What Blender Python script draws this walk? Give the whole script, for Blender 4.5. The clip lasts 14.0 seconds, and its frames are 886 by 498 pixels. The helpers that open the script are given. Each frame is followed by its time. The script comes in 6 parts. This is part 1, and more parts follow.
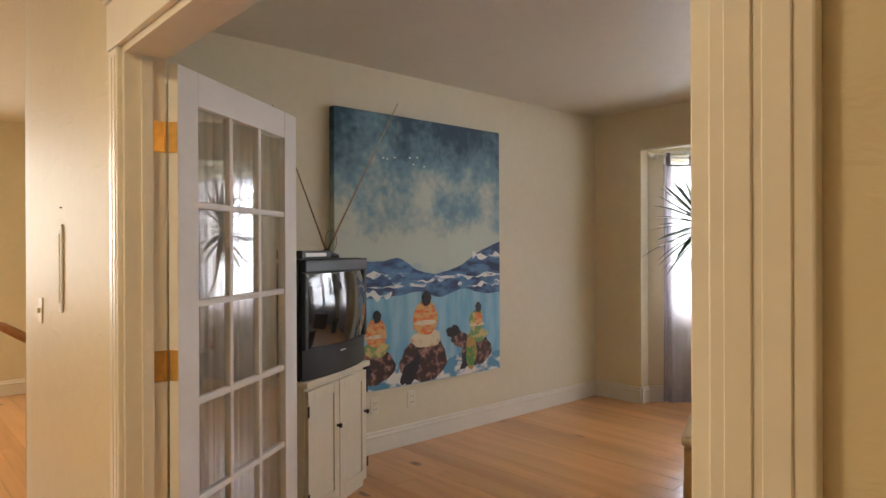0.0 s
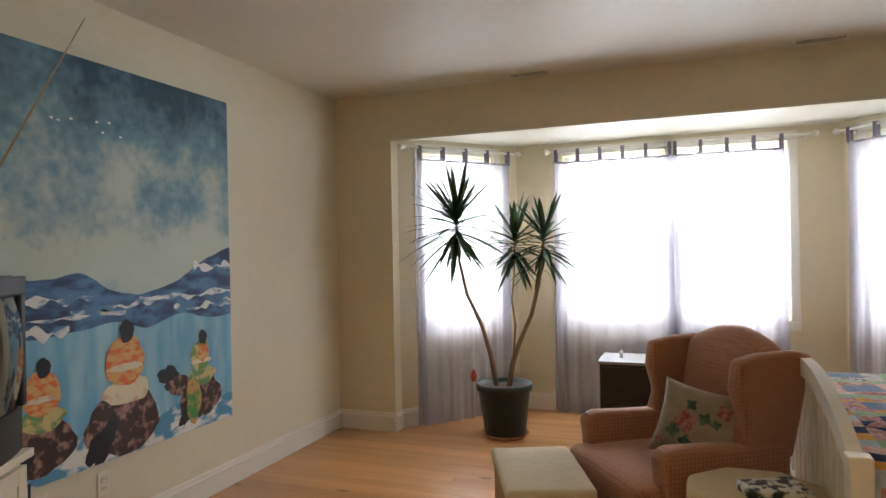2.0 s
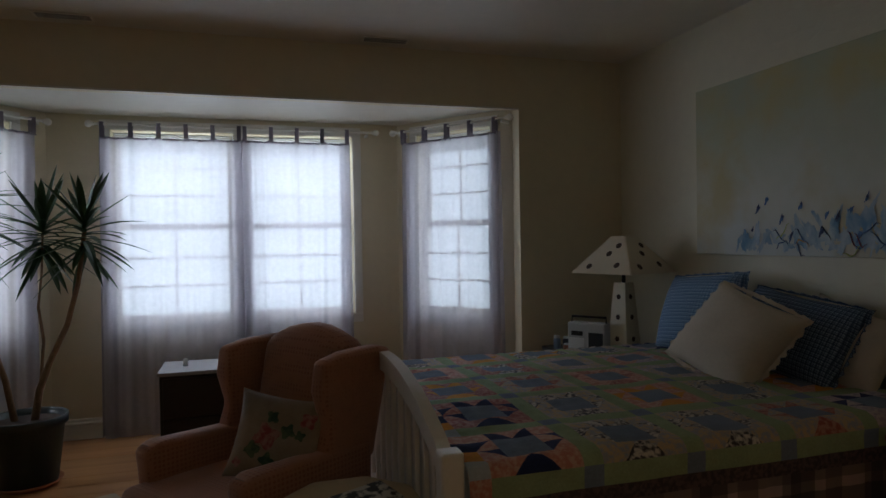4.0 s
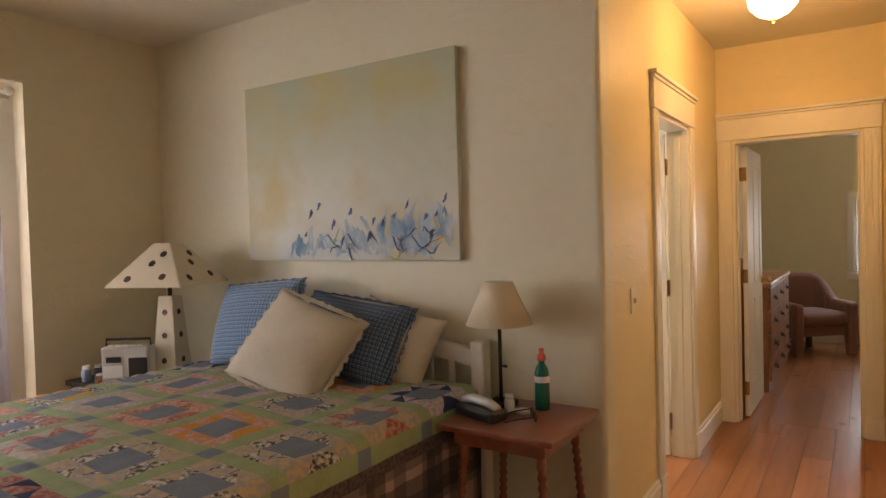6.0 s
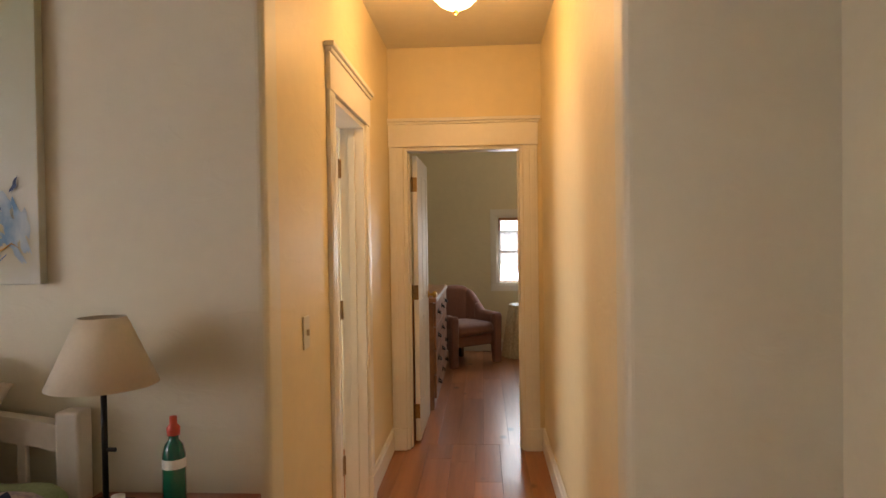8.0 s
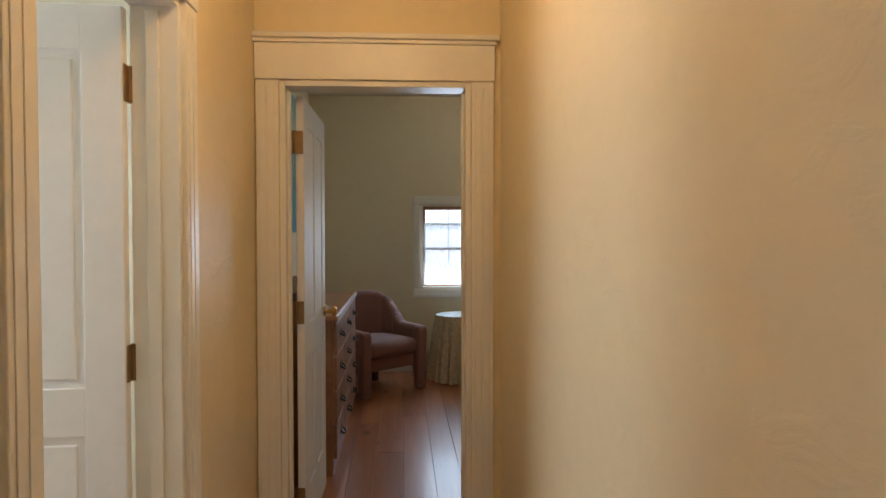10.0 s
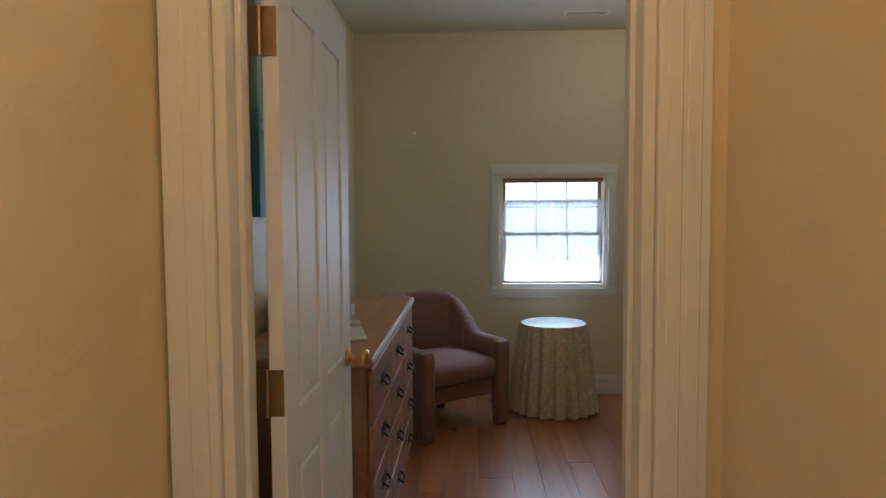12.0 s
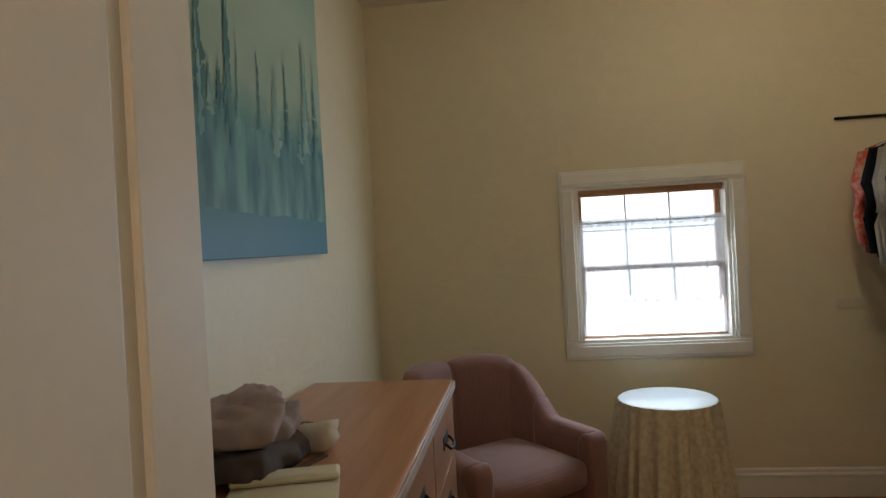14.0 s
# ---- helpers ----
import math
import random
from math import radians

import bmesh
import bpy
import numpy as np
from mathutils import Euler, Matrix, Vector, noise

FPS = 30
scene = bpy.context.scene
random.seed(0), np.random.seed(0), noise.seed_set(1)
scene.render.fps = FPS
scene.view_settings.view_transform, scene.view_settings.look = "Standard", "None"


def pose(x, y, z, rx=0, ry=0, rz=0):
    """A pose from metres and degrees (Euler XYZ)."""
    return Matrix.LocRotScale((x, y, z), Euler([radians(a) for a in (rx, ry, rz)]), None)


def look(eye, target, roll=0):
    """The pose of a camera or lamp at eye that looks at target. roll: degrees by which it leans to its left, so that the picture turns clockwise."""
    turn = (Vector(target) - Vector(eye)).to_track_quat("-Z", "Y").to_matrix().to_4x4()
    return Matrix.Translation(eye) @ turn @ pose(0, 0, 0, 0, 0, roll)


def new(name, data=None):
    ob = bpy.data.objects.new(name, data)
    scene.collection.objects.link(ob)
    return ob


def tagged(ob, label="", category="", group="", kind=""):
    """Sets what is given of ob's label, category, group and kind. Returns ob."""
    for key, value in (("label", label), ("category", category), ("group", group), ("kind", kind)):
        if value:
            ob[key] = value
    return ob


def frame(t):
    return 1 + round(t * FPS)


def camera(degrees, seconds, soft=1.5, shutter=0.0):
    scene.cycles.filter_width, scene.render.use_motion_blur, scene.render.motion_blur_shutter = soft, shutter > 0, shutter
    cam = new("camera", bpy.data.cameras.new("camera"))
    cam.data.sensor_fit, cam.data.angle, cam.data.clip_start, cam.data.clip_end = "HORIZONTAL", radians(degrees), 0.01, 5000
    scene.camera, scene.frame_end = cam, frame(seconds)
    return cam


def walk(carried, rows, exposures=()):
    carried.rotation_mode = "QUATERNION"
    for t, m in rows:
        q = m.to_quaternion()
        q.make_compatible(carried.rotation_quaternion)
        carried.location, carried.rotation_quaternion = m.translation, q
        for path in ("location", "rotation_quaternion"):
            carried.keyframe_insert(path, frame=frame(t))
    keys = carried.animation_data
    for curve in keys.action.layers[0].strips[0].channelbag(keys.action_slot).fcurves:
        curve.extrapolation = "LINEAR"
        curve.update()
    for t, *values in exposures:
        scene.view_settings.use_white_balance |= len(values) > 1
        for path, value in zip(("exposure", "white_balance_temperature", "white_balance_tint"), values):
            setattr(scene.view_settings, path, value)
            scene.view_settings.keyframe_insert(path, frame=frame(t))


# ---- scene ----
cam = camera(68.9, 14.0)
PATH = [
    (0, (0.813, 1.627, 1.438), (-0.673, 2.965, 1.435), -0.2),
    (0.5, (0.489, 1.818, 1.46), (-0.972, 3.184, 1.463), -1.4),
    (1, (0.254, 2.013, 1.457), (-1.078, 3.505, 1.453), -0.7),
    (1.5, (0.053, 2.132, 1.461), (-1.032, 3.812, 1.462), -0.7),
    (2, (-0.173, 2.259, 1.441), (-0.881, 4.129, 1.446), -1.1),
    (2.5, (-0.238, 2.436, 1.431), (-0.676, 4.388, 1.46), 0.1),
    (3, (-0.253, 2.565, 1.441), (-0.397, 4.56, 1.474), 0.8),
    (3.5, (-0.271, 2.668, 1.438), (-0.05, 4.656, 1.46), -0.8),
    (4, (-0.256, 2.735, 1.418), (0.326, 4.649, 1.388), -0.9),
    (4.2, (-0.243, 2.742, 1.423), (0.499, 4.599, 1.386), -0.8),
    (6.3, (-0.104, 3.131, 1.437), (1.649, 4.092, 1.385), -1.8),
    (6.5, (-0.069, 3.156, 1.431), (1.73, 4.027, 1.379), -1.8),
    (7, (0.079, 3.196, 1.421), (1.989, 3.786, 1.364), -0.5),
    (7.5, (0.325, 3.249, 1.419), (2.296, 3.585, 1.379), -0.6),
    (8, (0.579, 3.347, 1.422), (2.575, 3.471, 1.39), -0.8),
    (8.5, (0.895, 3.384, 1.407), (2.892, 3.274, 1.374), -1.3),
    (9, (1.302, 3.379, 1.399), (3.298, 3.235, 1.363), -1.0),
    (9.2, (1.475, 3.386, 1.397), (3.47, 3.238, 1.361), -0.4),
    (11.3, (3.213, 3.34, 1.413), (5.209, 3.327, 1.284), -0.9),
    (11.5, (3.354, 3.357, 1.444), (5.348, 3.4, 1.289), -1.2),
    (12, (3.724, 3.408, 1.433), (5.718, 3.491, 1.313), -0.4),
    (12.5, (4.107, 3.455, 1.437), (6.104, 3.438, 1.328), -0.8),
    (13, (4.467, 3.463, 1.436), (6.464, 3.388, 1.35), -1.4),
    (13.5, (4.814, 3.483, 1.427), (6.811, 3.386, 1.383), -1.8),
    (14, (5.130, 3.47, 1.415), (7.115, 3.711, 1.406), -3.1),
]
EXPOSURES = [(0, -0.15, 6500, 10), (1.0, -0.1, 6500, 8), (2.0, -0.2, 6200, 6), (2.5, -0.55, 6100, 4), (3.0, -1.5, 5900, 4), (3.5, -2.15, 5700, 6), (4.2, -2.6, 5700, 6), (6.3, 0.0, 7350, 18), (7.5, -0.1, 7200, 18), (9.2, -0.35, 6250, 13), (11.3, -0.45, 5150, 9), (12.5, -0.3, 5500, 11), (14.0, -0.2, 6000, 11)]
SKY, SUN, DAY, CLOSET, BATH, FOYER, BULB = 0.12, 3.0, 1.5, 15, 40, 75, 15
walk(cam, [(t, look(e, g, r)) for t, e, g, r in PATH], EXPOSURES)

# ---- world, sun, large lights ----
world = bpy.data.worlds.new("world")
scene.world = world
world.use_nodes = True
_wn = world.node_tree.nodes
_sky = _wn.new("ShaderNodeTexSky")
_sky.sky_type, _sky.sun_disc = "NISHITA", False
_sky.sun_elevation, _sky.sun_rotation = radians(48), radians(-46)
world.node_tree.links.new(_sky.outputs[0], _wn["Background"].inputs[0])
_wn["Background"].inputs[1].default_value = SKY

sun = new("sun", bpy.data.lights.new("sun", "SUN"))
sun.data.energy, sun.data.angle, sun.data.color = SUN, radians(0.5), (1, 0.95, 0.86)
sun.matrix_basis = look((-7.2 * 0.67, 6.95 * 0.67 + 7, 7.4), (0, 7, 0))


def area_light(name, eye, target, width, height, watts, color=(1, 1, 1)):
    """Rectangular area lamp: daylight from a window, or added fill."""
    lamp = new(name, bpy.data.lights.new(name, "AREA"))
    lamp.data.shape, lamp.data.size, lamp.data.size_y = "RECTANGLE", width, height
    lamp.data.energy, lamp.data.color = watts, color
    lamp.matrix_basis = look(eye, target)
    return lamp


# bay: wall lines of the three sides, seen from above
BAY = [Vector((-2.38, 7.07, 0)), Vector((-1.62, 8.00, 0)), Vector((0.96, 8.00, 0)), Vector((1.66, 7.07, 0))]
area_light("bay_sky_left", (-2.14, 7.66, 1.55), (-1.37, 7.03, 1.55), 0.62, 1.3, 40 * DAY, (0.93, 0.97, 1))
area_light("bay_sky_middle", (-0.28, 8.13, 1.55), (-0.28, 7.0, 1.5), 1.7, 1.3, 110 * DAY, (0.93, 0.97, 1))
area_light("bay_sky_right", (1.44, 7.66, 1.55), (0.64, 7.05, 1.55), 0.62, 1.3, 26 * DAY, (0.93, 0.97, 1))
area_light("closet_pane_sky", (8.875, 2.77, 1.27), (8, 2.77, 1.2), 0.72, 0.78, 3, (0.9, 0.97, 1))
area_light("closet_sky", (8.73, 2.77, 1.27), (8, 2.77, 1.2), 0.72, 0.78, CLOSET, (0.78, 0.91, 1))
area_light("bath_sky", (3.6, 6.0, 1.6), (3.6, 4.6, 1.4), 0.8, 1.0, BATH, (0.88, 0.95, 1))
area_light("foyer_sky", (-6.6, 1.0, 1.6), (-5, 1.2, 1.2), 1.2, 1.8, FOYER, (1, 0.95, 0.86))
# warm downward fill added to brighten the foyer; no such fitting is seen
area_light("foyer_fill", (-0.6, 0.9, 2.66), (-0.6, 0.9, 0), 0.4, 0.4, 0.35 * FOYER, (1, 0.80, 0.5))
hall_bulb = new("hall_bulb", bpy.data.lights.new("hall_bulb", "POINT"))
hall_bulb.data.energy, hall_bulb.data.color, hall_bulb.data.shadow_soft_size = BULB, (1, 0.56, 0.21), 0.06
hall_bulb.location = (3.6, 3.46, 2.40)

# added light, its source unseen: brightens the dressing room's upper walls
dressing_fill = new("dressing_fill", bpy.data.lights.new("dressing_fill", "POINT"))
dressing_fill.data.energy, dressing_fill.data.color, dressing_fill.data.shadow_soft_size = 11, (1, 0.80, 0.53), 0.09
dressing_fill.location = (7.30, 2.30, 2.60)

# ---- materials ----
def material(name, color, rough=0.6, metal=0.0, vary=0.12, scale=6.0, bump=0.0, bump_scale=60.0, coat=0.0, sheen=0.0, dirt=0.0, spec=0.5):
    """A painted or plain surface: colour varied at two scales, with a fine relief."""
    m = bpy.data.materials.new(name)
    m.use_nodes = True
    nt = m.node_tree
    b = nt.nodes["Principled BSDF"]
    tc = nt.nodes.new("ShaderNodeTexCoord")
    n1, n2 = nt.nodes.new("ShaderNodeTexNoise"), nt.nodes.new("ShaderNodeTexNoise")
    n1.inputs["Scale"].default_value, n2.inputs["Scale"].default_value = scale, scale * 9
    n1.inputs["Detail"].default_value = n2.inputs["Detail"].default_value = 3
    for n in (n1, n2):
        nt.links.new(tc.outputs["Object"], n.inputs["Vector"])
    add = nt.nodes.new("ShaderNodeMath")
    add.operation = "ADD"
    nt.links.new(n1.outputs[0], add.inputs[0])
    nt.links.new(n2.outputs[0], add.inputs[1])
    ramp = nt.nodes.new("ShaderNodeMapRange")
    ramp.inputs[1].default_value, ramp.inputs[2].default_value = 0.6, 1.4
    ramp.inputs[3].default_value, ramp.inputs[4].default_value = 1 - vary, 1 + vary
    nt.links.new(add.outputs[0], ramp.inputs[0])
    mul = nt.nodes.new("ShaderNodeVectorMath")
    mul.operation = "SCALE"
    mul.inputs[0].default_value = color
    nt.links.new(ramp.outputs[0], mul.inputs["Scale"])
    nt.links.new(mul.outputs[0], b.inputs["Base Color"])
    b.inputs["Roughness"].default_value, b.inputs["Metallic"].default_value = rough, metal
    b.inputs["Coat Weight"].default_value = coat
    b.inputs["Sheen Weight"].default_value = sheen
    b.inputs["Specular IOR Level"].default_value = spec
    if bump:
        n3, bp = nt.nodes.new("ShaderNodeTexNoise"), nt.nodes.new("ShaderNodeBump")
        n3.inputs["Scale"].default_value, n3.inputs["Detail"].default_value = bump_scale, 4
        nt.links.new(tc.outputs["Object"], n3.inputs["Vector"])
        bp.inputs["Strength"].default_value, bp.inputs["Distance"].default_value = bump, 0.01
        nt.links.new(n3.outputs[0], bp.inputs["Height"])
        nt.links.new(bp.outputs[0], b.inputs["Normal"])
    return m


def plaster(name, color, strength=0.2):
    """Trowelled plaster under eggshell paint: broad low swirls with a few sharper ridges."""
    m = material(name, color, 0.5, vary=0.035, scale=1.7, bump=0.0)
    nt = m.node_tree
    b = nt.nodes["Principled BSDF"]
    tc = nt.nodes.new("ShaderNodeTexCoord")
    mp = nt.nodes.new("ShaderNodeMapping")
    mp.inputs["Scale"].default_value = (1, 1, 2.2)
    nt.links.new(tc.outputs["Object"], mp.inputs[0])
    n1, n2 = nt.nodes.new("ShaderNodeTexNoise"), nt.nodes.new("ShaderNodeTexNoise")
    n1.inputs["Scale"].default_value, n1.inputs["Detail"].default_value, n1.inputs["Distortion"].default_value = 5, 5, 1.2
    n2.inputs["Scale"].default_value, n2.inputs["Detail"].default_value = 90, 3
    for n in (n1, n2):
        nt.links.new(mp.outputs[0], n.inputs["Vector"])
    rr = nt.nodes.new("ShaderNodeMapRange")
    rr.inputs[1].default_value, rr.inputs[2].default_value, rr.inputs[4].default_value = 0.55, 0.72, 0.5
    nt.links.new(n1.outputs[0], rr.inputs[0])
    ma = nt.nodes.new("ShaderNodeMath")
    ma.operation, ma.inputs[1].default_value = "MULTIPLY_ADD", 0.12
    nt.links.new(n2.outputs[0], ma.inputs[0])
    nt.links.new(rr.outputs[0], ma.inputs[2])
    bp = nt.nodes.new("ShaderNodeBump")
    bp.inputs["Strength"].default_value, bp.inputs["Distance"].default_value = strength, 0.012
    nt.links.new(ma.outputs[0], bp.inputs["Height"])
    nt.links.new(bp.outputs[0], b.inputs["Normal"])
    return m


def wood(name, light, dark, rough=0.35, stretch=(1.2, 14, 14), knots=0.0, coat=0.0, per_piece=0.18):
    """Grain along the object's own x axis, the tone changed from piece to piece."""
    m = bpy.data.materials.new(name)
    m.use_nodes = True
    nt = m.node_tree
    L = nt.links.new
    b = nt.nodes["Principled BSDF"]
    tc, mp, oi = (nt.nodes.new(k) for k in ("ShaderNodeTexCoord", "ShaderNodeMapping", "ShaderNodeObjectInfo"))
    mp.inputs["Scale"].default_value = stretch
    L(tc.outputs["Object"], mp.inputs[0])
    off = nt.nodes.new("ShaderNodeVectorMath")
    off.operation = "ADD"
    sc = nt.nodes.new("ShaderNodeMath")
    sc.operation, sc.inputs[1].default_value = "MULTIPLY", 37.0
    L(oi.outputs["Random"], sc.inputs[0])
    L(mp.outputs[0], off.inputs[0])
    L(sc.outputs[0], off.inputs[1])
    n1, n2 = nt.nodes.new("ShaderNodeTexNoise"), nt.nodes.new("ShaderNodeTexNoise")
    n1.inputs["Scale"].default_value, n1.inputs["Detail"].default_value, n1.inputs["Distortion"].default_value = 1.0, 5, 0.6
    n2.inputs["Scale"].default_value, n2.inputs["Detail"].default_value = 7, 4
    for n in (n1, n2):
        L(off.outputs[0], n.inputs["Vector"])
    mx = nt.nodes.new("ShaderNodeMath")
    mx.operation, mx.inputs[1].default_value = "MULTIPLY_ADD", 0.35
    L(n2.outputs[0], mx.inputs[0])
    L(n1.outputs[0], mx.inputs[2])
    rp = nt.nodes.new("ShaderNodeValToRGB")
    rp.color_ramp.elements[0].position, rp.color_ramp.elements[1].position = 0.42, 0.82
    rp.color_ramp.elements[0].color, rp.color_ramp.elements[1].color = (*dark, 1), (*light, 1)
    L(mx.outputs[0], rp.inputs[0])
    hs = nt.nodes.new("ShaderNodeMapRange")
    hs.inputs[3].default_value, hs.inputs[4].default_value = 1 - per_piece, 1 + per_piece
    L(oi.outputs["Random"], hs.inputs[0])
    vm = nt.nodes.new("ShaderNodeVectorMath")
    vm.operation = "SCALE"
    L(rp.outputs[0], vm.inputs[0])
    L(hs.outputs[0], vm.inputs["Scale"])
    out = vm.outputs[0]
    if knots:
        vo, kr = nt.nodes.new("ShaderNodeTexVoronoi"), nt.nodes.new("ShaderNodeMapRange")
        km = nt.nodes.new("ShaderNodeMapping")
        km.inputs["Scale"].default_value = (2.0, 3.4, 3.4)
        off2 = nt.nodes.new("ShaderNodeVectorMath")
        off2.operation = "ADD"
        L(tc.outputs["Object"], km.inputs[0])
        L(km.outputs[0], off2.inputs[0])
        L(sc.outputs[0], off2.inputs[1])
        L(off2.outputs[0], vo.inputs["Vector"])
        vo.inputs["Scale"].default_value = 1.0
        kr.inputs[1].default_value, kr.inputs[2].default_value = 0.07, 0.13
        kr.inputs[3].default_value, kr.inputs[4].default_value = knots, 0.0
        L(vo.outputs["Distance"], kr.inputs[0])
        mk = nt.nodes.new("ShaderNodeMixRGB")
        mk.inputs[2].default_value = (0.10, 0.035, 0.015, 1)
        L(kr.outputs[0], mk.inputs[0])
        L(out, mk.inputs[1])
        out = mk.outputs[0]
    L(out, b.inputs["Base Color"])
    b.inputs["Roughness"].default_value = rough
    b.inputs["Coat Weight"].default_value = coat
    b.inputs["Coat Roughness"].default_value = 0.12
    bp = nt.nodes.new("ShaderNodeBump")
    bp.inputs["Strength"].default_value, bp.inputs["Distance"].default_value = 0.12, 0.004
    L(n2.outputs[0], bp.inputs["Height"])
    L(bp.outputs[0], b.inputs["Normal"])
    return m


def glow(name, color, strength):
    m = bpy.data.materials.new(name)
    m.use_nodes = True
    b = m.node_tree.nodes["Principled BSDF"]
    b.inputs["Base Color"].default_value = (*color, 1)
    b.inputs["Emission Color"].default_value = (*color, 1)
    b.inputs["Emission Strength"].default_value = strength
    return m


def sheer(name, color, clear, weave=900.0):
    """Thin curtain cloth: part of the light passes straight, part is scattered through."""
    m = bpy.data.materials.new(name)
    m.use_nodes = True
    nt = m.node_tree
    L = nt.links.new
    nt.nodes.remove(nt.nodes["Principled BSDF"])
    d, tl, tp = (nt.nodes.new(k) for k in ("ShaderNodeBsdfDiffuse", "ShaderNodeBsdfTranslucent", "ShaderNodeBsdfTransparent"))
    tc, n = nt.nodes.new("ShaderNodeTexCoord"), nt.nodes.new("ShaderNodeTexNoise")
    n.inputs["Scale"].default_value = 30
    L(tc.outputs["Object"], n.inputs["Vector"])
    mr = nt.nodes.new("ShaderNodeMapRange")
    mr.inputs[3].default_value, mr.inputs[4].default_value = clear - 0.06, clear + 0.06
    L(n.outputs[0], mr.inputs[0])
    d.inputs[0].default_value = tl.inputs[0].default_value = (*color, 1)
    tp.inputs[0].default_value = (0.95, 0.96, 1, 1)
    m1, m2 = nt.nodes.new("ShaderNodeMixShader"), nt.nodes.new("ShaderNodeMixShader")
    m1.inputs[0].default_value = 0.55
    L(d.outputs[0], m1.inputs[1])
    L(tl.outputs[0], m1.inputs[2])
    L(mr.outputs[0], m2.inputs[0])
    L(m1.outputs[0], m2.inputs[1])
    L(tp.outputs[0], m2.inputs[2])
    L(m2.outputs[0], nt.nodes["Material Output"].inputs[0])
    return m


def glass(name):
    m = bpy.data.materials.new(name)
    m.use_nodes = True
    nt = m.node_tree
    nt.nodes.remove(nt.nodes["Principled BSDF"])
    tp, gl, mx, lw, fr = (nt.nodes.new(k) for k in ("ShaderNodeBsdfTransparent", "ShaderNodeBsdfGlossy", "ShaderNodeMixShader", "ShaderNodeLayerWeight", "ShaderNodeMapRange"))
    gl.inputs["Roughness"].default_value = 0.01
    lw.inputs[0].default_value = 0.35
    fr.inputs[3].default_value, fr.inputs[4].default_value = 0.05, 0.55
    nt.links.new(lw.outputs["Facing"], fr.inputs[0])
    nt.links.new(fr.outputs[0], mx.inputs[0])
    nt.links.new(tp.outputs[0], mx.inputs[1])
    nt.links.new(gl.outputs[0], mx.inputs[2])
    nt.links.new(mx.outputs[0], nt.nodes["Material Output"].inputs[0])
    return m


M_WALL = plaster("cream_plaster", (0.74, 0.66, 0.47))
M_PALE = plaster("pale_plaster", (0.74, 0.69, 0.53))
M_CEIL = plaster("ceiling_plaster", (0.72, 0.68, 0.58), 0.18)
M_HALL = plaster("hall_plaster", (0.78, 0.66, 0.41), 0.2)
M_TRIM = material("white_trim_paint", (0.80, 0.77, 0.69), 0.35, vary=0.03, scale=3, bump=0.05, bump_scale=25)
M_DOORW = material("white_door_paint", (0.80, 0.79, 0.76), 0.55, vary=0.03, scale=3, bump=0.06, bump_scale=40)
M_FLOOR = wood("honey_pine_floor", (0.72, 0.37, 0.145), (0.56, 0.255, 0.09), 0.30, (0.5, 7, 7), knots=0.8, coat=0.3, per_piece=0.10)
M_FLOOR2 = wood("reddish_pine_floor", (0.46, 0.19, 0.080), (0.29, 0.105, 0.040), 0.34, (0.5, 7, 7), knots=0.85, coat=0.2, per_piece=0.14)
M_SEAM = material("plank_seam", (0.16, 0.07, 0.03), 0.9)
# near-black for shade inside vent and outlet openings; also the radio display
M_DARK = material("dark_gap", (0.02, 0.018, 0.015), 0.8)
M_BRASS = material("worn_brass", (0.72, 0.45, 0.14), 0.28, 1.0, vary=0.2, scale=40)
M_BRONZE = material("dull_brass_hinge", (0.33, 0.22, 0.11), 0.4, 1.0, vary=0.2, scale=40)
M_GLASS = glass("window_glass")
M_GLOW_E = glow("daylight_haze_east", (0.93, 0.97, 1.0), 1.9)
M_GLOW = glow("daylight_haze", (0.90, 0.98, 1.0), 7.0)


# ---- mesh helpers ----
def part(name, bm, mat, parent=None, label="", smooth=False):
    me = bpy.data.meshes.new(name)
    bm.normal_update()
    bm.to_mesh(me)
    bm.free()
    for m in (mat if isinstance(mat, (list, tuple)) else [mat]):
        me.materials.append(m)
    if smooth:
        for p in me.polygons:
            p.use_smooth = True
    ob = new(name, me)
    if parent is not None:
        ob.parent = parent
    if label:
        ob["label"] = label
    return ob


def thing(name, m, label, category, group="", kind=""):
    e = new(name)
    e.empty_display_size = 0.1
    e.matrix_basis = m
    return tagged(e, label, category, group, kind)


def box(x0, y0, z0, x1, y1, z1, bev=0.0, seg=2, bm=None, m=None):
    """A box between two corners, its edges rounded; added to bm if given."""
    b = bmesh.new()
    bmesh.ops.create_cube(b, size=1)
    for v in b.verts:
        v.co = Vector(((x0 + x1) / 2 + v.co.x * (x1 - x0), (y0 + y1) / 2 + v.co.y * (y1 - y0), (z0 + z1) / 2 + v.co.z * (z1 - z0)))
    if bev:
        bmesh.ops.bevel(b, geom=list(b.edges), offset=bev, segments=seg, affect="EDGES", profile=0.5)
    if m is not None:
        b.transform(m)
    if bm is None:
        return b
    return merge(bm, b)


def merge(bm, b):
    me = bpy.data.meshes.new("tmp")
    b.to_mesh(me)
    b.free()
    bm.from_mesh(me)
    bpy.data.meshes.remove(me)
    return bm


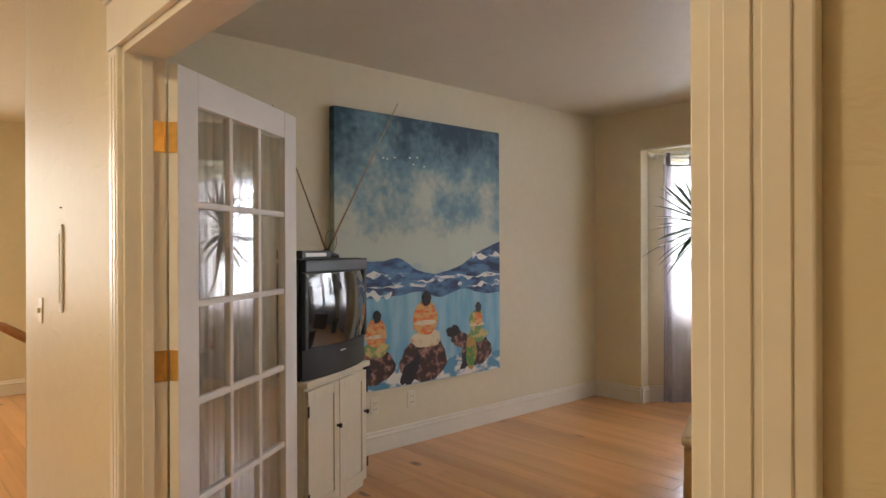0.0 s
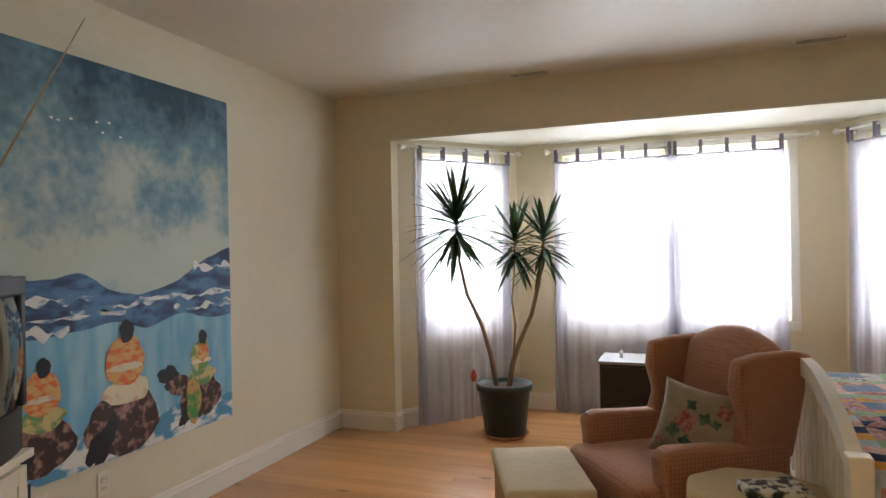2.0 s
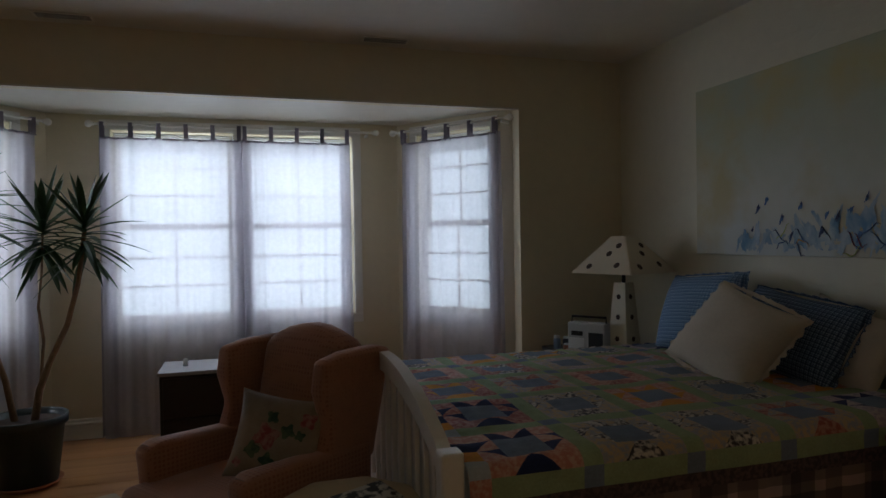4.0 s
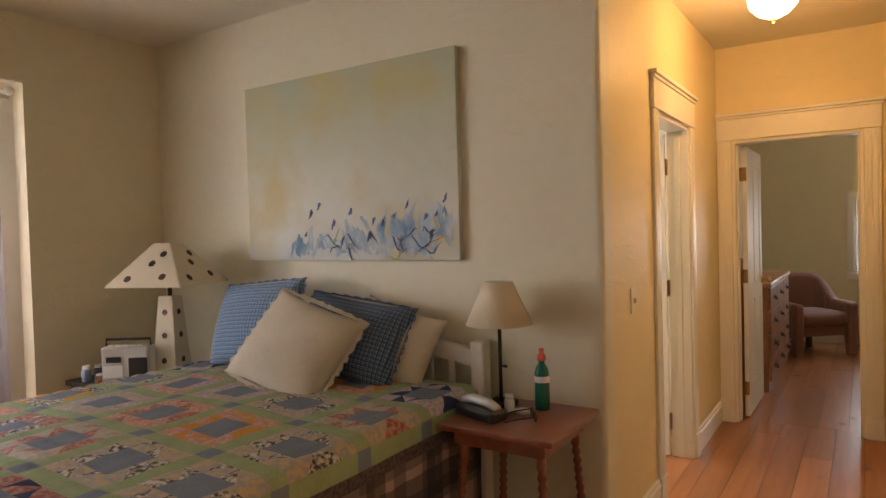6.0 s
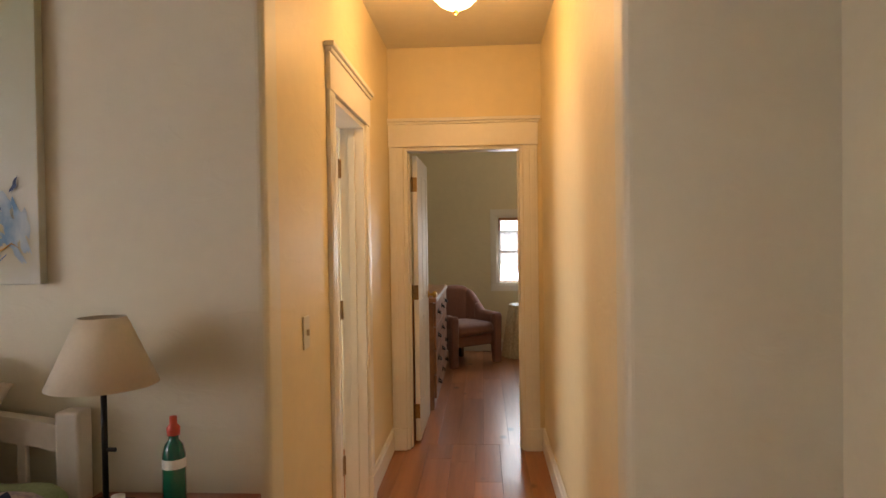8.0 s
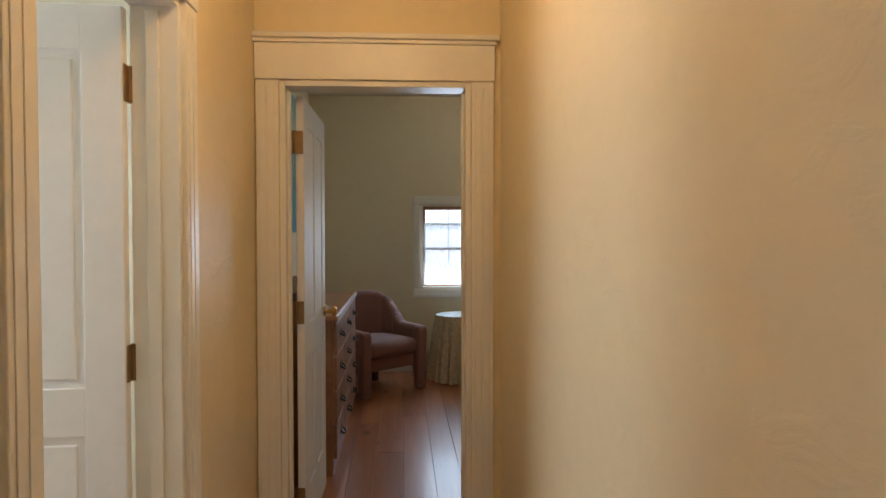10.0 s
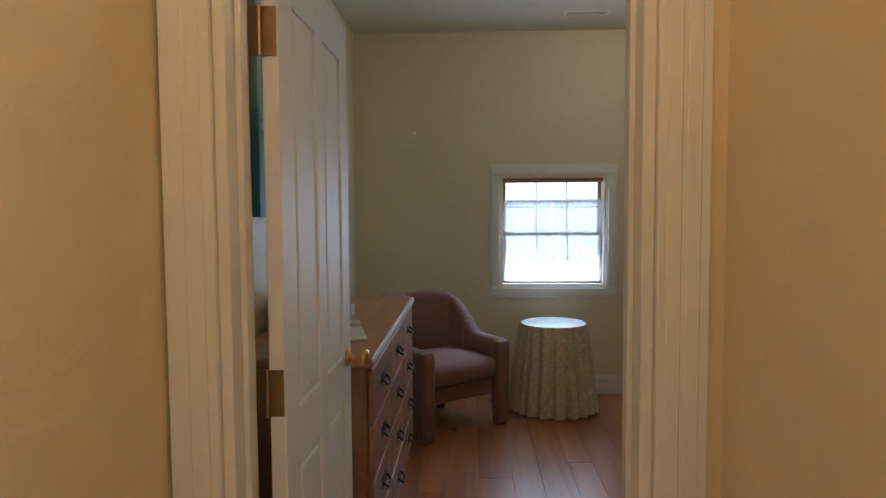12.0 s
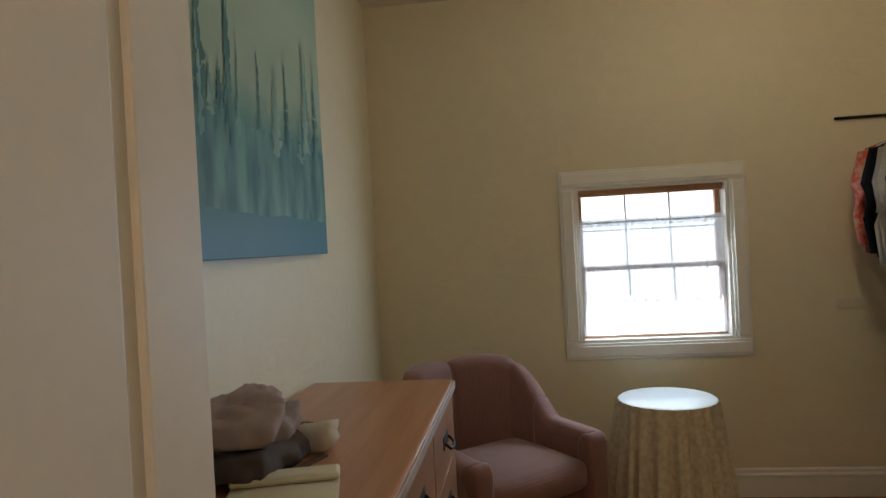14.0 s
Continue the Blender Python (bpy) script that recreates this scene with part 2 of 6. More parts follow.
def lathe(profile, seg=24, bm=None, m=None, squash=1.0):
    """Turned shape from (radius, height) pairs."""
    b = bmesh.new()
    rings = []
    for r, z in profile:
        rings.append([b.verts.new((r * math.cos(2 * math.pi * i / seg), squash * r * math.sin(2 * math.pi * i / seg), z)) for i in range(seg)])
    for a, c in zip(rings, rings[1:]):
        for i in range(seg):
            b.faces.new((a[i], a[(i + 1) % seg], c[(i + 1) % seg], c[i]))
    if profile[0][0] > 1e-4:
        b.faces.new(rings[0][::-1])
    if profile[-1][0] > 1e-4:
        b.faces.new(rings[-1])
    bmesh.ops.remove_doubles(b, verts=b.verts, dist=1e-5)
    if m is not None:
        b.transform(m)
    return b if bm is None else merge(bm, b)


def tube(points, radii, seg=8, bm=None):
    """A round bar along points."""
    b = bmesh.new()
    pts = [Vector(p) for p in points]
    if not isinstance(radii, (list, tuple)):
        radii = [radii] * len(pts)
    rings = []
    for i, p in enumerate(pts):
        d = (pts[min(i + 1, len(pts) - 1)] - pts[max(i - 1, 0)]).normalized()
        q = d.to_track_quat("Z", "Y")
        rings.append([b.verts.new(p + q @ Vector((radii[i] * math.cos(2 * math.pi * k / seg), radii[i] * math.sin(2 * math.pi * k / seg), 0))) for k in range(seg)])
    for a, c in zip(rings, rings[1:]):
        for k in range(seg):
            b.faces.new((a[k], a[(k + 1) % seg], c[(k + 1) % seg], c[k]))
    b.faces.new(rings[0][::-1])
    b.faces.new(rings[-1])
    return b if bm is None else merge(bm, b)


def prism(outline, z0, z1, bev=0.0, seg=2, bm=None, m=None):
    """An upright block on an outline seen from above."""
    b = bmesh.new()
    lo = [b.verts.new((x, y, z0)) for x, y in outline]
    hi = [b.verts.new((x, y, z1)) for x, y in outline]
    b.faces.new(lo[::-1])
    b.faces.new(hi)
    n = len(lo)
    for i in range(n):
        b.faces.new((lo[i], lo[(i + 1) % n], hi[(i + 1) % n], hi[i]))
    bmesh.ops.recalc_face_normals(b, faces=b.faces)
    if bev:
        bmesh.ops.bevel(b, geom=list(b.edges), offset=bev, segments=seg, affect="EDGES", profile=0.5)
    if m is not None:
        b.transform(m)
    return b if bm is None else merge(bm, b)


def soft_block(x0, y0, z0, x1, y1, z1, r=0.05, cuts=4, puff=0.0, seed=0, m=None, wob=0.0):
    """An upholstered or stuffed block: rounded, bulging, slightly uneven."""
    b = box(x0, y0, z0, x1, y1, z1, r, 3)
    bmesh.ops.subdivide_edges(b, edges=[e for e in b.edges if e.calc_length() > 0.12], cuts=cuts, use_grid_fill=True)
    c = Vector(((x0 + x1) / 2, (y0 + y1) / 2, (z0 + z1) / 2))
    h = Vector(((x1 - x0) / 2, (y1 - y0) / 2, (z1 - z0) / 2))
    for v in b.verts:
        u = [(v.co[i] - c[i]) / h[i] for i in range(3)]
        for i in range(3):
            j, k = (i + 1) % 3, (i + 2) % 3
            v.co[i] += u[i] * puff * max(0, 1 - u[j] ** 2) * max(0, 1 - u[k] ** 2)
        if wob:
            v.co += noise.noise_vector(v.co * 5 + Vector((seed, 0, 0))) * wob
    if m is not None:
        b.transform(m)
    return b


def structure(name, bm, mat, label, category="wall", smooth=False):
    return tagged(part(name, bm, mat, None, "", smooth), label, category, kind="structure")


def vbevel(b, pts, off=0.025, seg=4):
    """Rounds the upright edges of b that stand at the given places."""
    es = [e for e in b.edges if abs(e.verts[0].co.z - e.verts[1].co.z) > 0.5 and any((e.verts[0].co.xy - Vector(p)).length < 0.01 for p in pts)]
    bmesh.ops.bevel(b, geom=es, offset=off, segments=seg, affect="EDGES", profile=0.5)
    return b



# ---- structure: bedroom ----
CEIL = 2.70
XW, XE, YS, YN = -2.88, 2.42, 2.36, 6.95
FO = (-1.363, 0.52)
structure("wall_west", box(XW - 0.12, 2.24, 0, XW, YN + 0.12, CEIL), M_PALE, "cream trowelled plaster wall behind the large painting")
structure("wall_east", vbevel(box(XE, 3.975, 0, XE + 0.12, YN + 0.12, CEIL), [(XE, 3.975)]), M_PALE, "cream plaster wall behind the bed with rounded corner")
structure("wall_east_end", vbevel(box(XE, 2.24, 0, XE + 0.12, 2.95, CEIL), [(XE, 2.95)]), M_PALE, "short plaster wall beside the hallway with rounded corner")
structure("wall_south", box(XW, 2.24, 0, FO[0], YS, CEIL), M_WALL, "cream trowelled plaster wall beside the glazed door")
structure("wall_south_right", box(FO[1], 2.24, 0, XE, YS, CEIL), M_WALL, "cream trowelled plaster wall beside the wide doorway")
structure("wall_south_head", box(FO[0], 2.24, 2.07, FO[1], YS, CEIL), M_WALL, "cream plaster wall above the wide doorway")
structure("wall_north_left", box(XW, YN, 0, -2.38, YN + 0.12, CEIL), M_WALL, "tan plaster wall beside the window bay")
structure("wall_north_right", box(1.60, YN, 0, XE, YN + 0.12, CEIL), M_WALL, "tan plaster wall beside the window bay")
structure("wall_north_head", box(-2.38, YN, 2.335, 1.60, YN + 0.12, CEIL), M_WALL, "tan plaster wall over the window bay opening")
structure("ceiling_bedroom", box(XW - 0.12, YS, CEIL, XE + 0.12, YN + 0.12, CEIL + 0.1), M_CEIL, "off-white plaster ceiling", "ceiling")
structure("ceiling_bay", prism([(-2.55, 7.07), (-1.75, 8.2), (1.1, 8.2), (1.82, 7.07)], 2.37, 2.47), M_CEIL, "lower plaster ceiling of the window bay", "ceiling")
structure("header_bead", box(-2.38, YN - 0.006, 2.323, 1.60, YN + 0.008, 2.337, 0.003), M_TRIM, "white bead along the bay opening", "trim")


def wall_with_hole(a, b, holes, height, thick, name, mat, label):
    """A wall from a to b (inner face), with openings (from, to, sill, head) along it."""
    d = (b - a).normalized()
    m = Matrix.Translation((a.x, a.y, 0)) @ Matrix.Rotation(math.atan2(d.y, d.x), 4, "Z")
    bm = bmesh.new()
    x, ln = 0.0, (b - a).length
    for h0, h1, s, t in holes:
        box(x, 0, 0, h0, thick, height, bm=bm)
        box(h0, 0, 0, h1, thick, s, bm=bm)
        box(h0, 0, t, h1, thick, height, bm=bm)
        x = h1
    box(x, 0, 0, ln, thick, height, bm=bm)
    ob = structure(name, bm, mat, label)
    ob.matrix_basis = m
    return m


SILL, HEAD = 0.83, 2.26
LN = [(BAY[i + 1] - BAY[i]).length for i in range(3)]
BM = [wall_with_hole(BAY[0], BAY[1], [(0.22, 0.94, SILL, HEAD)], 2.37, 0.14, "wall_bay_left", M_WALL, "cream plaster wall of the window bay"),
      wall_with_hole(BAY[1], BAY[2], [(0.42, 1.28, SILL, HEAD), (1.36, 2.20, SILL, HEAD)], 2.37, 0.14, "wall_bay_middle", M_WALL, "cream plaster wall of the window bay"),
      wall_with_hole(BAY[2], BAY[3], [(LN[2] - 0.95, LN[2] - 0.25, SILL, HEAD)], 2.37, 0.14, "wall_bay_right", M_WALL, "cream plaster wall of the window bay")]
BHOLES = [[(0.22, 0.94)], [(0.42, 1.28), (1.36, 2.20)], [(LN[2] - 0.95, LN[2] - 0.25)]]

# hall
HX, HL, HR = 4.90, 3.975, 2.95
D1, D2 = (3.27, 3.99), (3.082, 3.868)
wl = box(XE + 0.12, HL, 0, D1[0], HL + 0.12, CEIL)
box(D1[1], HL, 0, HX + 0.12, HL + 0.12, CEIL, bm=wl)
box(D1[0], HL, 2.03, D1[1], HL + 0.12, CEIL, bm=wl)
structure("wall_hall_left", wl, M_HALL, "warm cream plaster hallway wall with a doorway")
structure("wall_hall_right", box(XE + 0.12, HR - 0.12, 0, HX, HR, CEIL), M_HALL, "warm cream plaster hallway wall")
CX, CYL, CYR, CC = 8.716, 4.29, 1.29, 2.78
we = box(HX, CYR, 0, HX + 0.12, D2[0], CC)
box(HX, D2[1], 0, HX + 0.12, HL, CC, bm=we)
box(HX, D2[0], 2.03, HX + 0.12, D2[1], CC, bm=we)
structure("wall_hall_end", we, M_HALL, "warm cream plaster wall with a doorway to the dressing room")
structure("ceiling_hall", box(XE + 0.12, HR, CEIL, HX, HL, CEIL + 0.1), M_CEIL, "plaster hallway ceiling", "ceiling")
structure("wall_bath", box(XE + 0.12, 6.1, 0, HX + 0.12, 6.22, CEIL), M_PALE, "plain wall of the side room")
structure("wall_bath_end", box(HX, HL + 0.12, 0, HX + 0.12, 6.1, CC), M_PALE, "plain wall of the side room")
structure("ceiling_bath", box(XE + 0.12, HL + 0.12, CEIL, HX, 6.22, CEIL + 0.1), M_CEIL, "plaster ceiling of the side room", "ceiling")

# dressing room
CW = (2.37, 3.165, 0.845, 1.69)
wc = box(CX, CYR, 0, CX + 0.18, CW[0], CC)
box(CX, CW[1], 0, CX + 0.18, CYL + 0.12, CC, bm=wc)
box(CX, CW[0], 0, CX + 0.18, CW[1], CW[2], bm=wc)
box(CX, CW[0], CW[3], CX + 0.18, CW[1], CC, bm=wc)
structure("wall_dressing_end", wc, M_WALL, "cream plaster wall with a small square window")
structure("wall_dressing_left", box(HX + 0.12, CYL, 0, CX, CYL + 0.12, CC), M_PALE, "cream plaster wall behind the dresser")
structure("wall_dressing_right", box(HX, CYR - 0.12, 0, CX + 0.18, CYR, CC), M_WALL, "cream plaster wall behind the clothes rails")
structure("ceiling_dressing", box(HX + 0.12, CYR, CC, CX, CYL, CC + 0.1), M_CEIL, "off-white plaster ceiling of the dressing room", "ceiling")

# foyer
structure("wall_foyer_south", box(-6.9, -0.12, 0, XE + 0.12, 0, CEIL), M_WALL, "cream plaster foyer wall")
structure("wall_foyer_west", box(-6.9, 0, 0, -6.78, 3.4, CEIL), M_WALL, "cream plaster wall at the end of the foyer")
structure("wall_foyer_north", box(-6.78, 3.28, 0, XW - 0.12, 3.4, CEIL), M_WALL, "cream plaster wall beside the stair")
structure("wall_foyer_east", box(XE, 0, 0, XE + 0.12, 2.24, CEIL), M_WALL, "cream plaster foyer wall")
structure("ceiling_foyer", box(-6.9, 0, CEIL, XE + 0.12, YS, CEIL + 0.1), M_CEIL, "off-white plaster foyer ceiling", "ceiling")
structure("ceiling_stair", box(-6.9, YS, CEIL, XW - 0.12, 3.4, CEIL + 0.1), M_CEIL, "off-white plaster ceiling over the stair", "ceiling")
structure("ground", box(-60, -60, -0.35, 70, 70, -0.30), material("dry_ground", (0.25, 0.22, 0.17), 0.9), "pale dry ground outside", "ground")
structure("backdrop_north", prism([(-12, 13), (-5, 17.5), (5, 17.5), (12, 13), (12, 13.1), (5, 17.6), (-5, 17.6), (-12, 13.1)], -0.3, 5.0), M_GLOW, "bright hazy daylight beyond the bay windows", "backdrop")
structure("backdrop_east", box(17, -4, -0.3, 17.1, 9, 4.5), M_GLOW_E, "bright hazy daylight beyond the small window", "backdrop")


# ---- trim ----
def skirting(name, a, b, h=0.15):
    """Moulded baseboard along a wall; the room lies to the left of a -> b."""
    a, b = Vector((*a, 0)), Vector((*b, 0))
    d = (b - a).normalized()
    n = Vector((-d.y, d.x, 0))
    prof = [(0, 0), (0.016, 0), (0.016, h - 0.045), (0.020, h - 0.040), (0.020, h - 0.030), (0.012, h - 0.022), (0.012, h - 0.008), (0.006, h), (0, h)]
    bm = bmesh.new()
    ra, rb = ([bm.verts.new(p + n * (u + 0.0005) + Vector((0, 0, z + 0.001))) for u, z in prof] for p in (a, b))
    k = len(prof)
    for i in range(k):
        bm.faces.new((ra[i], ra[(i + 1) % k], rb[(i + 1) % k], rb[i]))
    bm.faces.new(ra[::-1])
    bm.faces.new(rb)
    bmesh.ops.recalc_face_normals(bm, faces=bm.faces)
    return tagged(part(name, bm, M_TRIM), "white moulded wooden baseboard", "baseboard", kind="structure")


B2 = [v.xy for v in BAY]
for a, b in [((XW, YN), (XW, YS)), ((-2.38, YN), (XW, YN)), ((XE, YN), (1.60, YN)), ((XE, HL), (XE, YN)), ((XE, YS), (XE, 2.95)),
             (B2[1], B2[0]), (B2[2], B2[1]), (B2[3], B2[2]), ((-2.38, 7.07), (-2.38, YN)), ((D1[0] - 0.1, HL), (XE, HL)), ((HX, HL), (D1[1] + 0.1, HL)),
             ((XE, HR), (HX, HR)), ((HX, HR), (HX, D2[0] - 0.1)), ((CX, CYR), (CX, CYL)), ((CX, CYL), (HX + 0.12, CYL)), ((FO[0] - 0.1, 2.24), (XW, 2.24)),
             ((XE, 2.24), (FO[1] + 0.1, 2.24)), ((-3.0, 3.28), (-6.78, 3.28)), ((-6.78, 3.28), (-6.78, 0)), ((FO[1] + 0.1, YS), (XE, YS)), ((XW, YS), (FO[0] - 0.1, YS))]:
    skirting("baseboard", a, b)


def casing(name, m, w, h, label, fluted=False):
    """Door casing on the face y=0 of a wall, room towards -y, opening from x=0 to w."""
    e = thing(name, m, label, "door casing", kind="structure")
    for x0, x1 in ((-0.100, -0.006), (w + 0.006, w + 0.100)):
        bm = box(x0, -0.018, 0, x1, -0.0005, h + 0.004, 0.003)
        for k in range(2):
            xa = x0 + 0.016 + k * 0.034
            box(xa, -0.0205, 0.16, xa + 0.026, -0.0175, h - 0.02, 0.0014, 1, bm=bm)
        box(x0 - 0.003, -0.026, 0, x1 + 0.003, -0.0005, 0.15, 0.003, bm=bm)
        part("side_casing", bm, M_TRIM, e)
    part("head_casing", box(-0.105, -0.022, h + 0.006, w + 0.105, -0.0005, h + 0.155, 0.003), M_TRIM, e)
    bm = box(-0.112, -0.030, h + 0.156, w + 0.112, -0.0005, h + 0.172, 0.003)
    box(-0.122, -0.042, h + 0.173, w + 0.122, -0.0005, h + 0.195, 0.004, bm=bm)
    part("cap", bm, M_TRIM, e)
    return e


def jamb(name, m, w, h, depth, label):
    """Door lining from y=0 to depth with a stop."""
    e = thing(name, m, label, "door frame", kind="structure")
    bm = box(-0.005, -0.004, 0, 0.018, depth + 0.004, h, 0.002)
    box(0.018, 0.045, 0, 0.030, 0.080, h - 0.03, 0.002, bm=bm)
    part("jamb", bm, M_TRIM, e)
    bm = box(w - 0.018, -0.004, 0, w + 0.005, depth + 0.004, h, 0.002)
    box(w - 0.030, 0.045, 0, w - 0.018, 0.080, h - 0.03, 0.002, bm=bm)
    part("jamb", bm, M_TRIM, e)
    bm = box(0.0185, -0.004, h - 0.018, w - 0.0185, depth + 0.004, h + 0.005, 0.002)
    part("head_jamb", bm, M_TRIM, e)
    return e


casing("casing_1", pose(FO[0], 2.24, 0), FO[1] - FO[0], 2.07, "white fluted wooden casing of the double doorway")
jamb("door_frame_1", pose(FO[0], 2.24, 0), FO[1] - FO[0], 2.07, 0.12, "white wooden lining of the double doorway")
casing("casing_2", pose(D1[0], HL, 0), D1[1] - D1[0], 2.03, "white fluted wooden casing of the hallway side door")
jamb("door_frame_2", pose(D1[0], HL, 0), D1[1] - D1[0], 2.03, 0.12, "white wooden lining of the hallway side door")
casing("casing_3", pose(HX, D2[1], 0, 0, 0, -90), D2[1] - D2[0], 2.03, "white fluted wooden casing of the dressing room door")
jamb("door_frame_3", pose(HX, D2[1], 0, 0, 0, -90), D2[1] - D2[0], 2.03, 0.12, "white wooden lining of the dressing room door")


def panel_door(name, m, w, h, label, knob=True, leaf=1):
    """Four-panel door in its own x (from the hinge) and z; thickness along +y."""
    e = thing(name, m, label, "door", kind="structure")
    t = 0.035
    bm = box(0.004, 0.008, 0.016, w - 0.004, t - 0.008, h - 0.004)
    xs = (0, 0.105, w / 2 - 0.04, w / 2 + 0.04, w - 0.105, w)
    for x0, x1 in ((xs[0], xs[1]), (xs[2], xs[3]), (xs[4], xs[5])):
        box(x0, 0, 0.012, x1, t, h, 0.003, bm=bm)
    for z0, z1 in ((0.012, 0.24), (0.86, 0.99), (h - 0.12, h)):
        for x0, x1 in ((xs[1], xs[2]), (xs[3], xs[4])):
            box(x0 - 0.001, 0.0006, z0, x1 + 0.001, t - 0.0006, z1, 0.003, bm=bm)
    part("door_leaf", bm, M_DOORW, e)
    for z0, z1 in ((0.24, 0.86), (0.99, h - 0.12)):
        for x0, x1 in ((xs[1], xs[2]), (xs[3], xs[4])):
            part("panel", box(x0 + 0.022, 0.003, z0 + 0.022, x1 - 0.022, t - 0.003, z1 - 0.022, 0.005), M_DOORW, e)
    if knob:
        for sgn, y in ((-1, -0.001), (1, t + 0.001)):
            bm = lathe([(0.0, 0), (0.028, 0.001), (0.026, 0.008), (0.010, 0.012), (0.010, 0.035), (0.024, 0.042), (0.028, 0.055), (0.022, 0.066), (0, 0.069)], 18)
            k = part("door_knob", bm, M_BRASS, e, "polished brass knob", True)
            k.matrix_basis = pose(w - 0.06, y, 0.98, -90 * sgn if sgn > 0 else 90, 0, 0)
    for z in (0.22, 1.05, h - 0.2):
        y0, y1 = (0.003, 0.060) if leaf > 0 else (-0.030, 0.032)
        bm = box(-0.0036, y0, z - 0.05, -0.0008, y1, z + 0.05, 0.001, 1)
        tube([(-0.006, 0.0375 if leaf > 0 else -0.003, z - 0.05), (-0.006, 0.0375 if leaf > 0 else -0.003, z + 0.05)], 0.006, 8, bm=bm)
        part("hinge", bm, M_BRONZE, e, "dull brass butt hinge")
    return e


panel_door("door_2", pose(5.05, 3.797, 0, 0, 0, -0.6), 0.70, 2.0, "white four-panel wooden door standing open into the dressing room")
panel_door("door_3", pose(3.968, 4.105, 0, 0, 0, 93.0), 0.70, 2.0, "white four-panel wooden door open into the side room", False, -1)

# window parts
M_BLIND = material("white_blind", (0.82, 0.82, 0.80), 0.5, vary=0.04)
M_CURTAIN = sheer("lilac_grey_sheer", (0.62, 0.59, 0.64), 0.30)
M_TAB = sheer("lilac_grey_hem", (0.30, 0.27, 0.31), 0.08)
M_WHITESHEER = sheer("white_lace", (0.84, 0.88, 0.90), 0.36)
M_WINWOOD = wood("window_pine", (0.52, 0.27, 0.13), (0.36, 0.16, 0.07), 0.45)


def sash(e, x0, x1, z0, z1, y, mat, cols, rows, fw=0.045, mw=0.018, bars=None):
    for a in ((x0, z0, x1, z0 + fw), (x0, z1 - fw, x1, z1), (x0, z0 + fw, x0 + fw, z1 - fw), (x1 - fw, z0 + fw, x1, z1 - fw)):
        part("window_frame", box(a[0], y, a[1], a[2], y + 0.04, a[3], 0.003), mat, e)
    for i in range(1, cols):
        x = x0 + fw + (x1 - x0 - 2 * fw) * i / cols
        part("muntin", box(x - mw / 2, y + 0.008, z0 + fw, x + mw / 2, y + 0.032, z1 - fw, 0.003), bars or mat, e)
    for j in range(1, rows):
        z = z0 + fw + (z1 - z0 - 2 * fw) * j / rows
        part("muntin", box(x0 + fw, y + 0.010, z - mw / 2, x1 - fw, y + 0.030, z + mw / 2, 0.003), bars or mat, e)
    p = part("pane", box(x0 + fw, y + 0.018, z0 + fw, x1 - fw, y + 0.021, z1 - fw), M_GLASS, e)
    p.visible_shadow = False


def bay_window(name, m, x0, x1, label):
    e = thing(name, m, label, "window", kind="structure")
    mid = (SILL + HEAD) / 2
    sash(e, x0 + 0.005, x1 - 0.005, SILL + 0.005, mid + 0.02, 0.05, M_TRIM, 2, 3)
    sash(e, x0 + 0.005, x1 - 0.005, mid - 0.02, HEAD - 0.005, 0.095, M_TRIM, 2, 3)
    for a in ((x0 - 0.07, SILL - 0.075, x1 + 0.07, SILL - 0.004), (x0 - 0.07, HEAD + 0.004, x1 + 0.07, HEAD + 0.075), (x0 - 0.07, SILL - 0.003, x0 - 0.004, HEAD + 0.003), (x1 + 0.004, SILL - 0.003, x1 + 0.07, HEAD + 0.003)):
        if x0 > 1.3 and a[2] < x0:
            a = (x0 - 0.038, a[1], a[2], a[3])
        if 1.0 < x1 < 1.3 and a[0] > x1:
            a = (a[0], a[1], x1 + 0.040, a[3])
        part("window_casing", box(a[0], -0.018, a[1], a[2], -0.0006, a[3], 0.004), M_TRIM, e)
    # raised slat blind at the head
    for k in range(9):
        part("blind_slat", box(x0 + 0.02, 0.005, HEAD - 0.028 - k * 0.016, x1 - 0.02, 0.042, HEAD - 0.022 - k * 0.016, 0.002, 1), M_BLIND, e)
    return e


k = 1
for m, hs in zip(BM, BHOLES):
    for x0, x1 in hs:
        bay_window("window_%d" % k, m, x0, x1, "white double-hung window with small panes behind sheer curtains")
        k += 1


def pleated(x0, x1, z0, z1, amp, waves, seed, flare=0.0, nx=90, nz=14, sag=0.0, tabs=0, spread=0.0):
    """Hanging cloth in x and z with soft folds along y."""
    rnd = random.Random(seed)
    ph = [rnd.uniform(0, 6.3) for _ in range(4)]
    bm = bmesh.new()
    rows = []
    for j in range(nz + 1):
        v = j / nz
        row = []
        for i in range(nx + 1):
            u = i / nx
            a = amp * (0.45 + 0.55 * v)
            y = a * (math.sin(u * waves * 6.283 + ph[0] + 0.5 * math.sin(v * 2 + ph[1])) + 0.45 * math.sin(u * waves * 14.1 + ph[2] + v)) * (0.7 + 0.6 * noise.noise(Vector((u * 4, seed, v))))
            x = x0 + (x1 - x0) * u + flare * v * (u - 0.5) + 0.012 * v * math.sin(u * 23 + ph[3])
            z = z1 + (z0 - z1) * v
            if j == 0 and tabs:
                z -= sag * abs(math.sin(u * tabs * math.pi)) ** 0.8
            row.append(bm.verts.new((x, y, z)))
        rows.append(row)
    for a, b in zip(rows, rows[1:]):
        for i in range(nx):
            bm.faces.new((a[i], a[i + 1], b[i + 1], b[i]))
    return bm


